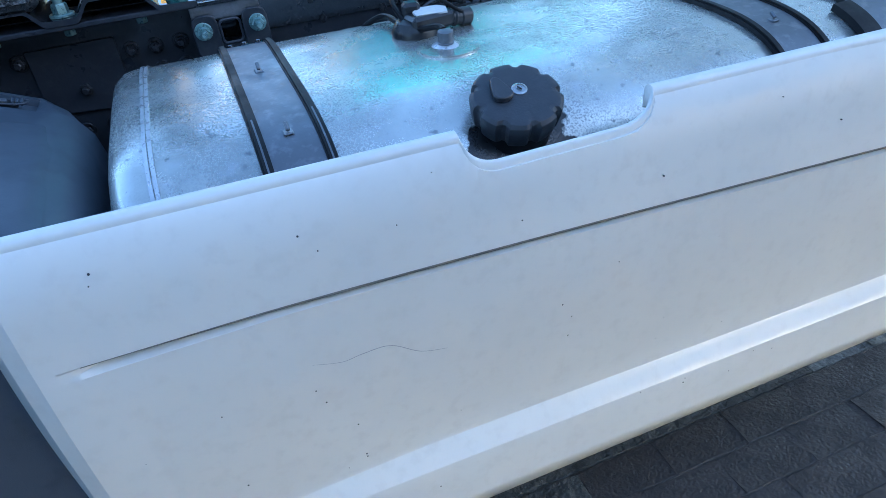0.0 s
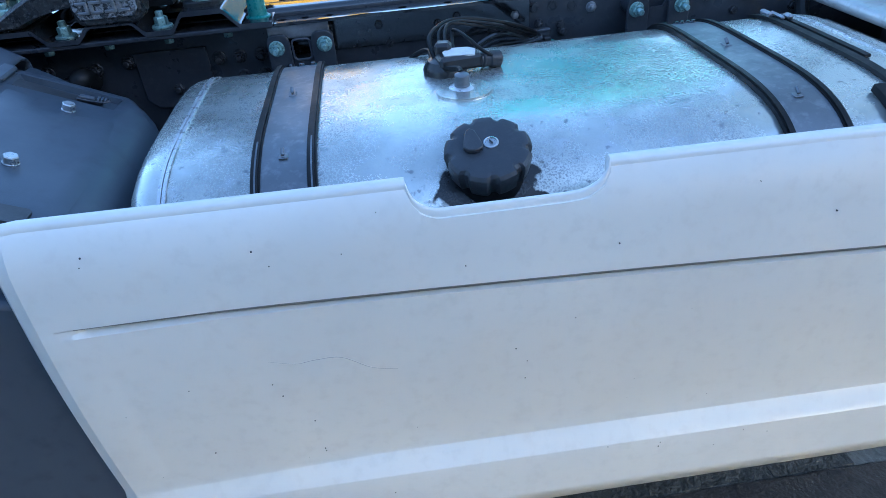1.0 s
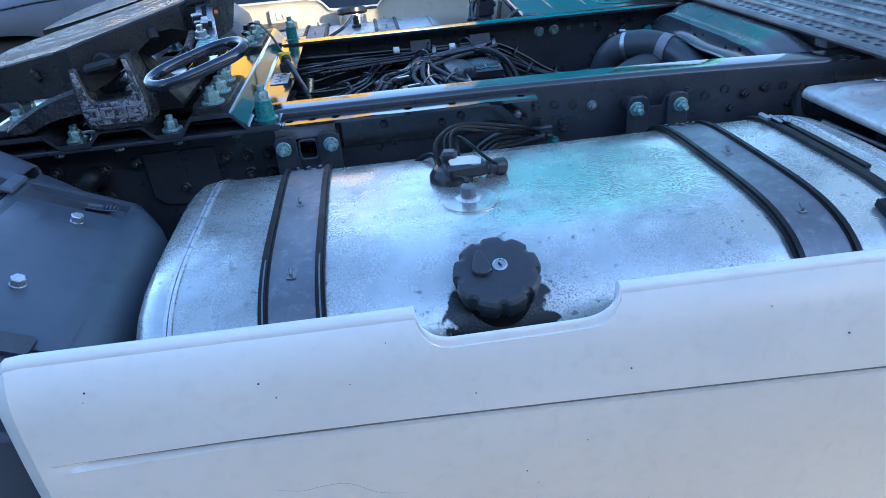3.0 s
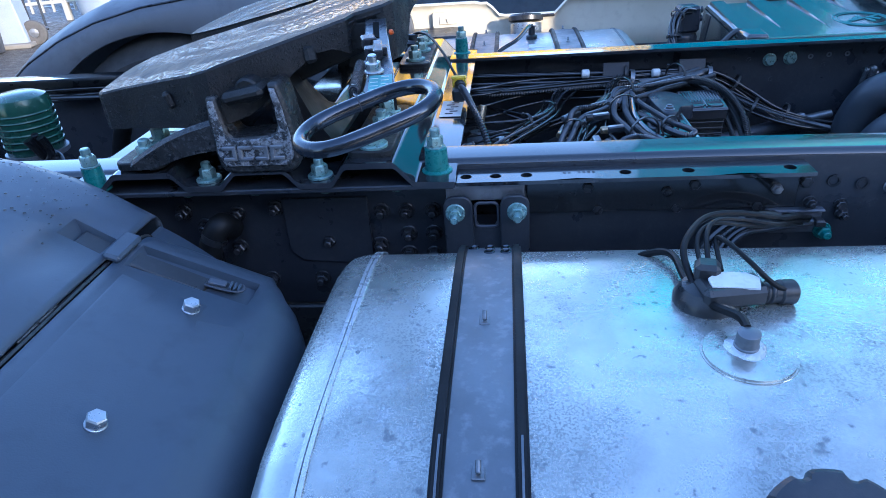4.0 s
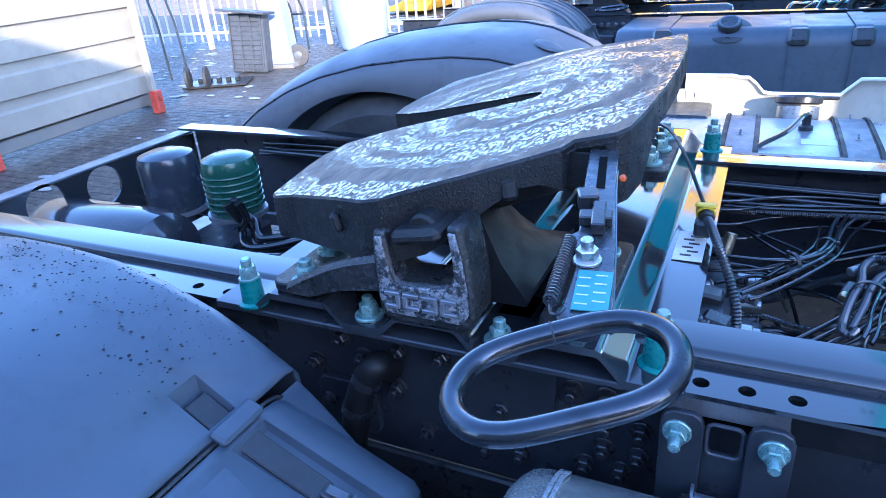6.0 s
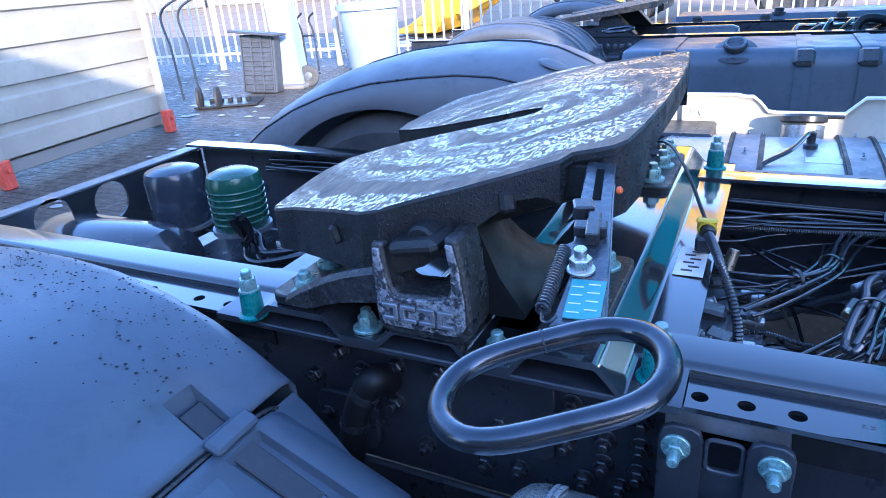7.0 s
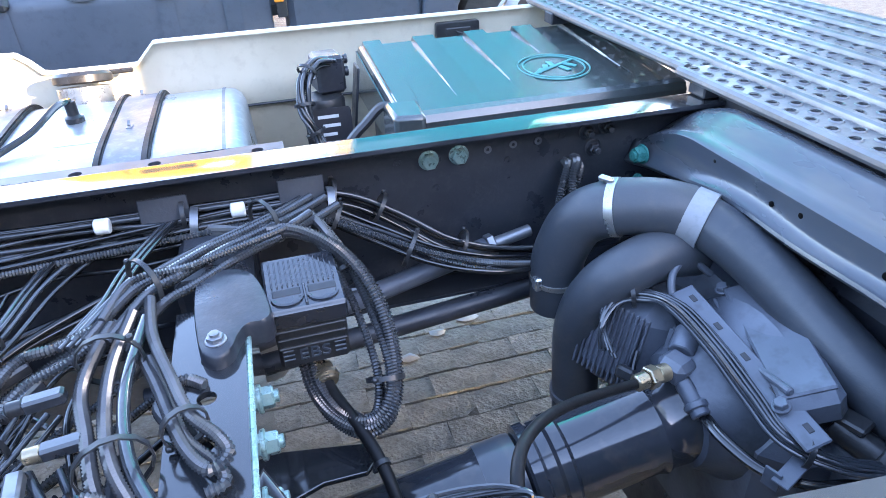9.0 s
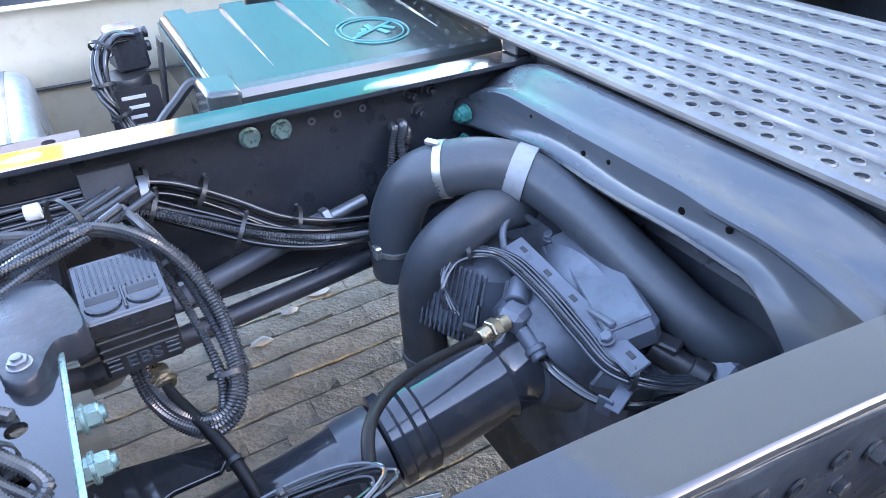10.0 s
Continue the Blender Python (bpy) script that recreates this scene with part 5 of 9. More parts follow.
# release lever: slotted bar, spring and the oval pull handle
bar = part("release_bar", G().prism([(-0.203, 0.566), (-0.168, 0.572), (-0.162, 0.60), (-0.180, 0.70), (-0.206, 0.83), (-0.228, 0.96), (-0.264, 0.955), (-0.243, 0.83), (-0.222, 0.72), (-0.232, 0.705), (-0.228, 0.69), (-0.210, 0.685), (-0.206, 0.62)], (0, 0, 1.257 - 0.114 * 0.60 - 0.004), (1, 0, 0), (0, 1, 0.114), (0, 0, 0.007)).box((-0.246, 0.99, 1.288), (0.028, 0.14, 0.010), 0.003, (4, 0, 9)), M_LEVER, fifth, "zinc lever bar", bevel=0.0015)
part("side_flange", G().prism([(-0.162, 0.60), (-0.180, 0.70), (-0.206, 0.83), (-0.228, 0.96), (-0.232, 0.96), (-0.210, 0.83), (-0.184, 0.70), (-0.166, 0.60)], (0.0015, 0, 1.257 - 0.114 * 0.60 - 0.002), (1, 0, 0), (0, 1, 0.114), (0, 0, -0.024)), M_RAIL, bar, "dark turned-down edge of the lever")
# flat black strip painted as the shade of a slot
part("slot", G().box((-0.229, 0.86, 1.2905), (0.010, 0.085, 0.0012), 0.0004, (6.5, 0, 10)), M_HOLE, bar, "black strip standing in for the shade in the lever slot")
part("bar_label", G().box((-0.1835, 0.617, 1.2635), (0.032, 0.062, 0.0012), 0.0003, (6.5, 0, 7)), M_TEALLAB, bar, "teal instruction sticker")
g = G()
for k in range(8):
    g.box((-0.1815 - 0.0009 * k + 0.0075 * ((k % 2) * 2 - 1), 0.594 + 0.0066 * k, 1.2617 + 0.00075 * k), (0.011, 0.0014, 0.0008), 0.0001, (6.5, 0, 7))
part("print", g, M_LABEL, bar)
g = G().box((-0.208, 0.735, 1.283), (0.034, 0.018, 0.012), 0.0015, (6, 0, 10)).box((-0.205, 0.735, 1.284), (0.014, 0.052, 0.014), 0.0015, (6, 0, 10)).box((-0.226, 0.775, 1.288), (0.022, 0.024, 0.018), 0.002, (6, 0, 20))
part("catch", g, M_SPRING, bar, "dark cross-shaped catch")
part("bolt", hexbolt((-0.20, 0.665, 1.268), (0, -0.1, 1), 0.019, 0.012, 0.014, 0.01), M_ZINC, bar)
part("cap_plug", G().cyl((-0.206, 0.852, 1.286), (-0.199, 0.852, 1.288), 0.0045, 12), mat("red_plug", (0.7, 0.12, 0.02), 0.4), bar, "orange-red plug")
pts = []
for k in range(200):
    an = k / 199 * 2 * math.pi * 22
    pts.append(Vector((-0.214, 0.588, 1.262)).lerp(Vector((-0.226, 0.70, 1.272)), k / 199) + Vector((math.cos(an) * 0.0065, 0, math.sin(an) * 0.0065)))
part("spring", G().sweep(pts, 0.0016, 5), M_SPRING, bar, "black coil spring")
part("spring_hook", G().sweep(spline([(-0.214, 0.588, 1.262), (-0.210, 0.575, 1.26), (-0.203, 0.57, 1.262), (-0.20, 0.582, 1.262)], 6), 0.0018, 6), M_SPRING, bar)
LOOP_POINTS = [(-0.2, 0.546, 1.257), (-0.184, 0.553, 1.261), (-0.168, 0.561, 1.265), (-0.138, 0.566, 1.271), (-0.114, 0.553, 1.274), (-0.100, 0.527, 1.273), (-0.1, 0.5, 1.27), (-0.112, 0.479, 1.265), (-0.132, 0.468, 1.259), (-0.158, 0.456, 1.253), (-0.183, 0.444, 1.246), (-0.207, 0.435, 1.241), (-0.228, 0.438, 1.237), (-0.253, 0.455, 1.235), (-0.261, 0.482, 1.237), (-0.255, 0.512, 1.242), (-0.235, 0.529, 1.248)]
loop_pts = spline(LOOP_POINTS, 10, True)
for _ in range(3):
    count = len(loop_pts)
    loop_pts = [sum((loop_pts[(k + d) % count] for d in range(-6, 7)), Vector((0, 0, 0))) / 13 for k in range(count)]
mid = sum(loop_pts, Vector((0, 0, 0))) / len(loop_pts)
loop_pts = [mid + (p - mid) * 1.035 for p in loop_pts]
handle = part("pull_handle", G().sweep(loop_pts, 0.0099, 16, True), M_LOOP, fifth, "dull steel oval pull handle")
j, jd = loop_pts[2], (loop_pts[3] - loop_pts[1]).normalized()
part("joint", G().ring(j - jd * 0.0008, j + jd * 0.0008, 0.0095, 0.0103, 18), M_INK, handle, "dark joint line where the ends meet")
part("pull_rod", G().cyl((-0.2, 0.552, 1.249), (-0.2, 0.60, 1.252), 0.005, 10), M_LOOP, fifth)

for sgn in (-1, 1):
    for x, yy, a in ((-0.60, 0.437, 10), (-0.35, 0.392, -48)):
        part("cast_rib", G().box((x, FC + sgn * (yy + 0.006), top_z(x, FC + sgn * yy) - 0.036), (0.014, 0.022, 0.03), 0.005, (0, -14, -sgn * a)), M_CAST, fifth)
g = G()
rd = random.Random(17)
rim_pts = [p for p in ring[:len(smooth)] if p[1] < FC - 0.15]
for k in range(800):
    i = rd.randrange(len(rim_pts) - 1)
    (xa, ya), (xb, yb) = rim_pts[i], rim_pts[i + 1]
    s = rd.random()
    x, y = xa + (xb - xa) * s, ya + (yb - ya) * s
    out = Vector((yb - ya, xa - xb, 0)).normalized()
    if out.y > 0 or (Vector((x, y, 0)) - Vector((-0.5, FC, 0))).dot(out) < 0:
        out = -out
    q = 0.0008 + 0.0014 * rd.random() ** 2
    g.lathe((x, y, top_z(x, y) - 0.012 - max(0.0, skirt_depth(x, y) - 0.014) * rd.random()), out, [(0, q), (q * 0.5, q * 0.8), (q * 0.8, q * 0.3)], 6)
tagged(part("raindrop", g, M_WATER, fifth, "scattered rain drops"), kind="stuff")

# sensor cable that rises from the plate
cab = thing("sensor_cable", (-0.15, 1.5, 1.05), "black sensor cable with a yellow clipped plug on the plate", "cable")
part("cable", G().sweep(spline([(-0.286, 1.70, 1.122), (-0.262, 1.685, 1.128), (-0.228, 1.60, 1.133), (-0.18, 1.45, 1.122), (-0.144, 1.33, 1.10), (-0.127, 1.27, 1.092)], 10), 0.0036, 8), M_RUBBER, cab)
part("plug", G().cyl((-0.127, 1.27, 1.092), (-0.121, 1.235, 1.086), 0.0125, 16).box((-0.126, 1.235, 1.07), (0.03, 0.035, 0.03), 0.005), M_DKPLASTIC, cab)
part("clip", G().ring((-0.1265, 1.262, 1.0915), (-0.1245, 1.247, 1.0885), 0.0128, 0.0165, 18).box((-0.126, 1.254, 1.104), (0.036, 0.016, 0.007), 0.003), M_YELLOW, cab, "yellow locking clip")
part("cable", G().sweep(spline([(-0.122, 1.24, 1.085), (-0.11, 1.195, 1.085), (-0.092, 1.149, 1.067), (-0.070, 1.112, 1.03), (-0.056, 1.092, 0.986), (-0.055, 1.085, 0.93), (-0.06, 1.09, 0.84)], 10), 0.0085, 10, pitch=0.006), M_CONDUIT, cab)
part("bellows", G().lathe((-0.288, 1.70, 1.05), (0, 0, 1), [(0, 0.03), (0.01, 0.032), (0.018, 0.022), (0.028, 0.032), (0.04, 0.022), (0.05, 0.028), (0.058, 0.016), (0.072, 0.014), (0.074, 0.008)], 20), M_BLACK, cab)


# ---------------------------------------------------------------- mudguards
def crown(x):
    keys = [(-2.06, 0.70), (-1.9, 0.88), (-1.7, 1.03), (-1.5, 1.125), (-1.35, 1.168), (-1.15, 1.192), (-1.0, 1.194), (-0.87, 1.183), (-0.78, 1.163), (-0.70, 1.133), (-0.635, 1.097), (-0.58, 1.058)]
    for (a, za), (b, zb) in zip(keys, keys[1:]):
        if x <= b:
            return za + (zb - za) * (x - a) / (b - a)
    return 1.06


def near_mudguard():
    t = thing("mudguard", (-1.1, 0.35, 0.45), "grey plastic mudguard with a clipped front cover", "mudguard", "mudguards")
    # curved top shell behind the seam, with the sunk pocket of the clip
    def skin(xs, ys, height, hole, bend=0.0):
        nv = len(ys)
        vs = [(x - bend * max(0.0, (y - 0.50) / 0.15) ** 1.6 * max(0.0, (x + 0.40) / 0.08), y, max(0.35, height(x) + dz)) for x in xs for y, dz in ys]
        fs = [(a * nv + b, (a + 1) * nv + b, (a + 1) * nv + b + 1, a * nv + b + 1) for a in range(len(xs) - 1) for b in range(nv - 1) if (a, b) != hole]
        return G().add(vs, fs)

    def sunk(x0, x1, y0, y1, height, dz, depth, inset):
        top = [(x0, y0), (x1, y0), (x1, y1), (x0, y1)]
        low = [(x0 + inset, y0 + inset * 0.6), (x1 - inset, y0 + inset * 0.6), (x1 - inset, y1 - inset * 0.6), (x0 + inset, y1 - inset * 0.6)]
        vs = [(x, y, height(x) + dz + 0.0005) for x, y in top] + [(x, y, height(x) + dz - depth) for x, y in low]
        return G().add(vs, [(4, 5, 6, 7)] + [(k, (k + 1) % 4, 4 + (k + 1) % 4, 4 + k) for k in range(4)])

    xs = [-2.05, -1.95, -1.8, -1.65, -1.5, -1.35, -1.2, -1.08, -0.97, -0.87, -0.78, -0.70, -0.647, -0.594, -0.585]
    ys = [(0.02, -0.30), (0.022, -0.16), (0.03, -0.07), (0.055, -0.03), (0.10, -0.008), (0.2, 0.0), (0.35, 0.003), (0.508, 0.0), (0.552, -0.001), (0.60, -0.002), (0.638, -0.003), (0.654, -0.007), (0.662, -0.018), (0.666, -0.07), (0.668, -0.22)]
    shell = thick(part("shell", skin(xs, ys, crown, (12, 7)), M_PLASTIC, t, "droplet-covered grey plastic shell", sharp=60), 0.005)
    part("clip_pocket", sunk(-0.647, -0.594, 0.508, 0.552, crown, -0.0005, 0.022, 0.008), M_PLASTIC, shell, "sunk moulded pocket", sharp=20)
    rows = [[(-0.585 + 0.125 * k / 8, 0.59 - 0.012 * k / 8, 1.038 - 0.066 * (k / 8) ** 1.2), (-0.585 + 0.125 * k / 8, 0.655 - 0.03 * k / 8, 1.036 - 0.072 * (k / 8) ** 1.2), (-0.585 + 0.125 * k / 8, 0.663 - 0.03 * k / 8, 1.024 - 0.078 * (k / 8) ** 1.2), (-0.585 + 0.125 * k / 8, 0.666 - 0.03 * k / 8, 0.86)] for k in range(9)]
    part("inner_flange", G().grid(rows), M_PLASTIC, shell, sharp=50)
    part("clip_tab", G().box((-0.613, 0.530, crown(-0.613) - 0.012), (0.05, 0.036, 0.007), 0.002, (0, 34, 0)), M_DKPLASTIC, shell, "dark clip tab")
    # front cover: lid in front of the seam, rounded front edge
    keys = [(-0.583, 1.052), (-0.575, 1.058), (-0.55, 1.048), (-0.50, 1.022), (-0.45, 1.000), (-0.40, 0.982), (-0.37, 0.972), (-0.345, 0.955), (-0.327, 0.925), (-0.32, 0.88), (-0.318, 0.70), (-0.3175, 0.5)]

    def lid_z(x):
        for (a, za), (b, zb) in zip(keys, keys[1:]):
            if x <= b:
                return za + (zb - za) * (x - a) / (b - a)
        return keys[-1][1]

    xs = [-0.583, -0.575, -0.562, -0.395, -0.37, -0.345, -0.327, -0.32, -0.318, -0.3175]
    ys = [(0.045, -0.35), (0.05, -0.13), (0.06, -0.05), (0.085, -0.018), (0.13, -0.004), (0.25, 0.0), (0.4, 0.0), (0.505, -0.001), (0.562, -0.004), (0.60, -0.012), (0.625, -0.03), (0.638, -0.06), (0.645, -0.13), (0.648, -0.35)]
    lid = thick(part("front_cover", skin(xs, ys, lid_z, (2, 7), 0.10), M_PLASTIC, t, "grey plastic cover", sharp=60), 0.005)
    part("seam", G().sweep(spline([(-0.584, 0.05, 1.0), (-0.584, 0.12, 1.05), (-0.584, 0.35, 1.056), (-0.584, 0.55, 1.052), (-0.584, 0.625, 1.03), (-0.584, 0.647, 0.95)], 6), 0.0035, 6), M_DKPLASTIC, t)
    part("recess", sunk(-0.562, -0.395, 0.505, 0.562, lid_z, -0.002, 0.012, 0.004), M_PLASTIC, lid, sharp=20)
    part("strap", G().box((-0.513, 0.532, lid_z(-0.513) - 0.009), (0.115, 0.034, 0.006), 0.002, (0, 26, 0)), M_DKPLASTIC, lid, "dark clip strap")
    part("strap_bridge", G().box((-0.577, 0.536, 1.063), (0.026, 0.070, 0.012), 0.004, (0, 22, 0)), M_PLASTIC, lid)
    latch = part("latch", G().box((-0.442, 0.534, lid_z(-0.442) - 0.003), (0.046, 0.020, 0.006), 0.002, (0, 22, 6)), M_DKPLASTIC, lid, "black hooked latch")
    part("tongue", G().box((-0.446, 0.534, lid_z(-0.446) + 0.002), (0.026, 0.012, 0.004), 0.001, (0, 22, 6)), M_GEARBOX, latch, "grey metal tongue")
    for k in range(3):
        part("tooth", G().box((-0.427 + 0.006 * k, 0.535, lid_z(-0.427 + 0.006 * k) + 0.002), (0.004, 0.018, 0.007), 0.001, (0, 22, 6)), M_PLASTIC, latch)
    part("hook_rim", G().sweep(spline([(-0.462, 0.524, lid_z(-0.462) - 0.001), (-0.44, 0.523, lid_z(-0.44)), (-0.415, 0.525, lid_z(-0.415) + 0.002), (-0.407, 0.534, lid_z(-0.407) + 0.004), (-0.413, 0.544, lid_z(-0.413) + 0.003)], 5), 0.0016, 6), M_ANGLE, latch)
    for x, y in ((-0.454, 0.458), (-0.462, 0.235)):
        z = lid_z(x) + 0.0035
        pad = part("washer_pad", G().lathe((x, y, z - 0.004), (0.42, 0, 0.9), [(0, 0.036), (0.002, 0.034), (0.003, 0.02)], 28), M_PLASTIC, lid)
        part("bolt", hexbolt((x + 0.001, y, z), (0.42, 0, 0.9), 0.020, 0.012, 0.012, 0.0, 0.002), M_ZINC, pad, "shiny hexagon bolt")
    rows = []
    for x, e in ((-0.553, 0.0), (-0.548, 0.002), (-0.50, 0.003), (-0.44, 0.003), (-0.385, 0.003), (-0.372, 0.0025), (-0.358, -0.001)):
        rows.append([(x - 0.03 * max(0.0, (y - 0.40) / 0.09) ** 2 * (x > -0.40), y, lid_z(x) + (e if 0.11 < y < 0.48 else -0.001 if e > -0.0005 else e) - (0.004 if y < 0.12 else 0)) for y in (0.10, 0.112, 0.135, 0.25, 0.36, 0.44, 0.476, 0.484)])
    part("raised_panel", G().grid(rows), M_PLASTIC, lid, sharp=25)
    part("vent", G().prism(rounded(-0.05, 0.05, -0.02, 0.02, 0.008), (-0.44, 0.10, lid_z(-0.44) + 0.001), Vector((1, 0, -0.42)).normalized(), (0, 1, 0), (0.001, 0, 0.004)), M_DKPLASTIC, lid)
    # rain drops
    g = G()
    r = random.Random(3)
    for k in range(520):
        y = 0.645 - abs(r.gauss(0.0, 0.085))
        x = r.uniform(-1.2, -0.64)
        zt = crown(x)
        if not 0.3 < y < 0.645:
            continue
        q = 0.0007 + 0.0017 * r.random() ** 1.5
        g.lathe((x, y, zt + 0.001), (0.2, 0, 1), [(0, q), (q * 0.3, q * 0.8), (q * 0.45, q * 0.3)], 6)
    tagged(part("raindrop", g, M_WATER, t, "scattered rain drops"), kind="stuff")
    # outer skirt below the shell
    part("lower_panel", G().prism([(-0.40, 0.30), (-0.36, 0.62), (-0.42, 0.88), (-0.60, 0.95), (-0.75, 0.75), (-0.80, 0.30)], (0, 0.03, 0), (1, 0, 0), (0, 0, 1), (0, 0.03, 0)), M_PLASTIC, t, bevel=0.01)
    return t


near_mudguard()


def wheel(name_group, xc, yc, r, w, face, label, rim_mat=M_STEELW, bead=0.6):
    """A lorry wheel on its axle line; face: side on which the rim shows."""
    t = thing("wheel", (xc, yc, 0.0), label, "wheel", name_group)
    prof = [(-w / 2, r * bead), (-w / 2, r * 0.88), (-w * 0.42, r * 0.97), (-w * 0.3, r), (w * 0.3, r), (w * 0.42, r * 0.97), (w / 2, r * 0.88), (w / 2, r * bead)]
    rows = [[(xc + q * math.cos(math.pi * k / 24), yc + d, r + q * math.sin(math.pi * k / 24)) for k in range(48)] for d, q in prof]
    part("tyre", G().grid(rows, True), M_TYRE, t)
    f = face
    yo = yc + f * w / 2
    g = G()
    rows = []
    for d, rr in ((0.004, bead), (0.012, bead - 0.025), (-0.04, bead - 0.05), (-0.06, bead - 0.10), (-0.02, 0.40), (0.0, 0.30), (0.005, 0.22)):
        rows.append([(xc + rr * r * math.cos(a * math.pi / 20), yo + f * d, r + rr * r * math.sin(a * math.pi / 20)) for a in range(40)])
    g.grid(rows, True)
    rim = part("rim", g, rim_mat, t)
    part("hub", G().lathe((xc, yo - f * 0.02, r), (0, f, 0), [(0, r * 0.23), (0.06, r * 0.2), (0.08, r * 0.16), (0.085, r * 0.05)], 24), rim_mat, rim)
    for k in range(10):
        a = k * math.pi / 5
        part("wheel_nut", hexbolt((xc + 0.31 * r * math.cos(a), yo - f * 0.005, r + 0.31 * r * math.sin(a)), (0, f, 0), 0.03, 0.022, 0.02), M_ZINC, rim)
        part("hand_hole", G().lathe((xc + 0.44 * r * math.cos(a + 0.3), yo - f * 0.028, r + 0.44 * r * math.sin(a + 0.3)), (0, f, 0), [(0, 0.03), (0.004, 0.03)], 14), M_INK, rim)
    return t


def round_mudguard(xc, y0, y1, rad, z_axle, group, label, back=110, front=100, ribs=0):
    """A half-round plastic mudguard over a wheel, open towards the chassis."""
    t = thing("mudguard", (xc, (y0 + y1) / 2, 0.4), label, "mudguard", group)
    rows = []
    for k in range(37):
        a = radians(90 + back - (back + front) * k / 36)
        sq = 1.0 + 0.06 * abs(math.sin(2 * a)) ** 2
        row = []
        for y, dr in ((y0, -0.085), (y0, -0.03), (y0 + 0.012, -0.010), (y0 + 0.05, 0.004), (y0 + 0.16, 0.014), (y0 + 0.3, 0.016), (y1 - 0.16, 0.014), (y1 - 0.05, 0.004), (y1 - 0.012, -0.01), (y1, -0.03), (y1, -0.085)):
            rr = (rad + dr) * sq
            row.append((xc + rr * math.cos(a), y, z_axle + rr * math.sin(a) * 0.98))
        rows.append(row)
    thick(part("shell", G().grid(rows), M_GUARD, t, sharp=60), 0.006)
    for i in range(ribs):
        y = y0 + (y1 - y0) * (i + 1) / (ribs + 1)
        pts = []
        for k in range(25):
            a = radians(150 - 120 * k / 24)
            rr = (rad + 0.017) * (1.0 + 0.06 * abs(math.sin(2 * a)) ** 2)
            pts.append((xc + rr * math.cos(a), y, z_axle + rr * math.sin(a) * 0.98))
        part("rib", G().sweep(pts, 0.006, 6), M_GUARD, t)
    g = G()
    pts = []
    for k in range(25):
        a = radians(170 - 150 * k / 24)
        rr = (rad + 0.012) * (1.0 + 0.06 * abs(math.sin(2 * a)) ** 2)
        pts.append((xc + rr * math.cos(a), y0 + (y1 - y0) * 0.30, z_axle + rr * math.sin(a) * 0.98))
    part("seam", g.sweep(pts, 0.005, 6), M_DKPLASTIC, t)
    return t


wheel("drive wheels", -1.18, 2.22, 0.56, 0.56, -1, "dark rear tyre inside the mudguard")


def far_crown(x):
    keys = [(-2.05, 0.80), (-1.86, 1.0), (-1.72, 1.10), (-1.57, 1.175), (-1.42, 1.228), (-1.24, 1.268), (-1.06, 1.288), (-0.92, 1.296), (-0.80, 1.29), (-0.70, 1.270), (-0.59, 1.222), (-0.50, 1.155), (-0.43, 1.10), (-0.395, 1.065), (-0.38, 1.02), (-0.375, 0.86)]
    for (a, za), (b, zb) in zip(keys, keys[1:]):
        if x <= b:
            return za + (zb - za) * (x - a) / (b - a)
    return keys[-1][1]


def far_mudguard():
    """The other drive wheel's guard: broad crown, inner wall arched round the tyre."""
    t = thing("mudguard", (-1.1, 2.23, 0.45), "grey plastic rear mudguard arched over a dark tyre", "mudguard", "mudguards")
    rows = []
    for k in range(71):
        x = -2.02 + 1.645 * k / 70
        zt = far_crown(x)
        d = 1 - ((x + 1.20) / 0.60) ** 2
        za = 0.52 + 0.61 * (math.sqrt(d) if d > 0 else 0.0)
        za = min(za, zt - 0.11)
        rows.append([(x, 1.96, za), (x, 1.935, za), (x, 1.93, (za + zt - 0.10) / 2), (x, 1.935, zt - 0.085), (x, 1.95, zt - 0.062), (x, 1.99, zt - 0.036), (x, 2.06, zt - 0.012), (x, 2.15, zt), (x, 2.28, zt + 0.003), (x, 2.4, zt - 0.004), (x, 2.47, zt - 0.018), (x, 2.51, zt - 0.05), (x, 2.52, zt - 0.35)])
    shell = thick(part("shell", G().grid(rows), M_GUARD, t, sharp=60), 0.005)
    for y, up in ((1.952, -0.058), (2.30, 0.004)):
        pts = [(-1.80 + 1.25 * k / 40, y, far_crown(-1.80 + 1.25 * k / 40) + up) for k in range(41)]
        part("seam", G().sweep(pts, 0.004, 6), M_DKPLASTIC, shell)
    part("boss", G().lathe((-0.66, 2.1, far_crown(-0.66) - 0.008), (0.35, 0, 1), [(0, 0.05), (0.006, 0.045), (0.012, 0.02), (0.014, 0.005)], 24), M_GUARD, shell)
    part("screw", hexbolt((-0.52, 2.16, far_crown(-0.52)), (0.6, 0, 1), 0.02, 0.008, 0.014), M_DKPLASTIC, shell)
    return t


far_mudguard()
wheel("drive wheels", -1.12, 0.33, 0.50, 0.5, 1, "dark rear tyre under the mudguard")

# ---------------------------------------------------------------- between the rails
def tie(parent, p, d, r):
    """A cable tie with its head."""
    d = Vector(d).normalized()
    p = Vector(p)
    g = G().ring(p - d * 0.0035, p + d * 0.0035, r, r + 0.0022, 14)
    u = d.orthogonal().normalized()
    g.box(p + u * (r + 0.004), (0.008, 0.008, 0.008), 0.002)
    part("cable_tie", g, M_DKPLASTIC, parent)


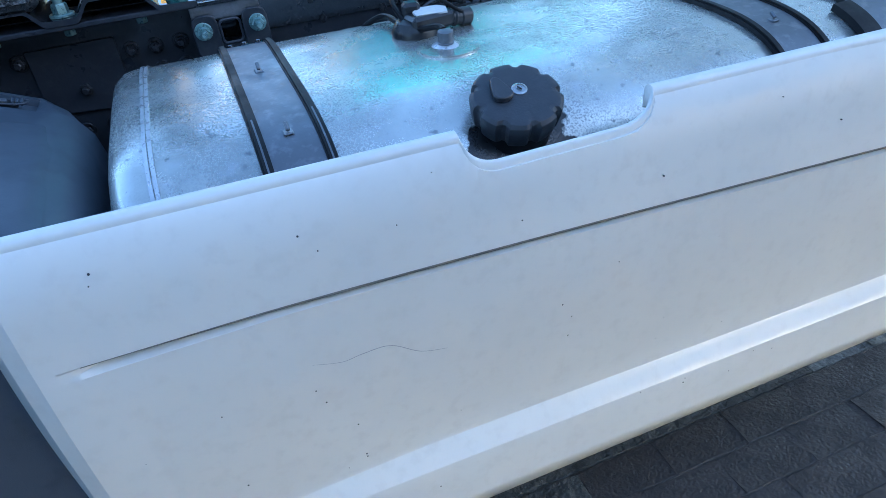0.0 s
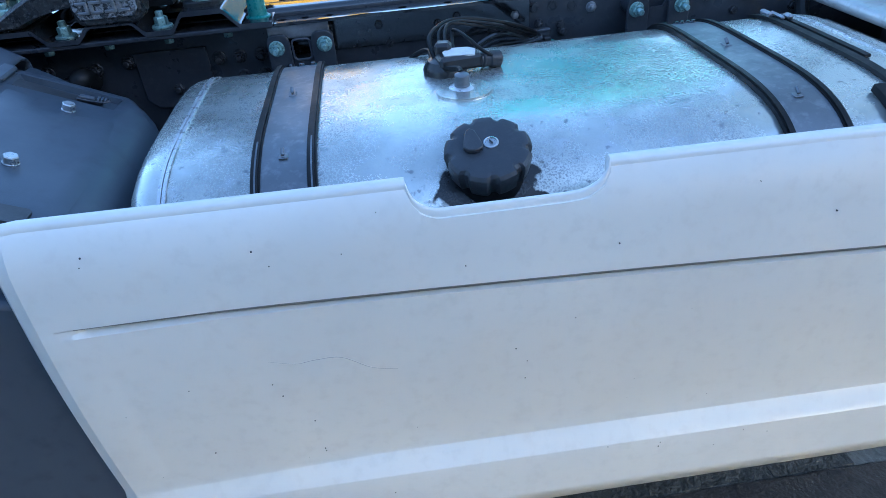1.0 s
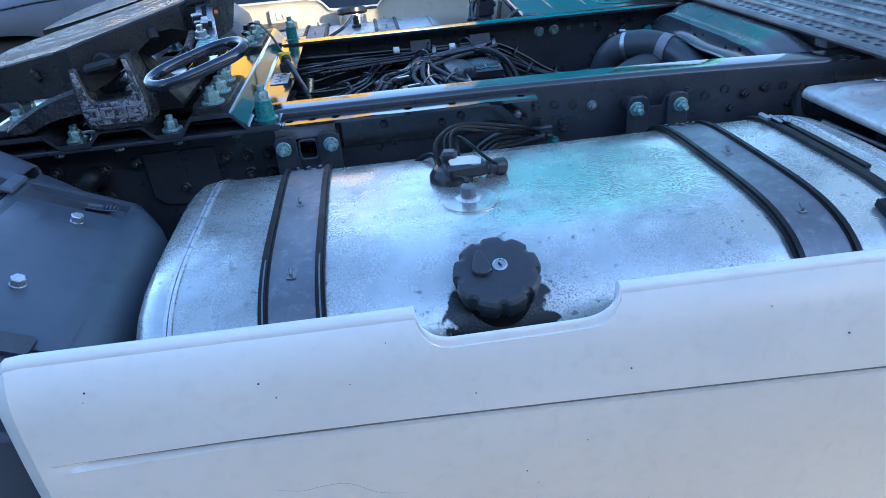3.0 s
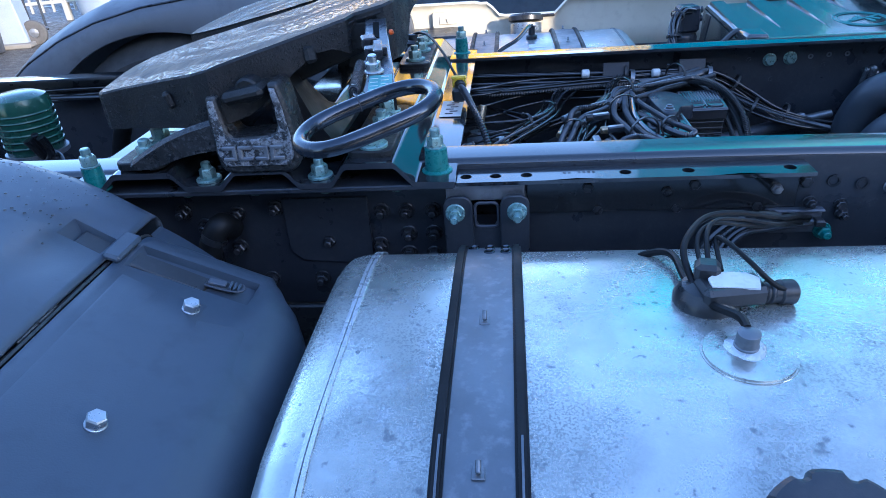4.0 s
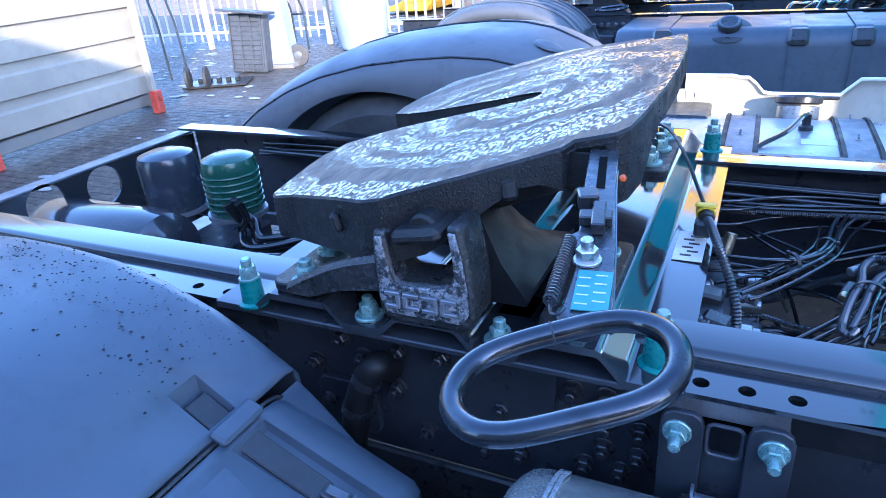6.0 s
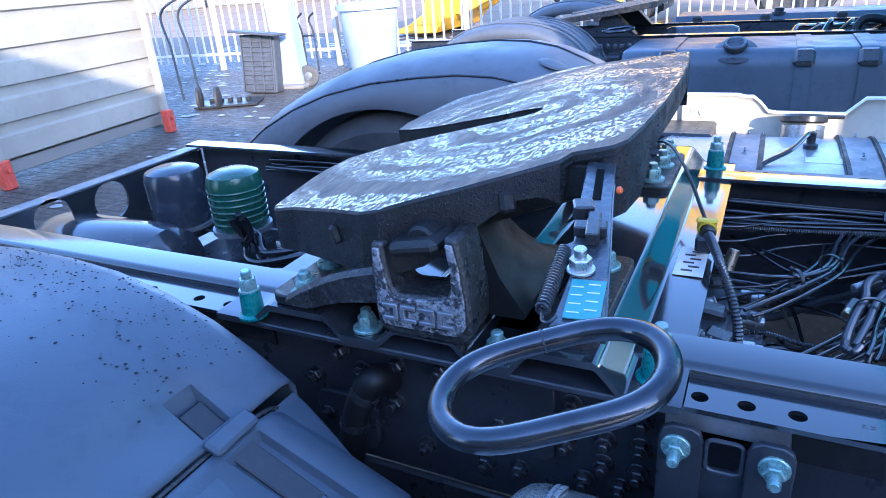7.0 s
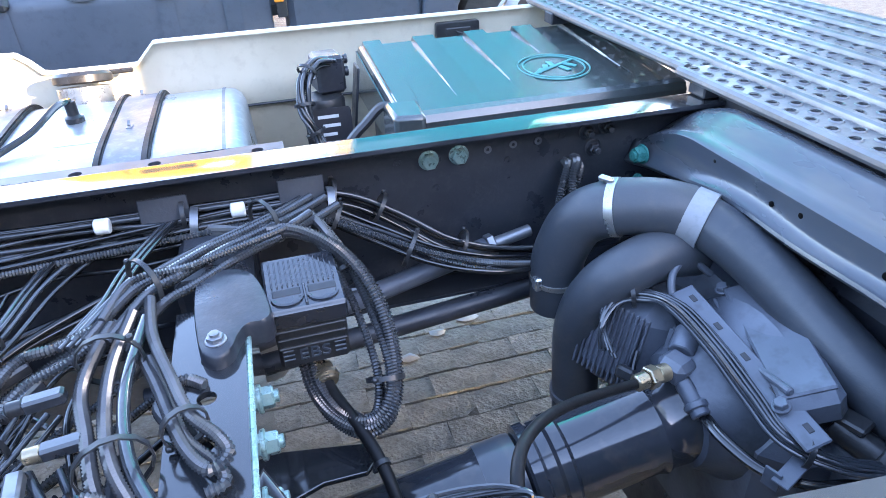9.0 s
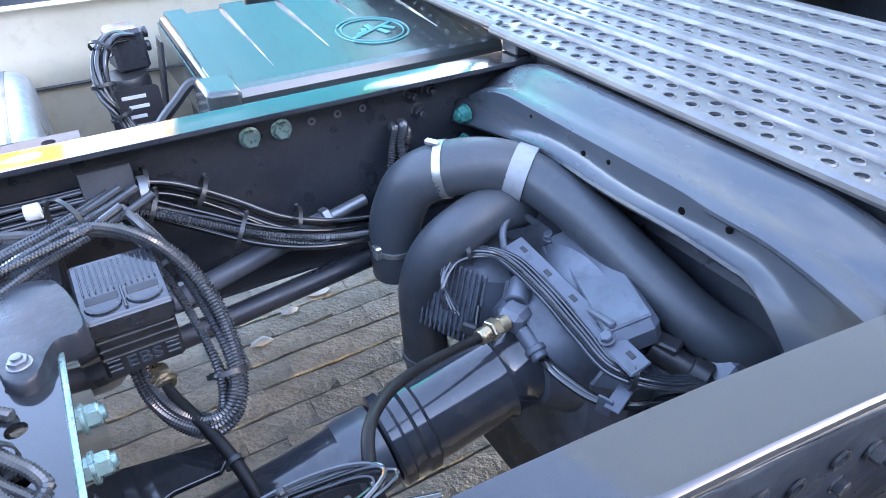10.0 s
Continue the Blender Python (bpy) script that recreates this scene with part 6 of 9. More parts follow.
def bundle(label, pts, n, spread, r, seed, corr=0.5, ties=(), mats=None, wander=0.6):
    """Cables and ribbed conduits that run together."""
    rr = random.Random(seed)
    path = spline(pts, 10)
    t = thing("cable_bundle", pts[0], label, "cables", "cable bundles")
    m = len(path)
    for k in range(n):
        a0, rad = rr.uniform(0, 6.28), spread * math.sqrt(rr.uniform(0.05, 1))
        ph, fr = rr.uniform(0, 6.28), rr.uniform(0.4, 1.2)
        out = []
        for i, p in enumerate(path):
            s = i / (m - 1)
            tan = (path[min(i + 1, m - 1)] - path[max(i - 1, 0)]).normalized()
            u = tan.cross(Vector((0, 0, 1)))
            u = u.normalized() if u.length > 0.05 else Vector((1, 0, 0))
            v = tan.cross(u)
            an = a0 + 0.8 * math.sin(ph + fr * 6.28 * s) * wander
            q = rad * (1 + 0.45 * wander * math.sin(ph * 2 + fr * 5 * s))
            out.append(p + u * math.cos(an) * q + v * math.sin(an) * q)
        ribbed = rr.random() < corr
        size = r * rr.uniform(0.75, 1.25) * (1.12 if ribbed else 0.85)
        material = rr.choice(mats) if mats else (M_CONDUIT if ribbed else (M_CABLE if rr.random() < 0.75 else M_CABLE2))
        part("conduit" if ribbed else "cable", G().sweep(out, size, 8, pitch=0.0046 if ribbed else 0, depth=0.28), material, t, sharp=22 if ribbed else 60)
    for s in ties:
        i = max(1, min(m - 2, int(s * (m - 1))))
        tie(t, path[i], path[i + 1] - path[i - 1], spread + r * 1.3)
    return t


bundle("black cables clipped along the inside of the far chassis rail", [(-0.9, 1.70, 0.985), (-0.3, 1.70, 0.985), (0.1, 1.695, 0.98), (0.4, 1.70, 0.975), (0.52, 1.70, 0.975), (0.60, 1.70, 0.955), (0.68, 1.685, 0.91), (0.76, 1.66, 0.86), (0.86, 1.65, 0.825), (0.98, 1.66, 0.80)], 6, 0.022, 0.0048, 21, 0.0, (0.3, 0.5, 0.62, 0.8))
bundle("loose black cables under the far rail", [(-0.6, 1.66, 0.95), (-0.1, 1.65, 0.945), (0.2, 1.66, 0.96), (0.42, 1.68, 0.965), (0.52, 1.68, 0.955), (0.62, 1.66, 0.905), (0.72, 1.62, 0.86), (0.82, 1.60, 0.83), (0.92, 1.62, 0.80)], 5, 0.026, 0.0048, 22, 0.2, (0.55, 0.7))
def strand(t, xy, z, r, ribbed=False, material=None):
    """One cable through plan points; z: one height, or one at each end with its own middle."""
    n = len(xy)
    zs = [z] * n if isinstance(z, float) else [z[0] + (z[1] - z[0]) * k / (n - 1) for k in range(n)]
    part("conduit" if ribbed else "cable", G().sweep(spline([(x, y, q) for (x, y), q in zip(xy, zs)], 10), r * (0.82 if ribbed else 0.68), 9, pitch=0.0046 if ribbed else 0, depth=0.28), material or (M_CONDUIT if ribbed else M_CABLE), t, sharp=22 if ribbed else 60)


def beside(xy, dx, dy, s=0.0):
    return [(x + dx + s * math.sin(k * 1.7), y + dy + s * math.cos(k * 2.3)) for k, (x, y) in enumerate(xy)]


t = thing("cable_bundle", (0.0, 1.69, 0.97), "glossy cables draped along the far rail in low arcs", "cables", "cable bundles")
ARC = [(-0.25, 1.60), (-0.096, 1.621), (-0.001, 1.67), (0.11, 1.695), (0.216, 1.69), (0.306, 1.676), (0.373, 1.681), (0.485, 1.685)]
strand(t, ARC, 0.975, 0.0062, False, M_CABLE2)
strand(t, beside(ARC, 0.0, -0.018, 0.004), 0.962, 0.005)
strand(t, beside(ARC, -0.03, 0.012, 0.006), 0.95, 0.0045, False, M_CABLE2)
strand(t, beside(ARC, 0.0, -0.035, 0.006), (0.93, 0.96), 0.005)
strand(t, beside(ARC, 0.02, -0.05, 0.008), (0.90, 0.955), 0.0055)

t = thing("cable_bundle", (0.05, 1.42, 0.94), "tied smooth cables sweeping from the rear valve to the rail", "cables", "cable bundles")
SW = [(-0.14, 1.397), (-0.021, 1.396), (0.05, 1.418), (0.092, 1.477), (0.113, 1.585), (0.141, 1.665), (0.19, 1.70)]
SW2 = [(-0.05, 1.27), (-0.019, 1.299), (0.043, 1.374), (0.101, 1.463), (0.139, 1.595), (0.2, 1.681), (0.273, 1.702)]
strand(t, SW, (0.94, 0.96), 0.0062, False, M_CABLE2)
strand(t, beside(SW, 0.012, -0.006, 0.002), (0.945, 0.965), 0.0055)
strand(t, SW2, (0.93, 0.965), 0.0062, False, M_CABLE2)
strand(t, beside(SW2, 0.014, -0.012, 0.003), (0.925, 0.96), 0.0055)
strand(t, beside(SW2, -0.03, 0.03, 0.006), (0.905, 0.95), 0.005)
strand(t, [(-0.126, 1.364), (-0.048, 1.372), (0.019, 1.403), (0.073, 1.489), (0.089, 1.582)], (0.92, 0.95), 0.0045)
strand(t, [(-0.094, 1.647), (-0.031, 1.558), (0.023, 1.487), (0.08, 1.44)], 0.92, 0.005)
strand(t, [(-0.086, 1.645), (0.049, 1.53), (0.10, 1.47)], 0.915, 0.0045)
tie(t, (0.095, 1.468, 0.953), (0.5, 1, 0.05), 0.020)
tie(t, (0.035, 1.395, 0.945), (0.8, 0.5, 0.05), 0.020)

t = thing("cable_bundle", (0.14, 1.25, 0.96), "ribbed conduits tied in a bow above the rear wiring", "cables", "cable bundles")
BOW = [(0.10, 1.165), (0.107, 1.20), (0.12, 1.25), (0.136, 1.30), (0.142, 1.348), (0.161, 1.383), (0.196, 1.386), (0.241, 1.404)]
strand(t, BOW, (0.955, 0.985), 0.0095, True)
strand(t, [(0.112, 1.155), (0.134, 1.225), (0.152, 1.291), (0.175, 1.335), (0.22, 1.36), (0.265, 1.41)], (0.955, 0.985), 0.0085, True)
strand(t, beside(BOW, 0.03, -0.012, 0.003), (0.94, 0.975), 0.006, False, M_CABLE2)
strand(t, beside(BOW, 0.042, -0.02, 0.003), (0.938, 0.97), 0.005)
strand(t, [(0.10, 1.165), (0.098, 1.145), (0.108, 1.135), (0.118, 1.155)], 0.955, 0.0085, True)
tie(t, (0.145, 1.262, 0.962), (0.3, 1, 0.1), 0.028)

t = thing("cable_bundle", (0.27, 1.25, 0.985), "thick ribbed conduits hanging in parallel over the frame opening", "cables", "cable bundles")
C1 = [(0.262, 1.40), (0.248, 1.354), (0.242, 1.292), (0.257, 1.224), (0.271, 1.164), (0.29, 1.115)]
C2 = [(0.283, 1.415), (0.27, 1.318), (0.273, 1.24), (0.287, 1.177), (0.314, 1.12), (0.341, 1.078)]
C3 = [(0.299, 1.40), (0.288, 1.285), (0.299, 1.192), (0.325, 1.126), (0.35, 1.09)]
strand(t, C1, (0.99, 0.97), 0.0098, True)
strand(t, C2, (0.992, 0.972), 0.0095, True)
strand(t, C3, (0.99, 0.972), 0.0102, False, M_CABLE2)
strand(t, beside(C2, 0.016, 0.004, 0.002), (0.985, 0.966), 0.0078, True)
strand(t, beside(C1, -0.02, 0.0, 0.004), (0.965, 0.94), 0.0055)
tie(t, (0.268, 1.33, 0.99), (0, 1, 0.05), 0.034)
tie(t, (0.29, 1.175, 0.982), (0.3, -1, 0), 0.034)
FR = [(0.196, 1.118), (0.21, 1.105), (0.228, 1.108), (0.24, 1.127), (0.27, 1.142), (0.295, 1.124), (0.323, 1.09), (0.354, 1.063), (0.385, 1.045)]
strand(t, FR, 0.985, 0.0085, True)
strand(t, [(0.272, 1.05), (0.277, 1.08), (0.292, 1.118), (0.285, 1.163), (0.29, 1.20)], 0.965, 0.0095, True)

t = thing("cable_bundle", (0.34, 1.28, 0.99), "pair of ribbed conduits looped back over the cross member", "cables", "cable bundles")
LOOP = [(0.302, 1.435), (0.311, 1.357), (0.335, 1.279), (0.356, 1.219), (0.384, 1.18), (0.393, 1.156), (0.374, 1.146), (0.348, 1.19), (0.319, 1.281), (0.296, 1.345)]
strand(t, LOOP, (0.995, 0.975), 0.0088, True)
strand(t, beside(LOOP[1:7], -0.006, -0.018, 0.001), (0.975, 0.97), 0.0085, True)
strand(t, [(0.33, 1.235), (0.318, 1.262), (0.328, 1.29), (0.345, 1.30), (0.365, 1.285)], 0.965, 0.009, True)
tie(t, (0.352, 1.205, 0.985), (0.4, -1, 0), 0.022)
for dx in (0.0, 0.022):
    strand(t, [(0.318 + dx, 1.30), (0.345 + dx, 1.25), (0.386 + dx, 1.19), (0.418 + dx, 1.13), (0.436 + dx, 1.08)], (0.945, 0.885), 0.0105, False, M_CABLE2)

t = thing("cable_bundle", (0.33, 1.50, 0.99), "main tied conduit trunk climbing to the far rail clip", "cables", "cable bundles")
TR = [(0.184, 1.33), (0.236, 1.371), (0.270, 1.465), (0.313, 1.498), (0.372, 1.546), (0.428, 1.591), (0.48, 1.624), (0.53, 1.665)]
for k, (dx, dy, q, rb, m) in enumerate(((0.0, 0.0, 0.99, True, None), (0.022, -0.006, 0.988, True, None), (-0.018, 0.012, 0.985, False, M_CABLE2), (0.04, -0.02, 0.978, True, None), (-0.034, 0.022, 0.975, False, None), (0.01, 0.006, 0.972, False, M_CABLE2))):
    strand(t, beside(TR[1:], dx, dy, 0.003), q, 0.0088 if rb else 0.006, rb, m)
TR2 = [(0.25, 1.404), (0.275, 1.485), (0.339, 1.496), (0.384, 1.516), (0.474, 1.56), (0.52, 1.60)]
strand(t, TR2, 0.995, 0.0078, True)
for dx, m in ((0.0, M_CABLE2), (0.009, M_CABLE), (-0.009, M_CABLE2)):
    strand(t, [(0.215 + dx, 1.375), (0.245 + dx, 1.45), (0.262 + dx, 1.53), (0.285 + dx, 1.60), (0.31 + dx, 1.66)], 0.985, 0.0045, False, m)
tie(t, (0.29, 1.482, 0.99), (1, 0.8, 0), 0.034)
tie(t, (0.45, 1.603, 0.99), (1, 0.7, 0), 0.034)

t = thing("cable_bundle", (0.05, 1.16, 0.93), "long black cables running low towards the rear axle", "cables", "cable bundles")
LOW = [(-0.12, 1.05), (-0.023, 1.113), (0.026, 1.142), (0.068, 1.179), (0.106, 1.228), (0.138, 1.274), (0.17, 1.33)]
for k, (dx, dy, r, m) in enumerate(((0.0, 0.0, 0.0062, None), (0.016, -0.012, 0.0062, None), (0.03, -0.028, 0.0055, M_CABLE2), (0.045, -0.036, 0.005, None))):
    strand(t, beside(LOW, dx, dy, 0.002), (0.90 + 0.006 * k, 0.955), r, False, m)
THIN = [(0.154, 1.07), (0.137, 1.154), (0.143, 1.198), (0.163, 1.227), (0.19, 1.235)]
strand(t, THIN, (0.90, 0.94), 0.0062, True)
strand(t, beside(THIN, 0.03, -0.03), (0.88, 0.93), 0.0058, True)
strand(t, beside(THIN, 0.044, -0.036), (0.89, 0.935), 0.0058, True)
for xy, r in (([(0.184, 1.245), (0.212, 1.192), (0.248, 1.135), (0.275, 1.09)], 0.009), ([(0.197, 1.19), (0.212, 1.15), (0.232, 1.112), (0.25, 1.08)], 0.009), ([(0.215, 1.24), (0.238, 1.19), (0.268, 1.14), (0.29, 1.10)], 0.007)):
    strand(t, xy, (0.93, 0.90), r, False, M_CABLE2)
for dx, dy, q in ((0.0, 0.0, 0.86), (0.02, 0.03, 0.85), (-0.02, 0.06, 0.86), (0.04, -0.03, 0.84)):
    strand(t, [(-0.10 + dx, 1.20 + dy), (0.0 + dx, 1.26 + dy), (0.1 + dx, 1.24 + dy), (0.2 + dx, 1.33 + dy), (0.29 + dx, 1.42 + dy)], q, 0.007, q > 0.855)
cap_t = thing("cable_guide", (0.35, 1.0, 0.97), "dark plastic cable guide with a steel band at the near rail", "cable guide")
part("cover", G().prism([(0.300, 0.960), (0.312, 1.012), (0.325, 1.028), (0.362, 1.034), (0.395, 1.026), (0.402, 0.960)], (0, 0, 0.972), (1, 0, 0), (0, 1, 0), (0, 0, 0.026)), M_PLASTIC, cap_t, bevel=0.006)
part("band", G().box((0.385, 1.0, 0.988), (0.014, 0.05, 0.034), 0.003), M_STRAP, cap_t)
for x, y in ((0.262, 1.012), (0.43, 0.99)):
    solo("push_fitting", G().cyl((x - 0.012, y, 0.985), (x + 0.014, y + 0.006, 0.987), 0.009, 14), M_BLUEFIT, "bright blue push-in air fitting", "fitting", "push fittings")
bundle("conduits looped down beside the brake valve", [(0.44, 1.715, 0.95), (0.50, 1.66, 0.965), (0.528, 1.58, 0.965), (0.555, 1.50, 0.935), (0.573, 1.42, 0.885), (0.578, 1.375, 0.835), (0.565, 1.350, 0.80), (0.538, 1.352, 0.782), (0.508, 1.385, 0.785), (0.49, 1.425, 0.80), (0.485, 1.46, 0.83)], 6, 0.018, 0.0060, 29, 1.0, (0.3, 0.5), None, 0.2)
bundle("single conduits branching over the brake valve", [(0.33, 1.68, 0.955), (0.42, 1.60, 0.975), (0.49, 1.55, 0.99), (0.545, 1.49, 0.975), (0.578, 1.43, 0.93), (0.586, 1.385, 0.86), (0.572, 1.352, 0.805), (0.54, 1.350, 0.785), (0.508, 1.385, 0.788), (0.487, 1.45, 0.82)], 2, 0.010, 0.008, 30, 1.0)
bundle("cables along the near rail", [(0.0, 0.985, 0.97), (0.3, 0.99, 0.975), (0.45, 1.0, 0.97), (0.58, 1.005, 0.965), (0.68, 0.985, 0.95)], 4, 0.012, 0.005, 33, 0.35, (0.5, 0.8))
t = thing("cable_bundle", (0.565, 1.03, 0.972), "thin cables coiled flat and tied beside the near rail", "cables", "cable bundles")
for k in range(6):
    ra, rb, dz = 0.066 + 0.006 * ((k * 5) % 4), 0.016 + 0.004 * ((k * 3) % 4), 0.003 * (k % 3)
    ring_pts = [(0.568 + 0.006 * (k % 2) + ra * math.cos(2 * math.pi * q / 16) + 0.01 * math.sin(4 * math.pi * q / 16), 1.03 + rb * math.sin(2 * math.pi * q / 16) - 0.05 * ra * math.cos(2 * math.pi * q / 16), 0.968 + dz + 0.004 * math.sin(2 * math.pi * q / 8 + k)) for q in range(16)]
    part("cable", G().sweep(spline(ring_pts, 5, True), 0.0026, 7, True), M_CABLE2 if k % 2 else M_CABLE, t)
tie(t, (0.56, 1.03, 0.972), (1, -0.1, 0), 0.020)
bundle("black cables running down to the axle through the frame opening", [(-0.08, 1.45, 0.86), (0.0, 1.5, 0.84), (0.1, 1.58, 0.85), (0.25, 1.64, 0.87)], 7, 0.03, 0.007, 35, 0.2)
bundle("cables plugged through the far rail web", [(1.03, 1.76, 0.945), (1.02, 1.715, 0.95), (1.0, 1.69, 0.92), (0.985, 1.67, 0.86), (0.975, 1.66, 0.79)], 3, 0.014, 0.008, 36, 0.8)

# clips and junction blocks in the harness
for k, (x, y, z, a, m, hm) in enumerate(((0.208, 1.29, 0.985, 4, M_DKPLASTIC, M_CABLE2), (0.235, 1.226, 0.975, 3, M_BRASS, M_CABLE2), (0.12, 1.30, 0.95, 70, M_BRASS, M_DKPLASTIC), (0.19, 1.20, 0.955, 95, M_DKPLASTIC, M_GALV), (0.175, 1.33, 0.965, 60, M_DKPLASTIC, M_CABLE2), (0.22, 1.16, 0.94, 100, M_DKPLASTIC, M_DKPLASTIC), (0.15, 1.37, 0.965, 40, M_GALV, M_DKPLASTIC), (0.245, 1.15, 0.95, 80, M_DKPLASTIC, M_GALV))):
    t = thing("cable_connector", (x, y, z), "small plug connector in the wiring", "connector", "cable connectors")
    part("housing", G().box((x, y, z), (0.042, 0.017, 0.016), 0.003, (0, -4, a)), hm, t)
    d = Vector((math.cos(radians(a)), math.sin(radians(a)), 0.05))
    part("collar", G().cyl(Vector((x, y, z)) - d * 0.018, Vector((x, y, z)) - d * 0.036, 0.0085, 14), m, t)
for x in (0.30, 0.515):
    t = thing("cable_clip", (x, 1.70, 1.0), "black metal clip holding cables to the rail", "clip", "cable clips")
    part("tab", G().box((x, 1.685, 0.985), (0.075, 0.004, 0.06), 0.0015, (-18, 0, 0)), M_BLACK, t)
    part("band", G().ring((x + 0.035, 1.675, 0.968), (x + 0.047, 1.675, 0.966), 0.026, 0.029, 18), M_STRAP, t)
for x, z in ((0.20, 0.99), (0.40, 0.983)):
    solo("cable_marker", G().cyl((x, 1.672, z), (x + 0.022, 1.672, z), 0.0125, 12), M_LABEL, "white cable marker sleeve", "marker", "cable markers")

# air fittings behind the cross plate
fit_t = thing("air_valve", (-0.06, 1.25, 0.85), "dark solenoid valve block with push-in air fittings", "valve")
part("block", G().box((-0.10, 1.28, 0.84), (0.07, 0.30, 0.13), 0.012), M_BLACK, fit_t)
for k in range(6):
    y = 1.15 + 0.05 * k
    z = 0.875 + 0.018 * (k % 2)
    part("fitting", G().cyl((-0.06, y, z), (-0.025, y, z), 0.013, 14).cyl((-0.03, y, z), (-0.012, y, z), 0.009, 12), M_ZINC if k % 2 else M_BLACK, fit_t)
part("plug", G().lathe((-0.168, 1.193, 0.885), (0, 0, 1), [(0, 0.015), (0.014, 0.015), (0.016, 0.010)], 16), mat("red_cap", (0.5, 0.03, 0.02), 0.4), fit_t, "red cap")
part("fitting", G().cyl((-0.09, 1.40, 0.94), (-0.08, 1.42, 0.985), 0.012, 12), M_BRASS, fit_t)
part("bracket", G().box((-0.16, 1.3, 0.78), (0.02, 0.6, 0.26), 0.004), M_BLACK, fit_t)
rf = random.Random(77)
for k in range(14):
    x, y, z = rf.uniform(-0.13, -0.02), rf.uniform(1.10, 1.47), rf.uniform(0.82, 0.93)
    d = Vector((1, rf.uniform(-0.5, 0.5), rf.uniform(-0.25, 0.35))).normalized()
    p = Vector((x, y, z))
    m = rf.choice((M_GALV, M_BLACK, M_DKPLASTIC, M_BRASS, M_DKPLASTIC, M_TEAL, M_BLACK))
    fit_k = part("fitting", G().cyl(p - d * 0.014, p, 0.0115, 6, 0.001).cyl(p, p + d * 0.016, 0.0085, 14).cyl(p + d * 0.016, p + d * 0.021, 0.0098, 14), m, fit_t)
    if k % 2:
        e = p + d * rf.uniform(0.07, 0.15) + Vector((0.03, rf.uniform(-0.08, 0.08), rf.uniform(-0.12, 0.0)))
        part("air_line", G().sweep(spline([p + d * 0.018, p + d * 0.05, e, e + Vector((0.05, rf.uniform(-0.06, 0.06), -0.10))], 6), 0.0038, 7), M_CABLE, fit_k)
for k in range(5):
    part("valve_body", G().box((-0.105 + 0.018 * (k % 2), 1.13 + 0.075 * k, 0.875 + 0.012 * (k % 3)), (0.05, 0.045, 0.05), 0.006, (0, 8, 12 * (k - 2))), M_DKPLASTIC, fit_t)

# cross member with its saddle
xm = thing("cross_member", (0.37, 1.3, 0.75), "glossy black chassis cross member with drilled flange", "cross member")
g = G()
g.holed(0.95, 1.44, 0.325, 0.415, [(1.02, 0.366, 0.011), (1.11, 0.366, 0.011), (1.20, 0.366, 0.011), (1.268, 0.366, 0.011), (1.333, 0.369, 0.011), (1.41, 0.366, 0.008)], (0, 0, 0.952), (0, 1, 0), (1, 0, 0), (0, 0, 0.008), 14)
part("top_flange", g, M_RAIL, xm)
part("web", G().box((0.411, 1.2, 0.85), (0.008, 0.5, 0.20), 0.002), M_RAIL, xm)
part("edge", G().box((0.413, 1.2, 0.959), (0.007, 0.49, 0.006), 0.002), M_PALE, xm, "bare shiny edge")
for y, z in ((1.31, 0.905), (1.245, 0.895), (1.16, 0.90), (1.08, 0.905)):
    part("bolt", hexbolt((0.415, y, z), (1, 0, 0), 0.024, 0.014, 0.018, 0.006), M_PALE, xm, "pale green bolt")
# saddle: a pressed plate with a bolt lobe, its edge turned down
edge = [tuple(p)[:2] for p in spline([(0.357, 1.346, 0), (0.350, 1.42, 0), (0.352, 1.485, 0), (0.373, 1.506, 0), (0.415, 1.496, 0), (0.435, 1.455, 0), (0.446, 1.385, 0), (0.436, 1.366, 0), (0.416, 1.364, 0), (0.404, 1.345, 0), (0.396, 1.322, 0), (0.380, 1.311, 0), (0.364, 1.322, 0)], 4, True)]
mid = Vector((0.395, 1.41))
rows = []
for s_, z in ((0.30, 0.980), (0.75, 0.980), (0.95, 0.9785), (0.985, 0.975), (1.0, 0.966), (1.005, 0.945)):
    rows.append([(mid.x + (x - mid.x) * s_, mid.y + (y - mid.y) * s_, z) for x, y in edge])
saddle_g = G().grid(rows, True)
saddle_g.add(rows[0], [tuple(range(len(edge)))])
saddle = part("saddle", saddle_g, M_BLACK, xm, "glossy black pressed saddle plate", sharp=50)
part("bolt", hexbolt((0.379, 1.342, 0.979), (0, 0, 1), 0.018, 0.006, 0.013, 0.004), M_GALV, saddle)
part("bolt", hexbolt((0.36, 1.56, 0.955), (0, 0, 1), 0.020, 0.010, 0.016, 0.008), M_GALV, xm)
part("lower_tube", G().box((0.37, 1.62, 0.90), (0.11, 0.22, 0.12), 0.01), M_BLACK, xm)
part("lower_flange", G().prism([(0.36, 1.24), (0.37, 1.36), (0.42, 1.372), (0.48, 1.362), (0.535, 1.352), (0.552, 1.325), (0.53, 1.30), (0.47, 1.30), (0.43, 1.285), (0.41, 1.24)], (0, 0, 0.735), (1, 0, 0), (0, 1, 0), (0, 0, 0.009)), M_RAIL, xm, "curved glossy black arm", bevel=0.002)

# brake control valve
ebs = thing("brake_valve", (0.49, 1.49, 0.80), "black plastic electronic brake valve with ribbed body", "valve")
rot = Euler((radians(8), 0, radians(1))).to_matrix()
VC = Vector((0.489, 1.472, 0.902))


def on_valve(x, y, z):
    return VC + rot @ Vector((x, y, z))


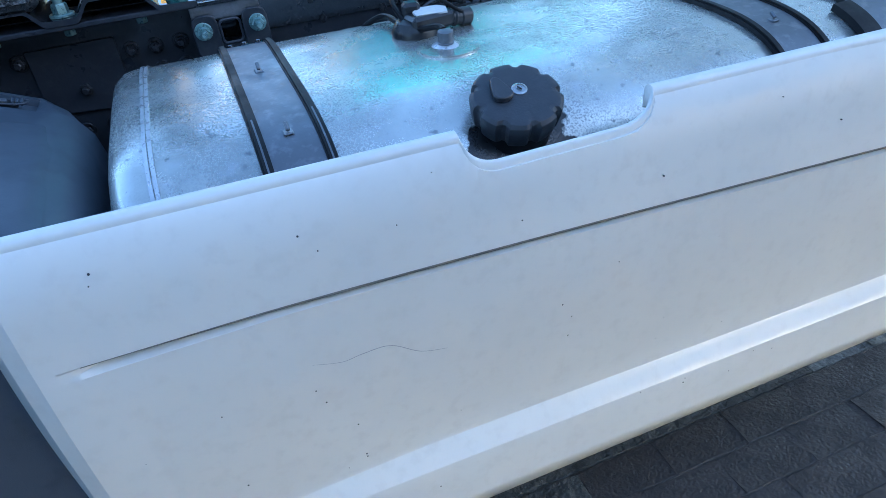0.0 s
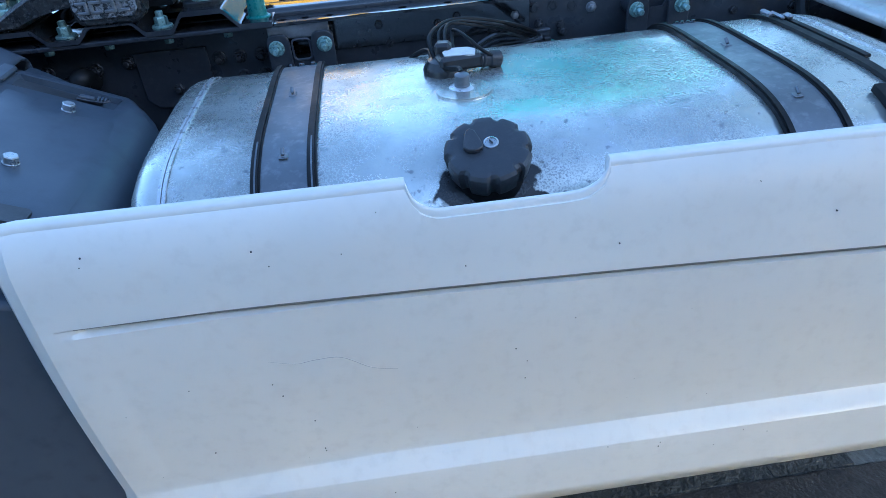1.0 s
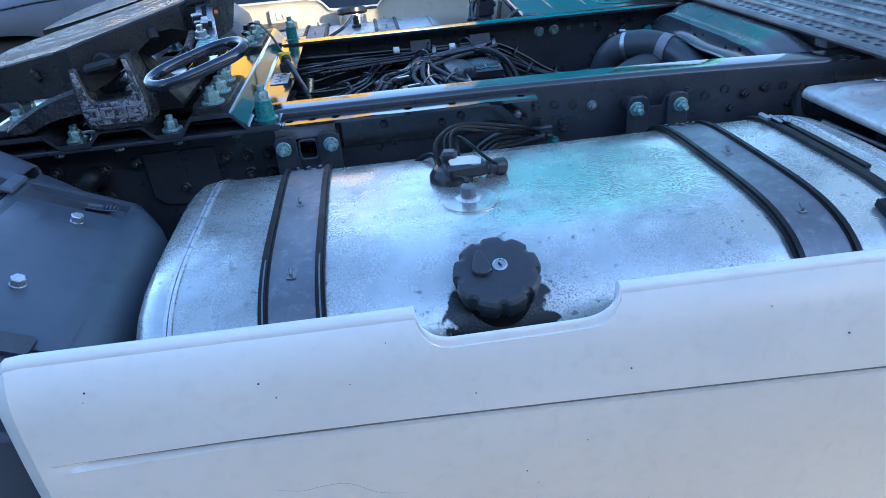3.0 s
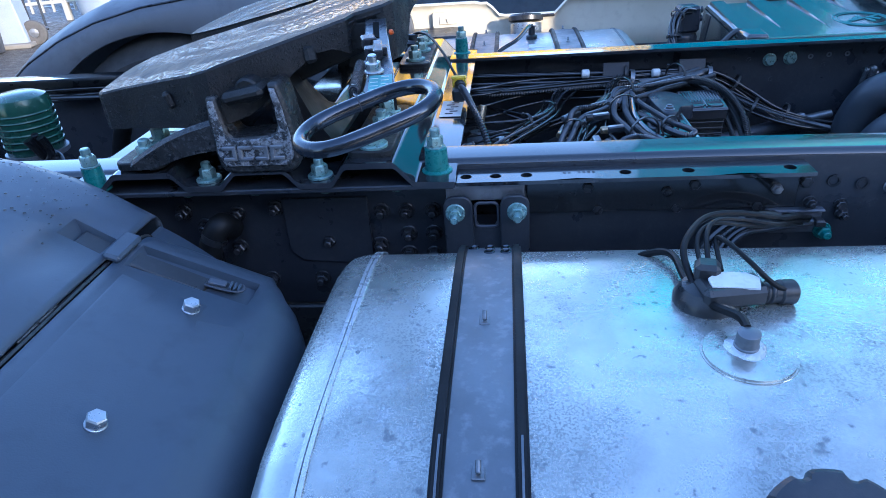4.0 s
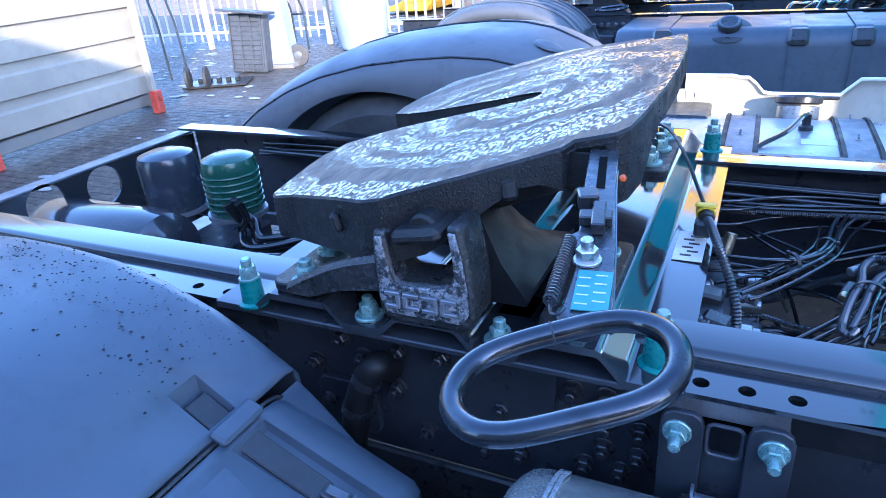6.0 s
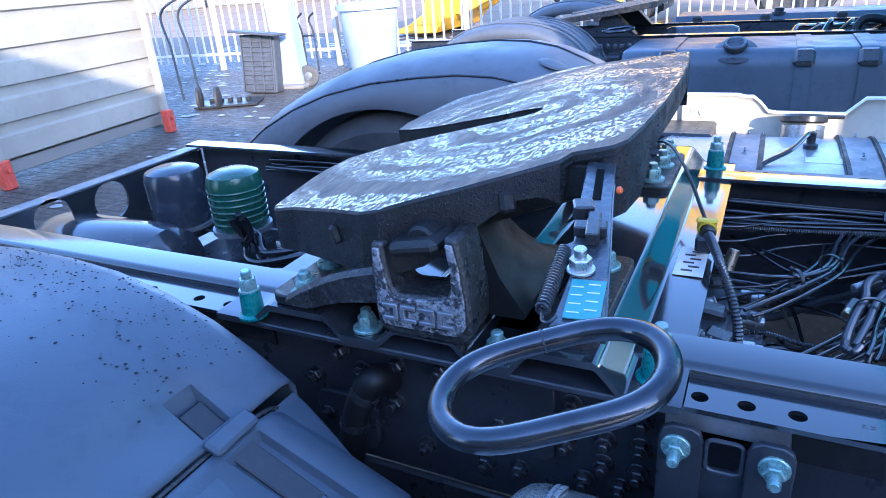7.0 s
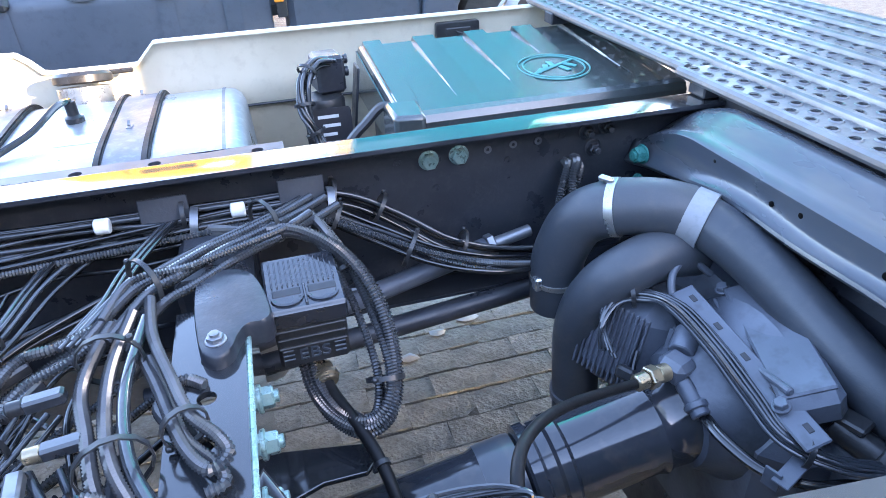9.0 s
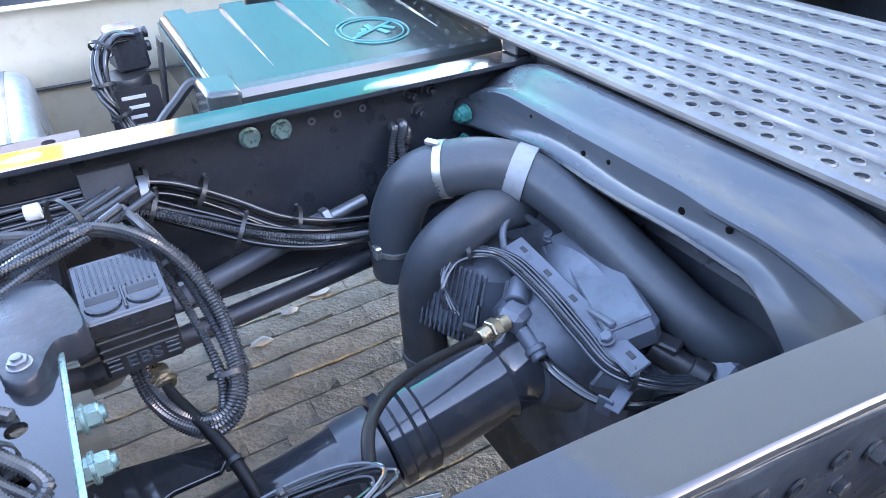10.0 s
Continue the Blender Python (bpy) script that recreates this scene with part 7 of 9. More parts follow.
part("body", G().box(VC, (0.098, 0.105, 0.104), 0.005, rot).box(on_valve(0, 0.01, -0.058), (0.085, 0.08, 0.02), 0.006, rot), M_DKPLASTIC, ebs)
part("cover", G().box(on_valve(0, 0, 0.056), (0.104, 0.112, 0.014), 0.003, rot).box(on_valve(0, -0.054, 0.046), (0.104, 0.008, 0.03), 0.003, rot), M_SHAFT, ebs, "shiny black cover")
for k in range(13):
    part("fin", G().box(on_valve(-0.042 + 0.007 * k, 0.018, 0.064), (0.0022, 0.055, 0.004), 0.0006, rot), M_SHAFT, ebs)
for sx in (-1, 1):
    part("cover_window", G().box(on_valve(0.024 * sx, -0.021, 0.0625), (0.038, 0.014, 0.003), 0.001, rot), M_INK, ebs)
    lip = [on_valve(0.024 * sx + 0.019 * math.cos(math.pi * q / 8), -0.034 - 0.014 * math.sin(math.pi * q / 8), 0.0635) for q in range(9)]
    part("cover_lip", G().sweep(lip, 0.003, 6), M_SHAFT, ebs)
part("cover_rib", G().box(on_valve(0, -0.03, 0.0645), (0.004, 0.04, 0.006), 0.001, rot), M_SHAFT, ebs)
for k in range(3):
    part("rib", G().box(on_valve(0, -0.0535, 0.022 - 0.016 * k), (0.094, 0.004, 0.005), 0.001, rot), M_DKPLASTIC, ebs)
for sx in (-1, 1):
    for q in range(3):
        part("raised_line", G().box(on_valve(0.036 * sx, -0.0545, -0.032 + 0.009 * q), (0.016, 0.003, 0.0022), 0.0006, rot), M_PLASTIC, ebs)
font = bpy.data.curves.new("marking", "FONT")
font.body = "EBS"
font.size, font.extrude, font.align_x = 0.030, 0.0012, "CENTER"
tx = new("marking", font)
tx.matrix_world = Matrix.Translation(on_valve(0, -0.0535, -0.036)) @ (rot @ Matrix.Rotation(radians(90), 3, "X")).to_4x4()
font.materials.append(M_PLASTIC)
tx.parent = ebs
tx.matrix_parent_inverse = Matrix.Translation(ebs.location).inverted()
part("fitting", G().cyl((0.493, 1.455, 0.812), (0.500, 1.425, 0.803), 0.018, 18).cyl((0.496, 1.44, 0.808), (0.4985, 1.43, 0.805), 0.022, 8), M_BRASS, ebs, "brass hose fitting")
part("hose", G().sweep(spline([(0.499, 1.428, 0.804), (0.508, 1.40, 0.797), (0.531, 1.34, 0.786), (0.548, 1.288, 0.77), (0.560, 1.24, 0.735), (0.57, 1.18, 0.66), (0.57, 1.1, 0.55)], 8), 0.0088, 12), M_RUBBER, ebs, "black air hose")
tie(ebs, (0.549, 1.285, 0.769), (0.2, -1, -0.35), 0.0095)

# big rubber ducts
duct = thing("air_duct", (0.9, 1.5, 0.75), "dark rubber air duct with elbow and clamped joints", "duct")
part("elbow", G().sweep(spline([(0.935, 1.578, 0.74), (0.932, 1.578, 0.80), (0.935, 1.572, 0.86), (0.957, 1.553, 0.925), (1.0, 1.52, 0.957), (1.055, 1.488, 0.964), (1.10, 1.465, 0.955)], 8), 0.047, 24), M_HOSE, duct)
part("pipe", G().sweep(spline([(1.09, 1.467, 0.957), (1.12, 1.43, 0.948), (1.15, 1.34, 0.92), (1.17, 1.22, 0.875), (1.19, 1.12, 0.835), (1.23, 1.06, 0.81), (1.32, 1.03, 0.80)], 8), 0.042, 24), M_HOSE, duct)
part("clamp", G().ring((0.998, 1.524, 0.956), (1.008, 1.514, 0.959), 0.046, 0.0495, 30).box((0.985, 1.53, 1.006), (0.012, 0.026, 0.01), 0.003, (0, 0, 30)), M_ZINC, duct, "steel hose clamp")
part("clamp", G().ring((0.933, 1.578, 0.802), (0.9325, 1.577, 0.812), 0.0465, 0.0495, 30).box((0.888, 1.56, 0.806), (0.014, 0.018, 0.026), 0.003), M_ZINC, duct, "steel hose clamp")
part("collar", G().ring((1.098, 1.463, 0.955), (1.118, 1.438, 0.949), 0.0425, 0.0485, 30), mat("pale_collar", (0.24, 0.25, 0.265), 0.5), duct, "pale grey plastic collar")
duct2 = thing("air_duct", (0.95, 1.49, 0.45), "dark curved rubber hose rising from below", "duct")
part("hose", G().sweep(spline([(0.955, 1.50, 0.45), (0.945, 1.497, 0.60), (0.937, 1.492, 0.72), (0.937, 1.478, 0.79), (0.953, 1.457, 0.85), (0.99, 1.443, 0.887), (1.05, 1.448, 0.90), (1.12, 1.46, 0.885)], 8), 0.042, 24), M_HOSE, duct2)
part("clamp", G().ring((0.945, 1.497, 0.585), (0.945, 1.497, 0.598), 0.042, 0.046, 28), M_GALV, duct2)
steel = thing("steel_pipe", (0.8, 1.70, 0.80), "dark steel pipe with a bright coupling along the rail", "pipe")
part("pipe", G().cyl((0.30, 1.66, 0.70), (0.84, 1.69, 0.818), 0.019, 18), M_GEARBOX, steel)
part("coupling", G().cyl((0.84, 1.69, 0.818), (0.855, 1.691, 0.821), 0.023, 6).cyl((0.855, 1.691, 0.821), (0.93, 1.695, 0.835), 0.012, 14), M_GALV, steel, "dull metal coupling")
part("pipe", G().cyl((0.2, 1.62, 0.68), (0.95, 1.66, 0.73), 0.02, 16), M_BLACK, steel)

# propeller shaft
shaft = thing("propeller_shaft", (0.7, 1.28, 0.66), "glossy black propeller shaft with pale bands", "drive shaft")
ax = Vector((1, 0, 0.17))


def shaft_at(x):
    return (x, 1.28, 0.719 + 0.17 * (x - 0.976))


part("tube", G().lathe(shaft_at(-0.6), ax, [(0, 0.061), (1.30, 0.061), (1.31, 0.064)], 32), M_SHAFT, shaft)
part("band", G().lathe(shaft_at(0.69), ax, [(0, 0.0635), (0.012, 0.0645), (0.05, 0.0645), (0.058, 0.063)], 32), M_SHIELD, shaft, "grey painted band")
part("sleeve", G().lathe(shaft_at(0.75), ax, [(0, 0.064), (0.005, 0.073), (0.02, 0.073), (0.025, 0.069), (0.04, 0.069), (0.045, 0.074), (0.06, 0.074), (0.066, 0.068), (0.19, 0.068), (0.20, 0.072), (0.21, 0.068), (0.24, 0.07), (0.25, 0.078), (0.30, 0.08)], 36), M_SHAFT, shaft, "ribbed black sliding sleeve")

# gearbox end
gb = thing("gearbox", (1.1, 1.25, 0.45), "grey painted gearbox end with control unit and finned cover", "gearbox")
part("housing", G().box((1.33, 1.30, 0.60), (0.40, 0.62, 0.44), 0.05).box((1.13, 1.30, 0.62), (0.18, 0.36, 0.34), 0.04), M_GEARBOX, gb)
part("output_flange", G().lathe((0.99, 1.28, 0.735), (1, 0, 0), [(0, 0.085), (0.03, 0.10), (0.05, 0.115), (0.09, 0.125), (0.12, 0.15)], 32), M_GEARBOX, gb)
DR = Euler((0, radians(16), radians(24))).to_matrix()
DC = Vector((1.02, 1.44, 0.755))
drum = part("side_cover", G().box(DC, (0.16, 0.17, 0.19), 0.045, DR), M_GEARBOX, gb, "grey finned cover")
for k in range(15):
    p = DC + DR @ Vector((-0.066 + 0.0094 * k, -0.086, 0.0))
    part("fin", G().box(p, (0.0038, 0.008, 0.13), 0.0012, DR), M_GEARBOX, drum)
for k in range(12):
    p = DC + DR @ Vector((-0.081, -0.055 + 0.0098 * k, 0.0))
    part("fin", G().box(p, (0.008, 0.0038, 0.13), 0.0012, DR), M_GEARBOX, drum)
for sx in (-1, 1):
    part("bolt", hexbolt(DC + DR @ Vector((0.06 * sx, 0.02, 0.094)), DR @ Vector((0, 0, 1)), 0.016, 0.01, 0.011), M_GEARBOX, drum)
CR = Euler((radians(4), radians(-20), radians(-20))).to_matrix()
CC = Vector((1.12, 1.25, 0.845))
unit = part("control_unit", G().box(CC, (0.085, 0.25, 0.055), 0.012, CR).box(CC + CR @ Vector((0, 0, 0.029)), (0.072, 0.225, 0.008), 0.003, CR), M_GEARBOX, gb, "grey control unit box")
for sx, sy in ((-1, -1), (-1, 1), (1, 1)):
    part("bolt", hexbolt(CC + CR @ Vector((0.036 * sx, 0.118 * sy, 0.024)), CR @ Vector((0, 0, 1)), 0.016, 0.008, 0.012), M_GEARBOX, unit)
part("clip_arm", G().cyl(CC + CR @ Vector((-0.052, -0.02, 0.02)), CC + CR @ Vector((-0.02, -0.11, 0.036)), 0.006, 10).cyl(CC + CR @ Vector((-0.052, 0.11, 0.016)), CC + CR @ Vector((-0.05, -0.02, 0.02)), 0.0045, 8), M_GEARBOX, unit)
SR = Euler((radians(9), radians(-16), radians(-1))).to_matrix()
SC = Vector((1.048, 1.235, 0.856))
strip = part("bracket_strip", G().box(SC, (0.036, 0.29, 0.005), 0.002, SR).box(SC + SR @ Vector((0.016, 0.0, -0.012)), (0.004, 0.28, 0.026), 0.0015, SR), M_GEARBOX, gb, "grey cable bracket strip")
for k in range(5):
    part("slot", G().box(SC + SR @ Vector((0.004, -0.12 + 0.06 * k, 0.0025)), (0.008, 0.014, 0.002), 0.0008, SR), M_INK, strip)
part("sensor", G().cyl((1.125, 1.14, 0.805), (1.15, 1.085, 0.79), 0.020, 16).cyl((1.15, 1.085, 0.79), (1.16, 1.06, 0.785), 0.026, 16).box((1.132, 1.125, 0.822), (0.03, 0.05, 0.012), 0.003, (0, 0, 20)), M_DKPLASTIC, gb)
part("elbow_fitting", G().box((0.985, 1.285, 0.815), (0.042, 0.046, 0.04), 0.009, (0, 0, 20)).cyl((0.985, 1.265, 0.805), (0.985, 1.215, 0.785), 0.0135, 16).cyl((0.985, 1.235, 0.794), (0.985, 1.225, 0.789), 0.017, 16).cyl((1.0, 1.30, 0.825), (1.03, 1.325, 0.84), 0.02, 16), M_GEARBOX, gb)
part("brass_fitting", G().cyl((0.908, 1.268, 0.822), (0.928, 1.272, 0.822), 0.0125, 16).cyl((0.928, 1.272, 0.822), (0.946, 1.276, 0.82), 0.017, 6).cyl((0.946, 1.276, 0.82), (0.966, 1.28, 0.818), 0.0135, 16), M_BRASS, gb, "brass hose fitting")
part("hose", G().sweep(spline([(0.91, 1.268, 0.822), (0.86, 1.25, 0.84), (0.78, 1.205, 0.885), (0.71, 1.15, 0.93), (0.662, 1.095, 0.955), (0.645, 1.05, 0.935), (0.65, 1.01, 0.88), (0.665, 0.98, 0.78)], 8), 0.0070, 12), M_RUBBER, gb, "black air hose")
part("tie_bracket", G().box((1.02, 1.092, 0.80), (0.05, 0.022, 0.004), 0.001, (0, -10, 20)).box((1.0, 1.098, 0.79), (0.004, 0.022, 0.03), 0.001, (0, 0, 20)), M_GEARBOX, gb)
part("breather_pipe", G().sweep(spline([(1.03, 1.37, 0.85), (1.04, 1.40, 0.89), (1.08, 1.42, 0.90), (1.12, 1.41, 0.87)], 8), 0.006, 10), M_GEARBOX, gb)
t = thing("cable_bundle", (1.0, 1.25, 0.85), "grey cables clipped along the gearbox bracket", "cables", "cable bundles")
for k in range(7):
    o = 0.0048 * (k - 3) + 0.003 * math.sin(k * 2.1)
    lift = 0.006 * (k % 2)
    pts = [(0.925 + o * 0.4, 1.37 - o, 0.79 + lift), (0.928 + o * 0.5, 1.405 + o, 0.825 + lift), (0.965 + o * 0.3, 1.425 + o, 0.850 + lift), (1.0, 1.40 + o, 0.862 + lift), (1.022 + o, 1.345, 0.868 + lift), (1.026 + o, 1.26, 0.858 + lift), (1.025 + o, 1.18, 0.842 + lift), (1.032 + o * 0.8, 1.125 + o * 0.5, 0.822 + lift), (1.075, 1.085 + o, 0.805 + lift), (1.13, 1.06 + o * 0.8, 0.80), (1.19, 1.035 + o, 0.79)]
    part("cable", G().sweep(spline(pts, 8), 0.0031, 8), M_CABLE2, t)
tie(t, (0.985, 1.415, 0.860), (1, -0.5, 0.2), 0.021)
tie(t, (1.05, 1.105, 0.815), (0.8, -0.6, -0.2), 0.021)
t = thing("cable_bundle", (0.985, 1.21, 0.78), "thin cables curling below the gearbox fitting", "cables", "cable bundles")
for o in (0.0, 0.008):
    part("cable", G().sweep(spline([(0.985 + o, 1.215, 0.785), (0.982 + o, 1.17, 0.787), (0.998 + o, 1.115, 0.785), (1.035 + o, 1.08, 0.785), (1.09, 1.058 + o, 0.785), (1.16, 1.03 + o, 0.78)], 8), 0.0048, 10), M_CABLE, t)
part("cable", G().sweep(spline([(0.97, 1.36, 0.79), (0.95, 1.33, 0.76), (0.98, 1.30, 0.73), (1.04, 1.31, 0.74)], 8), 0.004, 8), M_CABLE, t)
part("plug", G().box((0.945, 1.345, 0.765), (0.02, 0.03, 0.02), 0.004, (0, 20, 30)), M_DKPLASTIC, t)
part("under_mass", G().box((1.42, 1.30, 0.45), (0.62, 0.80, 0.6), 0.06), M_BLACK, gb)
part("top_mass", G().box((1.42, 1.30, 0.86), (0.36, 0.72, 0.16), 0.05), M_BLACK, gb)

# pressed cross member under the catwalk
def lip_height(y):
    """Lower lip of the pressing's front face, arched over the gearbox."""
    if y < 1.06:
        return 0.972 - 0.051 * ((1.06 - y) / 0.078) ** 1.6
    return 0.972 - 0.019 * (max(0.0, y - 1.45) / 0.15) ** 1.5 + 0.002 * math.sin(23 * y)


rows = []
for k in range(61):
    y = 0.90 + 0.84 * k / 60
    drop = 0.075 * max(0.0, (y - 1.56) / 0.18) ** 2 + 0.016 * max(0.0, (1.06 - y) / 0.1) ** 1.5
    zl = max(lip_height(y), 0.80)
    zu = 0.993 - 0.55 * (0.972 - zl)
    out = 0.007 / (1 + math.exp((y - 1.15) / 0.012))
    wob = 0.002 * math.sin(19 * y)
    prof = [(0.034, zl - 0.006), (0.010, zl - 0.003), (0.002, zl + 0.002), (-0.002, zl + 0.008), (0.0, zl + 0.013), (0.007, (zl + zu) / 2 + 0.004), (0.014, zu), (0.018 + wob, zu + 0.007), (0.0185 + wob, 1.018 - drop), (0.016 - out, 1.028 - drop), (0.016 - out, 1.033 - drop), (0.022 - out, 1.038 - drop), (0.034, 1.0405 - drop), (0.048, 1.0415 - drop), (0.058, 1.045 - drop), (0.072, 1.056 - drop), (0.088, 1.065 - drop), (0.106, 1.069 - drop), (0.124, 1.066 - drop), (0.14, 1.055 - drop), (0.15, 1.03 - drop), (0.152, 0.96)]
    rows.append([(1.148 + dx, y, z) for dx, z in prof])
shield = thing("pressed_cross_member", (1.25, 1.3, 0.9), "grey pressed steel cross member with rounded crown", "cross member")
thick(part("pressing", G().grid(rows), M_SHIELD, shield, sharp=40), 0.005)
# black discs on the face, for the shade inside its holes
for x, y, z, q in ((1.1665, 1.372, 1.006, 0.0042), (1.1665, 1.316, 1.015, 0.0042), (1.1665, 1.28, 1.014, 0.0042), (1.1665, 1.172, 1.005, 0.006), (1.1665, 1.098, 1.015, 0.005), (1.166, 1.506, 1.019, 0.003)):
    part("hole", G().lathe((x + 0.003, y, z), (-1, 0, 0.05), [(0, q), (0.0040, q), (0.0044, q * 0.8)], 14), M_HOLE, shield)
for z in (0.965, 0.905):
    part("bolt", hexbolt((1.147, 1.681, z), (-1, -0.1, 0), 0.028, 0.016, 0.019, 0.006), M_TEAL, shield, "teal bolt")
for x, z in ((1.06, 1.0), (1.10, 1.005), (1.075, 0.965)):
    part("stud", hexbolt((x, 1.744, z), (0, -1, 0), 0.02, 0.012, 0.017, 0.01), M_BLACK, shield)


# ---------------------------------------------------------------- catwalk
def cat_plank(x0, w, y0, y1, owner, z=1.088):
    """A pressed aluminium tread: flat with two rows of rimmed holes, and a raised rounded ridge."""
    g = G()
    n = int((y1 - y0) / 0.043)
    st = (y1 - y0) / n
    flat = w - 0.026
    for row in range(2):
        xa, xb = x0 + flat * row / 2, x0 + flat * (row + 1) / 2
        hs = [(y0 + st * (k + (0.3 if row else 0.7)), (xa + xb) / 2, 0.0086) for k in range(n)]
        g.holed(y0, y1, xa, xb, hs, (0, 0, z), (0, 1, 0), (1, 0, 0), (0, 0, -0.003), 10)
        for hy, hx, r in hs:
            vs, m = [], 10
            for rr, zz in ((r + 0.004, 0.0002), (r + 0.0015, 0.0028), (r, 0.0022)):
                vs += [(hx + rr * math.cos(2 * math.pi * k / m), hy + rr * math.sin(2 * math.pi * k / m), z + zz) for k in range(m)]
            g.add(vs, [(i * m + k, i * m + (k + 1) % m, (i + 1) * m + (k + 1) % m, (i + 1) * m + k) for i in range(2) for k in range(m)])
    xr = x0 + flat
    ridge = [(xr, 0.0), (xr + 0.003, 0.008), (xr + 0.008, 0.011), (xr + 0.018, 0.011), (xr + 0.023, 0.008), (xr + 0.026, 0.0)]
    g.grid([[(x, y, z + h) for x, h in ridge] for y in (y0, y1)])
    g.add([(x, y0, z + h) for x, h in ridge], [tuple(range(6))])
    g.add([(x, y1, z + h) for x, h in ridge], [tuple(range(6))])
    part("plank", g, M_ALU, owner, sharp=30)


cat = thing("catwalk", (1.6, 1.6, 1.05), "perforated ribbed aluminium catwalk behind the cab", "catwalk")
for y0, y1, off, nn in ((0.61, 1.775, 0.0, 7), (1.78, 2.57, 0.018, 7)):
    for k in range(nn):
        cat_plank(1.272 + off + 0.092 * k, 0.092, y0, y1, cat, 1.088 - (0.006 if off else 0))
    part("front_edge", G().sweep([(1.268 + off, y0, 1.083), (1.268 + off, y1, 1.083)], 0.011, 10), M_ALU, cat)
for y in (0.90, 1.72, 2.4):
    part("bearer", G().box((1.58, y, 1.065), (0.62, 0.05, 0.03), 0.003), M_BLACK, cat)
part("bearer", G().box((1.32, 1.30, 1.05), (0.03, 0.8, 0.03), 0.003), M_BLACK, cat)

step = thing("step_plate", (1.5, 0.5, 1.0), "worn ribbed aluminium step plate over the side box", "step")
rows = []
for k in range(101):
    y = 0.19 + 0.545 * k / 100
    d = min(abs(y - c) for c in (0.655, 0.505, 0.355, 0.205))
    rib = 0.012 * min(1.0, max(0.0, (0.024 - d) / 0.010))
    rows.append([(1.142, y, 0.976), (1.132, y, 0.980), (1.128, y, 0.990), (1.132, y, 1.001), (1.142, y, 1.006), (1.158, y, 1.008), (1.168, y, 1.008 + rib * 0.6), (1.178, y, 1.008 + rib), (1.95, y, 1.008 + rib)])
thick(part("plate", G().grid(rows), M_STEP, step, sharp=60), 0.004)
part("side_box", G().box((1.64, 0.42, 0.68), (0.72, 0.5, 0.56), 0.02), M_DKPLASTIC, step)
for x, y in ((1.303, 0.708), (1.42, 0.70), (1.40, 0.575)):
    part("bolt", G().lathe((x, y, 1.012), (0, 0, 1), [(0, 0.014), (0.003, 0.012), (0.005, 0.006)], 14), M_ZINC, step)
part("hose", G().sweep(spline([(1.16, 0.79, 0.97), (1.13, 0.72, 0.93), (1.15, 0.6, 0.90), (1.2, 0.45, 0.86)], 8), 0.016, 10), M_RUBBER, step)
part("pipe", G().sweep([(1.14, 0.66, 0.945), (1.25, 0.50, 0.90), (1.3, 0.3, 0.86)], 0.006, 8), M_STRAP, step)

# coiled line stowed behind the catwalk
coil = thing("coiled_hose", (2.1, 1.75, 1.1), "grey coiled air line stowed behind the catwalk", "coiled hose")
pts = []
for k in range(240):
    a = k / 240 * 2 * math.pi * 8
    pts.append((2.12 + 0.07 * math.cos(a), 1.55 + 0.35 * k / 240, 1.2 + 0.07 * math.sin(a)))
part("coil", G().sweep(pts, 0.011, 8), M_CABLE2, coil)

# ---------------------------------------------------------------- far side: battery box and filter
batt = thing("battery_box", (1.07, 2.12, 0.6), "dark glossy ribbed plastic battery box cover", "battery box")
RIBS = [(0.752, 0.80, 1.99), (0.886, 0.945, 2.02), (1.030, 1.088, 2.02), (1.170, 1.228, 2.21), (1.312, 1.368, 2.02)]


def lid_height(x, y):
    """Sloping lid whose raised ribs fade out towards its front."""
    z = 1.004 + 0.070 * (y - 1.96)
    for xa, xb, ya in RIBS:
        if xa < x < xb and y > ya:
            z += 0.011 * (y - ya) / (2.42 - ya)
    return z


rows = []
steps = [0.738, 0.742, 0.748]
for xa, xb, ya in RIBS:
    steps += [xa - 0.001, xa + 0.001, xb - 0.001, xb + 0.001]
steps.append(1.41)
for k, x in enumerate(steps):
    drop = (0.012, 0.003, 0.0)[k] if k < 3 else 0.0
    row = [(x, 1.932, 0.93), (x, 1.936, 0.985 - drop), (x, 1.944, 0.999 - drop), (x, 1.962, 1.004 - drop)]
    row += [(x, y, lid_height(x, y) - drop) for y in (1.99, 2.02, 2.07, 2.14, 2.21, 2.28, 2.35, 2.42)]
    row += [(x, 2.436, 1.03 - drop), (x, 2.44, 0.93)]
    rows.append(row)
lid = part("lid", G().grid(rows), M_BATT, batt, sharp=2.5)
part("body", G().box((1.075, 2.19, 0.75), (0.62, 0.48, 0.42), 0.02), M_DKPLASTIC, batt)
part("lid_flank", G().prism([(1.934, 0.90), (1.944, 0.985), (2.43, 1.022), (2.438, 0.90)], (0.734, 0, 0), (0, 1, 0), (0, 0, 1), (0.006, 0, 0)), M_BATT, batt)
SGN = Vector((1.16, 2.115, 1.0165))
SE = Euler((radians(4), 0, 0)).to_matrix()
g = G()
for rr in (0.086, 0.074):
    g.sweep([SGN + SE @ Vector((rr * math.cos(2 * math.pi * k / 36), rr * math.sin(2 * math.pi * k / 36), 0)) for k in range(36)], 0.0022, 6, True)
g.box(SGN, (0.148, 0.009, 0.003), 0.001, SE @ Matrix.Rotation(radians(28), 3, "Z"))
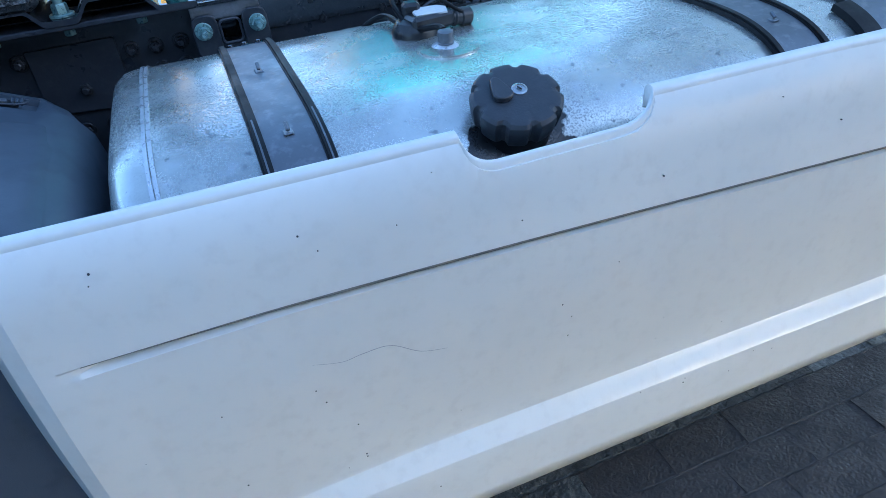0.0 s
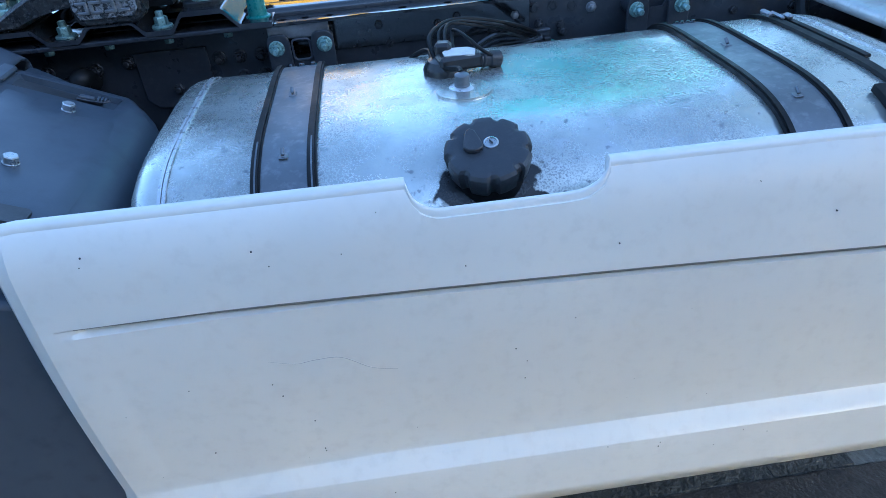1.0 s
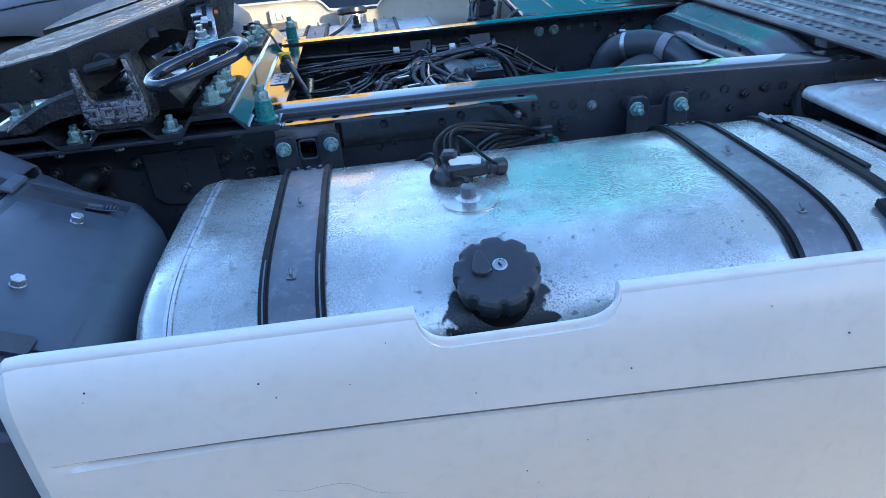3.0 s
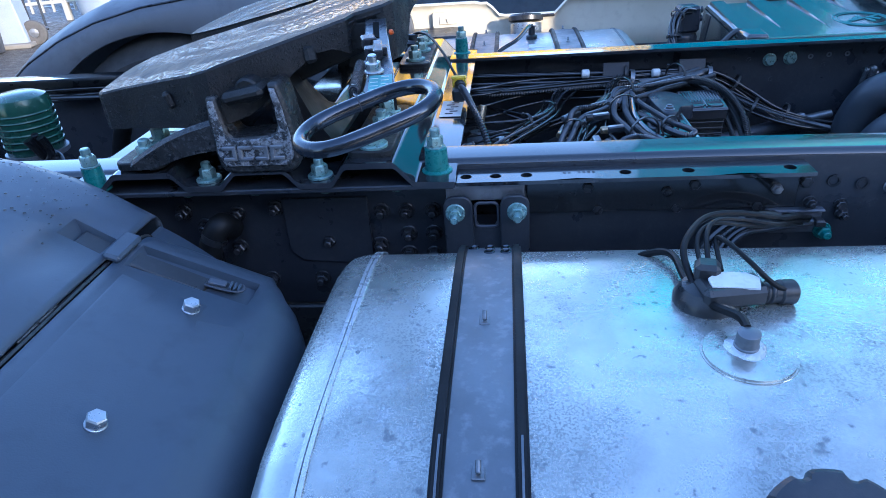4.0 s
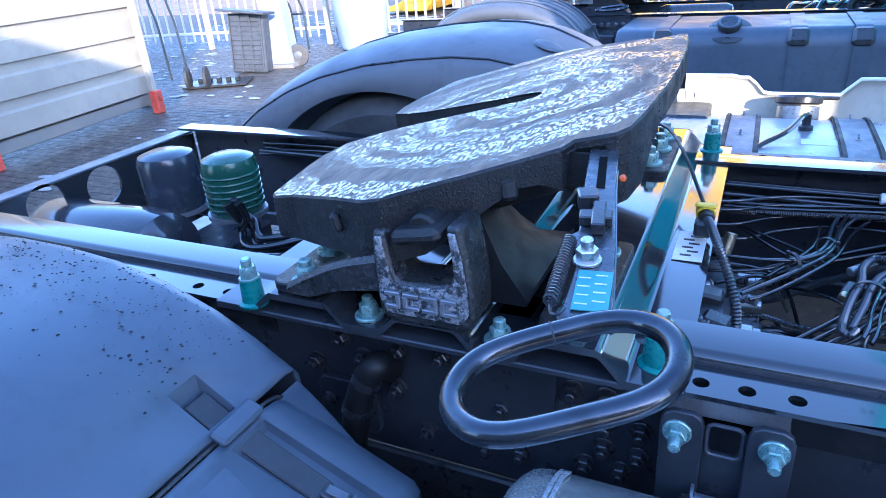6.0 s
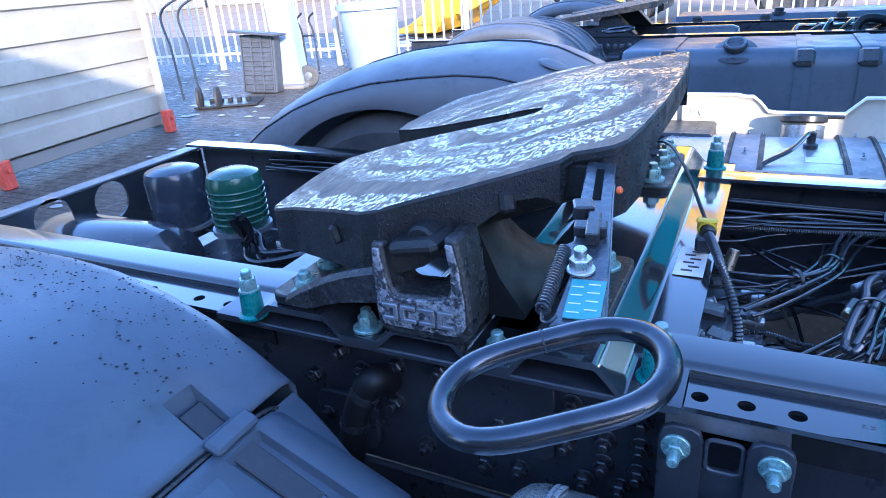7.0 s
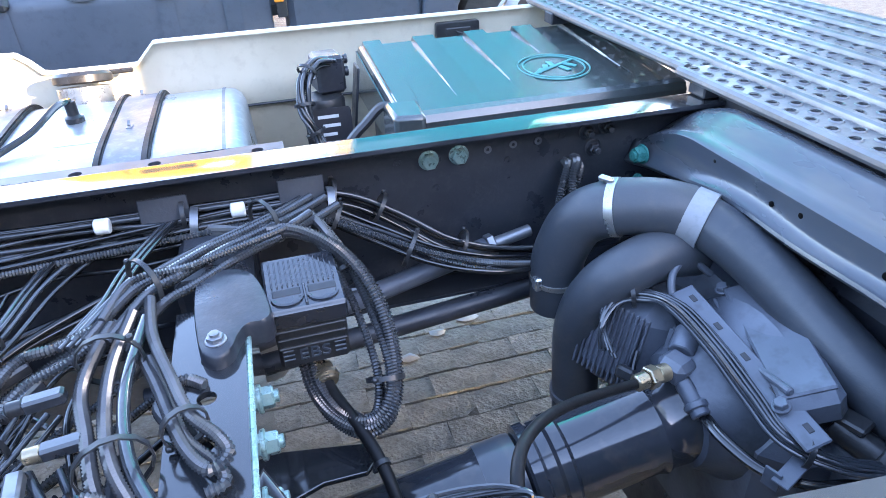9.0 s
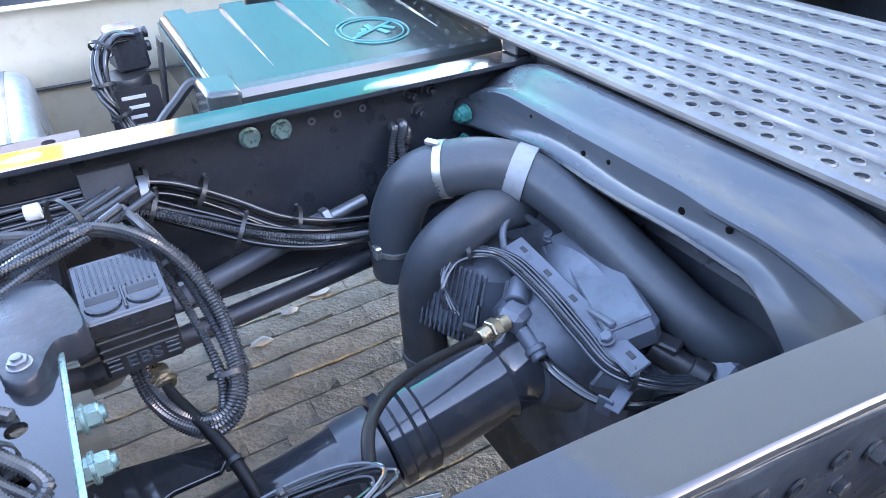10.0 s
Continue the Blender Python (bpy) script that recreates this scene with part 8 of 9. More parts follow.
for k in range(5):
    g.box(SGN + SE @ Vector((-0.042 + 0.021 * k, 0.018 * ((k * 7) % 3 - 1), 0)), (0.014, 0.034, 0.003), 0.001, SE @ Matrix.Rotation(radians(20 * (k - 2)), 3, "Z"))
part("no_step_sign", g, M_TEALLAB, lid, "round moulded no-step sign")
part("tongue", G().prism([(0.708, 1.835), (0.768, 1.825), (0.778, 1.928), (0.704, 1.932)], (0, 0, 0.95), (1, 0, 0), (0, 1, 0), (0, 0, 0.092)), M_BATT, batt, "raised latch block", bevel=0.009)
part("hold_strap", G().sweep(spline([(0.72, 1.93, 1.032), (0.70, 1.935, 1.03), (0.67, 1.93, 1.005), (0.645, 1.925, 0.985), (0.62, 1.92, 0.96)], 6), 0.010, 8), M_DKPLASTIC, batt)

filt = thing("fuel_filter", (0.63, 2.12, 0.8), "black cartridge filter with a bundled cable head", "filter")
part("cartridge", G().lathe((0.63, 2.12, 0.80), (0, 0, 1), [(0, 0.046), (0.006, 0.05), (0.19, 0.05), (0.2, 0.045)], 28), M_DKPLASTIC, filt)
part("head", G().box((0.65, 2.16, 1.045), (0.07, 0.08, 0.09), 0.008, (0, 0, 8)).cyl((0.69, 2.15, 1.075), (0.70, 2.15, 1.075), 0.012, 12).cyl((0.69, 2.15, 1.045), (0.70, 2.15, 1.045), 0.012, 12), M_BLACK, filt)
g = G().prism(rounded(0.575, 0.685, 0.84, 0.985, 0.01), (0, 2.067, 0), (1, 0, 0), (0, 0, 1), (0, -0.002, 0))
lab = part("label", g, M_INK, filt, "dark printed label with pale bars")
g = G()
for k in range(5):
    g.box((0.63 + 0.006 * (k % 2), 2.0645, 0.965 - 0.022 * k), (0.05 - 0.008 * (k % 3), 0.001, 0.008), 0.0002)
part("print", g, M_LABEL, lab)
part("bracket", G().box((0.705, 2.14, 0.95), (0.006, 0.06, 0.22), 0.002, (0, 8, 0)), M_BLACK, filt)
filt_cables = bundle("tied cables bunched over the fuel filter", [(0.66, 2.14, 1.075), (0.615, 2.10, 1.085), (0.583, 2.06, 1.05), (0.58, 2.03, 0.99), (0.60, 2.01, 0.93), (0.625, 1.97, 0.87)], 6, 0.015, 0.006, 51, 0.35, (0.3, 0.55, 0.75), None, 0.4)

for ob in (filt, filt_cables):
    ob.location += Vector((-0.01, 0.13, -0.03))

# ---------------------------------------------------------------- rear of the chassis
def canister(x, y, z0, z1, r, m, label, rings=0):
    t = thing("canister", (x, y, z0), label, "canister", "air dryer canisters")
    part("body", G().lathe((x, y, z0), (0, 0, 1), [(0, r * 0.9), (0.01, r), (z1 - z0 - 0.03, r * 1.02), (z1 - z0 - 0.012, r * 0.93), (z1 - z0 - 0.002, r * 0.6), (z1 - z0, r * 0.1)], 32), m, t)
    for k in range(rings):
        part("band", G().sweep([(x + r * 1.005 * math.cos(math.pi * q / 20), y + r * 1.005 * math.sin(math.pi * q / 20), z0 + 0.03 + 0.017 * k) for q in range(40)], 0.0035, 6, True), m, t)
    part("base_clamp", G().ring((x, y, z0 - 0.004), (x, y, z0 + 0.008), r * 0.7, r * 1.1, 28), M_GALV, t)
    return t


canister(-1.30, 1.335, 0.935, 1.10, 0.072, M_GREENF, "dark green ribbed filter canister", 6)
canister(-1.60, 1.40, 0.89, 1.070, 0.082, M_NAVY, "dark blue-grey filter canister", 0)
air_tank = thing("air_tank", (-1.55, 1.2, 0.8), "glossy dark air reservoir between the rails", "air tank")
part("vessel", G().lathe((-1.95, 1.2, 0.84), (1, 0, 0), [(0, 0.02), (0.02, 0.08), (0.06, 0.12), (0.1, 0.13), (0.45, 0.13), (0.5, 0.12), (0.53, 0.08), (0.55, 0.02)], 32), M_SHAFT, air_tank)
bundle("hose and cables beside the green canister", [(-1.23, 1.25, 1.0), (-1.22, 1.28, 0.93), (-1.16, 1.24, 0.90), (-1.0, 1.3, 0.92), (-0.85, 1.4, 0.98)], 4, 0.03, 0.012, 61, 0.3)
bundle("cables along the rear of the far rail", [(-1.5, 1.70, 0.98), (-1.2, 1.69, 0.985), (-0.9, 1.67, 0.98), (-0.8, 1.62, 0.95)], 6, 0.03, 0.009, 62, 0.1)
big = thing("rubber_hose", (-1.0, 1.4, 0.95), "thick black rubber hose arching behind the coupling", "hose")
part("hose", G().sweep(spline([(-1.15, 1.45, 0.86), (-1.08, 1.42, 0.98), (-0.98, 1.36, 1.02), (-0.9, 1.3, 0.98)], 8), 0.024, 14), M_RUBBER, big)
floor_gear = thing("rear_axle", (-1.1, 1.28, 0.5), "black rear axle and suspension deep between the rails", "axle")
part("axle_tube", G().cyl((-1.12, 0.5, 0.5), (-1.12, 2.05, 0.5), 0.09, 20).lathe((-1.3, 1.3, 0.5), (1, 0, 0), [(0, 0.1), (0.08, 0.2), (0.25, 0.22), (0.36, 0.12), (0.45, 0.09)], 24), M_BLACK, floor_gear)
for x, w, z, h in ((-0.7, 0.3, 0.72, 0.06), (-1.6, 0.2, 0.72, 0.06), (-0.25, 0.14, 0.78, 0.25)):
    part("bracket", G().box((x, 1.3, z), (w, 0.75, h), 0.01), M_BLACK, floor_gear)
part("hose", G().sweep(spline([(-0.56, 0.85, 0.93), (-0.565, 0.815, 0.955), (-0.59, 0.80, 0.91), (-0.61, 0.79, 0.82), (-0.635, 0.785, 0.70), (-0.65, 0.78, 0.55)], 8), 0.023, 16), M_RUBBER, floor_gear, "black brake hose")
for a, b in (((-0.598, 0.797, 0.885), (-0.601, 0.796, 0.872)), ((-0.577, 0.806, 0.936), (-0.583, 0.803, 0.925))):
    part("hose_clamp", G().ring(a, b, 0.022, 0.0255, 20), M_SPRING, floor_gear, "dark hose clamp")

# rear cross beam between the rails, with its round openings
rear = thing("rear_cross_beam", (-1.84, 1.3, 0.72), "black rear cross beam with large round openings and bright worn edge", "cross member")
g = G()
g.holed(0.876, 1.744, 0.715, 1.015, [(0.975, 0.962, 0.060), (1.165, 0.965, 0.060), (1.356, 0.957, 0.060), (1.60, 0.92, 0.03)], (-1.84, 0, 0), (0, 1, 0), (0, 0, 1), (-0.008, 0, 0), 28)
part("web", g, M_RAIL, rear)
part("flange", G().box((-1.868, 1.31, 1.019), (0.056, 0.868, 0.008), 0.002), M_ALU, rear, "bright bare edge flange")
# ---------------------------------------------------------------- neighbouring truck
nt = thing("fuel_tank", (-0.1, 4.4, 0.3), "dark grey rectangular fuel tank with rounded edges and band clips", "fuel tank", "neighbour tanks")
rows = []
for x, s in ((-0.87, 0.93), (-0.865, 0.97), (-0.84, 1.0), (0.56, 1.0), (0.585, 0.97), (0.59, 0.93)):
    rows.append([(x, 4.52 + (y - 4.52) * s, 0.68 + (z - 0.68) * s) for y, z in rounded(4.16, 4.88, 0.33, 1.01, 0.10, 6)])
g = G().grid(rows, True).add(rows[0], [tuple(range(len(rows[0])))]).add(rows[-1], [tuple(range(len(rows[0])))])
part("shell", g, M_PLASTIC, nt)
for x in (-0.60, 0.105, 0.405):
    part("band", G().grid([[(x - 0.04, y, z) for y, z in rounded(4.154, 4.886, 0.324, 1.016, 0.10, 6)], [(x + 0.04, y, z) for y, z in rounded(4.154, 4.886, 0.324, 1.016, 0.10, 6)]], True), M_PLASTIC, nt)
    part("band_clip", G().box((x, 4.175, 0.965), (0.105, 0.045, 0.105), 0.018, (-40, 0, 0)), M_DKPLASTIC, nt)
    part("clip_eye", G().ring((x, 4.150, 0.935), (x, 4.142, 0.930), 0.008, 0.015, 16).box((x, 4.163, 0.972), (0.05, 0.012, 0.010), 0.002, (-40, 0, 0)), M_SHIELD, nt)
filler = part("filler", G().lathe((-0.245, 4.25, 0.995), (0, -0.5, 1), [(0, 0.12), (0.004, 0.115), (0.008, 0.06), (0.03, 0.056), (0.032, 0.064), (0.052, 0.064), (0.056, 0.058)], 28), M_DKPLASTIC, nt, "black filler cap in a shallow dish")
part("cap_top", G().lathe(Vector((-0.245, 4.25, 0.995)) + Vector((0, -0.5, 1)).normalized() * 0.054, (0, -0.5, 1), [(0, 0.058), (0.004, 0.056), (0.005, 0.048), (0.002, 0.044), (0.002, 0.005)], 24), M_GEARBOX, filler)

box2 = thing("side_box", (1.0, 4.4, 0.3), "dark plastic side box with a chequered step on top", "side box")
part("body", G().box((1.02, 4.40, 0.66), (0.70, 0.48, 0.62), 0.03), M_PLASTIC, box2)
part("tread", G().box((1.02, 4.40, 0.985), (0.72, 0.5, 0.02), 0.006), M_STEP, box2, "chequered aluminium tread")
g = G()
for i in range(18):
    for k in range(10):
        g.box((0.70 + 0.037 * i, 4.19 + 0.045 * k, 0.996), (0.030, 0.010, 0.007), 0.002, (0, 0, 45 if (i + k) % 2 else -45))
tagged(part("tread_bump", g, M_STEP, box2), kind="stuff")
for i, (x, y, z) in enumerate(((0.63, 4.13, 0.925), (-1.17, 4.20, 0.90))):
    lamp = thing("marker_lamp", (x, y, z), "orange side marker reflector", "marker lamp", "marker lamps")
    part("lens", G().box((x, y, z), (0.045, 0.02, 0.11), 0.004), M_ORANGE, lamp)
    part("mark", G().box((x - 0.006, y - 0.0105, z), (0.005, 0.002, 0.036), 0.0005).box((x + 0.006, y - 0.0105, z), (0.005, 0.002, 0.036), 0.0005), M_INK, lamp)
    part("holder", G().box((x + 0.01, y + 0.018, z - 0.03), (0.05, 0.02, 0.2), 0.004), M_DKPLASTIC, lamp)

cab2 = thing("truck_cab", (2.0, 5.3, 0.9), "cyan blue lorry cab of the neighbouring truck", "truck cab", "truck cabs")


def cab_side(x):
    """The flank draws in towards the windscreen."""
    return 4.16 + (0.03 if x < 0.91 else 0.0) + 0.10 * max(0.0, x - 1.5) ** 1.6


CAB_X = (0.90, 0.92, 1.2, 1.5, 1.75, 2.0, 2.2, 2.4, 2.6, 2.85, 3.0)


def cab_ring(x, z0, z1):
    y = cab_side(x)
    return [(x, y, z0), (x, y + 0.02 * (z1 > 2.5), z1), (x, 10.61 - y - 0.02 * (z1 > 2.5), z1), (x, 10.61 - y, z0)]


for name, xs, z0, z1 in (("lower_body", CAB_X, 1.08, 1.72), ("rear_panel", CAB_X[:6], 1.72, 2.65), ("roof", CAB_X, 2.65, 3.6)):
    rows = [cab_ring(x, z0, z1) for x in xs]
    part(name, G().grid(rows, True).add(rows[0], [(0, 1, 2, 3)]).add(rows[-1], [(0, 1, 2, 3)]), M_CYAN, cab2, sharp=30)
for y in (cab_side(2.9) + 0.04, 10.57 - cab_side(2.9)):
    part("pillar", G().box((2.92, y, 2.185), (0.14, 0.07, 0.93), 0.01), M_CYAN, cab2)
    part("window", G().box((2.43, y + (0.0 if y > 5 else -0.07), 2.185), (0.84, 0.006, 0.93), 0.001), M_GLASS, cab2, "clear side window")
part("sill", G().box((1.14, 4.56, 1.05), (0.56, 0.84, 0.062), 0.012), M_DKPLASTIC, cab2, "black cab underside trim")
arch_out = [(1.35, 0.55), (1.36, 0.78), (1.392, 0.935), (1.486, 1.097), (1.62, 1.21), (1.85, 1.29)]
arch_in = [(1.54, 0.55), (1.554, 0.77), (1.606, 0.884), (1.70, 0.99), (1.82, 1.075), (1.95, 1.12)]
poly = arch_out + [(4.19 - x, z) for x, z in reversed(arch_out)] + [(4.19 - x, z) for x, z in arch_in] + arch_in[::-1]
fender = part("fender", G().prism(poly, (0, 4.14, 0), (1, 0, 0), (0, 0, 1), (0, 0.45, 0)), M_PLASTIC, cab2, "dark grey plastic wheel arch", bevel=0.012)
part("joint", G().sweep([(1.489, 4.139, 1.10), (1.64, 4.139, 1.08)], 0.004, 6), M_HOLE, fender)
part("bumper", G().box((3.03, 4.8, 0.6), (0.35, 1.2, 0.7), 0.05), M_LABEL, cab2)
wheel("front wheels", 2.095, 4.36, 0.535, 0.30, -1, "lorry front wheel with grey steel rim", M_STEELW, 0.67)
nr = thing("frame_rail", (0, 5.2, 0.75), "black chassis rails of the neighbouring truck with cables", "chassis rail", "neighbour rails")
for y in (4.95, 5.75):
    part("channel", G().box((-0.4, y, 0.895), (4.6, 0.07, 0.23), 0.012), M_BLACK, nr)
    part("flange", G().box((-0.4, y, 1.012), (4.6, 0.085, 0.008), 0.002), M_RAIL, nr)
part("far_tank", G().box((0.05, 6.2, 0.75), (1.86, 0.62, 0.58), 0.09), M_PLASTIC, nr, "dark far fuel tank")
for x in (-0.62, -0.13, 0.38):
    part("band_clip", G().box((x, 5.93, 1.02), (0.07, 0.06, 0.05), 0.012), M_DKPLASTIC, nr)
part("far_filler", G().lathe((-0.04, 6.0, 1.03), (0, 0, 1), [(0, 0.05), (0.02, 0.05), (0.022, 0.035), (0.05, 0.035), (0.055, 0.02)], 20), M_DKPLASTIC, nr)
part("air_tank", G().lathe((-0.78, 5.25, 0.965), (1, 0, 0), [(0, 0.02), (0.02, 0.06), (0.06, 0.075), (0.46, 0.075), (0.5, 0.06), (0.52, 0.02)], 24), M_SHAFT, nr)
q = random.Random(31)
for k in range(9):
    x = 0.05 + 0.085 * k
    part("cable", G().sweep(spline([(x, 5.06, 0.99), (x + q.uniform(0.03, 0.1), 5.2, 1.02 + q.uniform(0.0, 0.05)), (x + q.uniform(0.05, 0.2), 5.42, 1.0), (x + 0.2, 5.6, 0.99)], 6), 0.013, 7), M_CABLE, nr)
part("hose", G().sweep(spline([(0.40, 5.1, 0.99), (0.44, 5.12, 1.06), (0.54, 5.14, 1.055), (0.62, 5.15, 1.0)], 6), 0.028, 12), M_RUBBER, nr)
for i in range(2):
    for k in range(8):
        if i or k not in (3, 4):
            part("bolt", G().lathe((-1.308 + 0.05 * k, 4.912, 0.895 + 0.055 * i), (0, -1, 0), [(0, 0.019), (0.012, 0.017), (0.016, 0.008)], 12), M_SHIELD, nr)
part("gusset", G().prism([(-1.42, 0.80), (-0.90, 0.80), (-0.90, 1.005), (-1.05, 1.07), (-1.22, 1.07), (-1.42, 0.98)], (0, 4.913, 0), (1, 0, 0), (0, 0, 1), (0, 0.008, 0)), M_BLACK, nr)
part("catwalk", G().box((0.98, 5.2, 1.04), (0.5, 0.6, 0.03), 0.005), M_STEP, nr)
fw2 = thing("fifth_wheel", (-1.1, 5.3, 1.02), "dark fifth wheel plate of the neighbouring truck", "fifth wheel")
part("top_plate", G().prism([(-1.78, 5.0), (-1.66, 4.88), (-1.3, 4.86), (-1.02, 4.98), (-0.98, 5.15), (-0.98, 5.5), (-1.02, 5.66), (-1.3, 5.78), (-1.66, 5.76), (-1.78, 5.6), (-1.7, 5.42), (-1.35, 5.36), (-1.35, 5.28), (-1.7, 5.22)], (0.22, 0, 1.325), (1, 0, 0.13), (0, 1, 0), (0, 0, 0.04)), M_GREASE, fw2, bevel=0.004)
part("front_skirt", G().box((-0.775, 5.32, 1.185), (0.02, 0.5, 0.05), 0.005), M_CAST, fw2)
for y in (4.98, 5.66):
    part("bracket", G().prism([(-1.30, 1.02), (-0.92, 1.02), (-1.0, 1.10), (-1.06, 1.16), (-1.16, 1.145), (-1.2, 1.09)], (0, y - 0.05, 0), (1, 0, 0), (0, 0, 1), (0, 0.1, 0)), M_CAST, fw2, bevel=0.006)
part("cast_panel", G().box((-1.22, 4.925, 1.105), (0.09, 0.012, 0.03), 0.003), M_GALV, fw2)
part("pull_handle", G().sweep(spline([(-1.08, 4.80, 1.075), (-0.96, 4.83, 1.085), (-0.915, 4.79, 1.08), (-0.96, 4.74, 1.07), (-1.06, 4.73, 1.065), (-1.11, 4.76, 1.068)], 6, True), 0.012, 8, True), M_LOOP, fw2)
round_mudguard(-1.64, 4.22, 4.80, 0.615, 0.565, "neighbour mudguards", "grey plastic rear mudguard of the neighbouring truck", 100, 100, 5)
wheel("drive wheels", -1.64, 4.55, 0.50, 0.5, -1, "dark rear tyre of the neighbouring truck")
round_mudguard(-1.64, 5.9, 6.45, 0.615, 0.58, "neighbour mudguards", "grey plastic mudguard on the far side of the neighbouring truck", 100, 100, 5)
bracket2 = thing("mudguard_bracket", (-1.08, 4.5, 0.8), "black steel bracket carrying the neighbouring mudguard", "bracket")
part("stay", G().box((-1.10, 4.50, 0.86), (0.05, 0.42, 0.24), 0.01, (0, -14, 0)).box((-1.04, 4.80, 0.86), (0.12, 0.2, 0.10), 0.01), M_BLACK, bracket2)

# own cab ahead of the catwalk, and unseen blocks added behind the camera for shade
cab1 = thing("truck_cab", (3.1, 1.28, 0.9), "plain rear wall of the truck's own white cab", "truck cab", "truck cabs")
part("shell", G().prism([(0.03, 1.15), (0.03, 3.0), (0.2, 3.7), (2.36, 3.7), (2.53, 3.0), (2.53, 1.15)], (2.25, 0, 0), (0, 1, 0), (0, 0, 1), (2.2, 0, 0)), M_WHITE, cab1, bevel=0.06)
part("underbody", G().box((3.4, 1.28, 0.85), (1.9, 2.2, 0.6), 0.05), M_BLACK, cab1)
wall_s = G().box((7.15, -4.6, 2.3), (4.7, 1.0, 2.6), 0.03).box((3.4, -4.6, 2.475), (2.8, 1.0, 2.95), 0.03).box((-1.0, -4.6, 2.15), (6.0, 1.0, 4.3), 0.03)
solo("wall_south", wall_s, M_WALLGREY, "plain grey unseen blocks added to shade the truck and the shed", "wall", kind="structure")

# ---------------------------------------------------------------- yard behind: shed, fence, odds and ends
SH0, SH1 = Vector((-6.15, 3.1, 0)), Vector((-6.45, 5.55, 0))
sd = (SH1 - SH0).normalized()
sn = Vector((sd.y, -sd.x, 0))
shed = thing("metal_shed", (-6.3, 3.0, 0), "pale corrugated sheet metal shed with white posts", "shed")
A, B = SH0 - sd * 6.0, SH1
ln = (B - A).length
nprof = []
z = 0.22
while z < 3.0:
    for dz, dn in ((0.0, 0.0), (0.012, 0.030), (0.20, 0.030), (0.225, 0.0), (0.30, -0.004)):
        nprof.append((z + dz, dn))
    z += 0.31
part("wall", G().grid([[tuple(P + sn * dn + Vector((0, 0, zz))) for zz, dn in nprof] for P in (A, A + sd * ln * 0.5, B)]), M_SHED, shed, sharp=25)
part("backing", G().box((A + B) / 2 - sn * 0.25 + Vector((0, 0, 1.6)), (0.4, ln, 2.8), 0.02, (0, 0, math.degrees(math.atan2(sd.y, sd.x)) - 90)), M_SHED, shed)
part("sill", G().box((A + B) / 2 - sn * 0.05 + Vector((0, 0, 0.14)), (0.1, ln, 0.12), 0.01, (0, 0, math.degrees(math.atan2(sd.y, sd.x)) - 90)), M_WALLGREY, shed)
for P in (SH1 + sn * 0.12 - sd * 0.1, SH0 + sn * 0.12 + sd * 0.25):
    post = part("post", G().box(P + Vector((0, 0, 1.55)), (0.07, 0.07, 2.9), 0.01, (0, 0, 8)), M_SHED, shed, "pale steel post")
    part("post_foot", G().box(P + sn * 0.02 + Vector((0, 0, 0.13)), (0.10, 0.11, 0.26), 0.012, (0, 0, 8)).cyl(P + sn * 0.075 + Vector((0, 0, 0.17)), P + sn * 0.10 + Vector((0, 0, 0.17)), 0.022, 14), M_REDPL, post, "red painted post guard")
part("corner_column", G().box(SH1 + sd * 0.25 - sn * 0.3 + Vector((0, 0, 1.5)), (0.16, 0.16, 3.0), 0.01), M_WALLGREY, shed)

fence = thing("steel_fence", (-8, 12.5, 0), "white steel bar fence along the yard", "fence")
F0, F1 = Vector((-13.0, 9.2, 0)), Vector((6.0, 13.6, 0))
fd = (F1 - F0).normalized()
fl = (F1 - F0).length
for zz in (0.30, 1.75):
    part("rail", G().box((F0 + F1) / 2 + Vector((0, 0, zz)), (fl, 0.05, 0.05), 0.006, (0, 0, math.degrees(math.atan2(fd.y, fd.x)))), M_FENCE, fence)
bar_g = G().box((0, 0, 0), (0.034, 0.034, 1.75), 0.004)
bar_me = mesh_of("bar", bar_g, M_FENCE)
nb = int(fl / 0.17)
for k in range(nb):
    ob = new("bar", bar_me)
    ob.parent = fence
    ob.location = F0 + fd * (k * fl / nb) + Vector((0, 0, 1.02)) - fence.location
for k in range(8):
    P = F0 + fd * (fl * (k + 0.4) / 8)
    part("post", G().box(P + Vector((0, 0, 1.0)), (0.09, 0.09, 2.0), 0.008), M_FENCE, fence)

BIN = Vector((-6.28, 10.05, 0))
bin_ = thing("refuse_bin", tuple(BIN), "pale blue plastic barrel-shaped bin", "bin")
part("body", G().lathe(BIN + Vector((0, 0, 0.02)), (0, 0, 1), [(0, 0.38), (0.05, 0.41), (1.05, 0.50), (1.09, 0.49)], 32), M_BIN, bin_)
part("rim", G().ring(BIN + Vector((0, 0, 1.0)), BIN + Vector((0, 0, 1.08)), 0.48, 0.545, 32), M_BIN, bin_)
crate = thing("plastic_crate", (-6.86, 7.85, 0), "dark grey louvred plastic crate leaning by the fence", "crate")
CR = Euler((radians(-5), radians(3), radians(14))).to_matrix()
part("body", G().box(Vector((-6.86, 7.86, 0.42)), (0.54, 0.24, 0.82), 0.02, CR), M_CRATE, crate)
for k in range(11):
    part("slat", G().box(Vector((-6.86, 7.86, 0.42)) + CR @ Vector((0.0, -0.128, -0.34 + 0.066 * k)), (0.44, 0.025, 0.034), 0.006, CR), M_CRATE, crate)
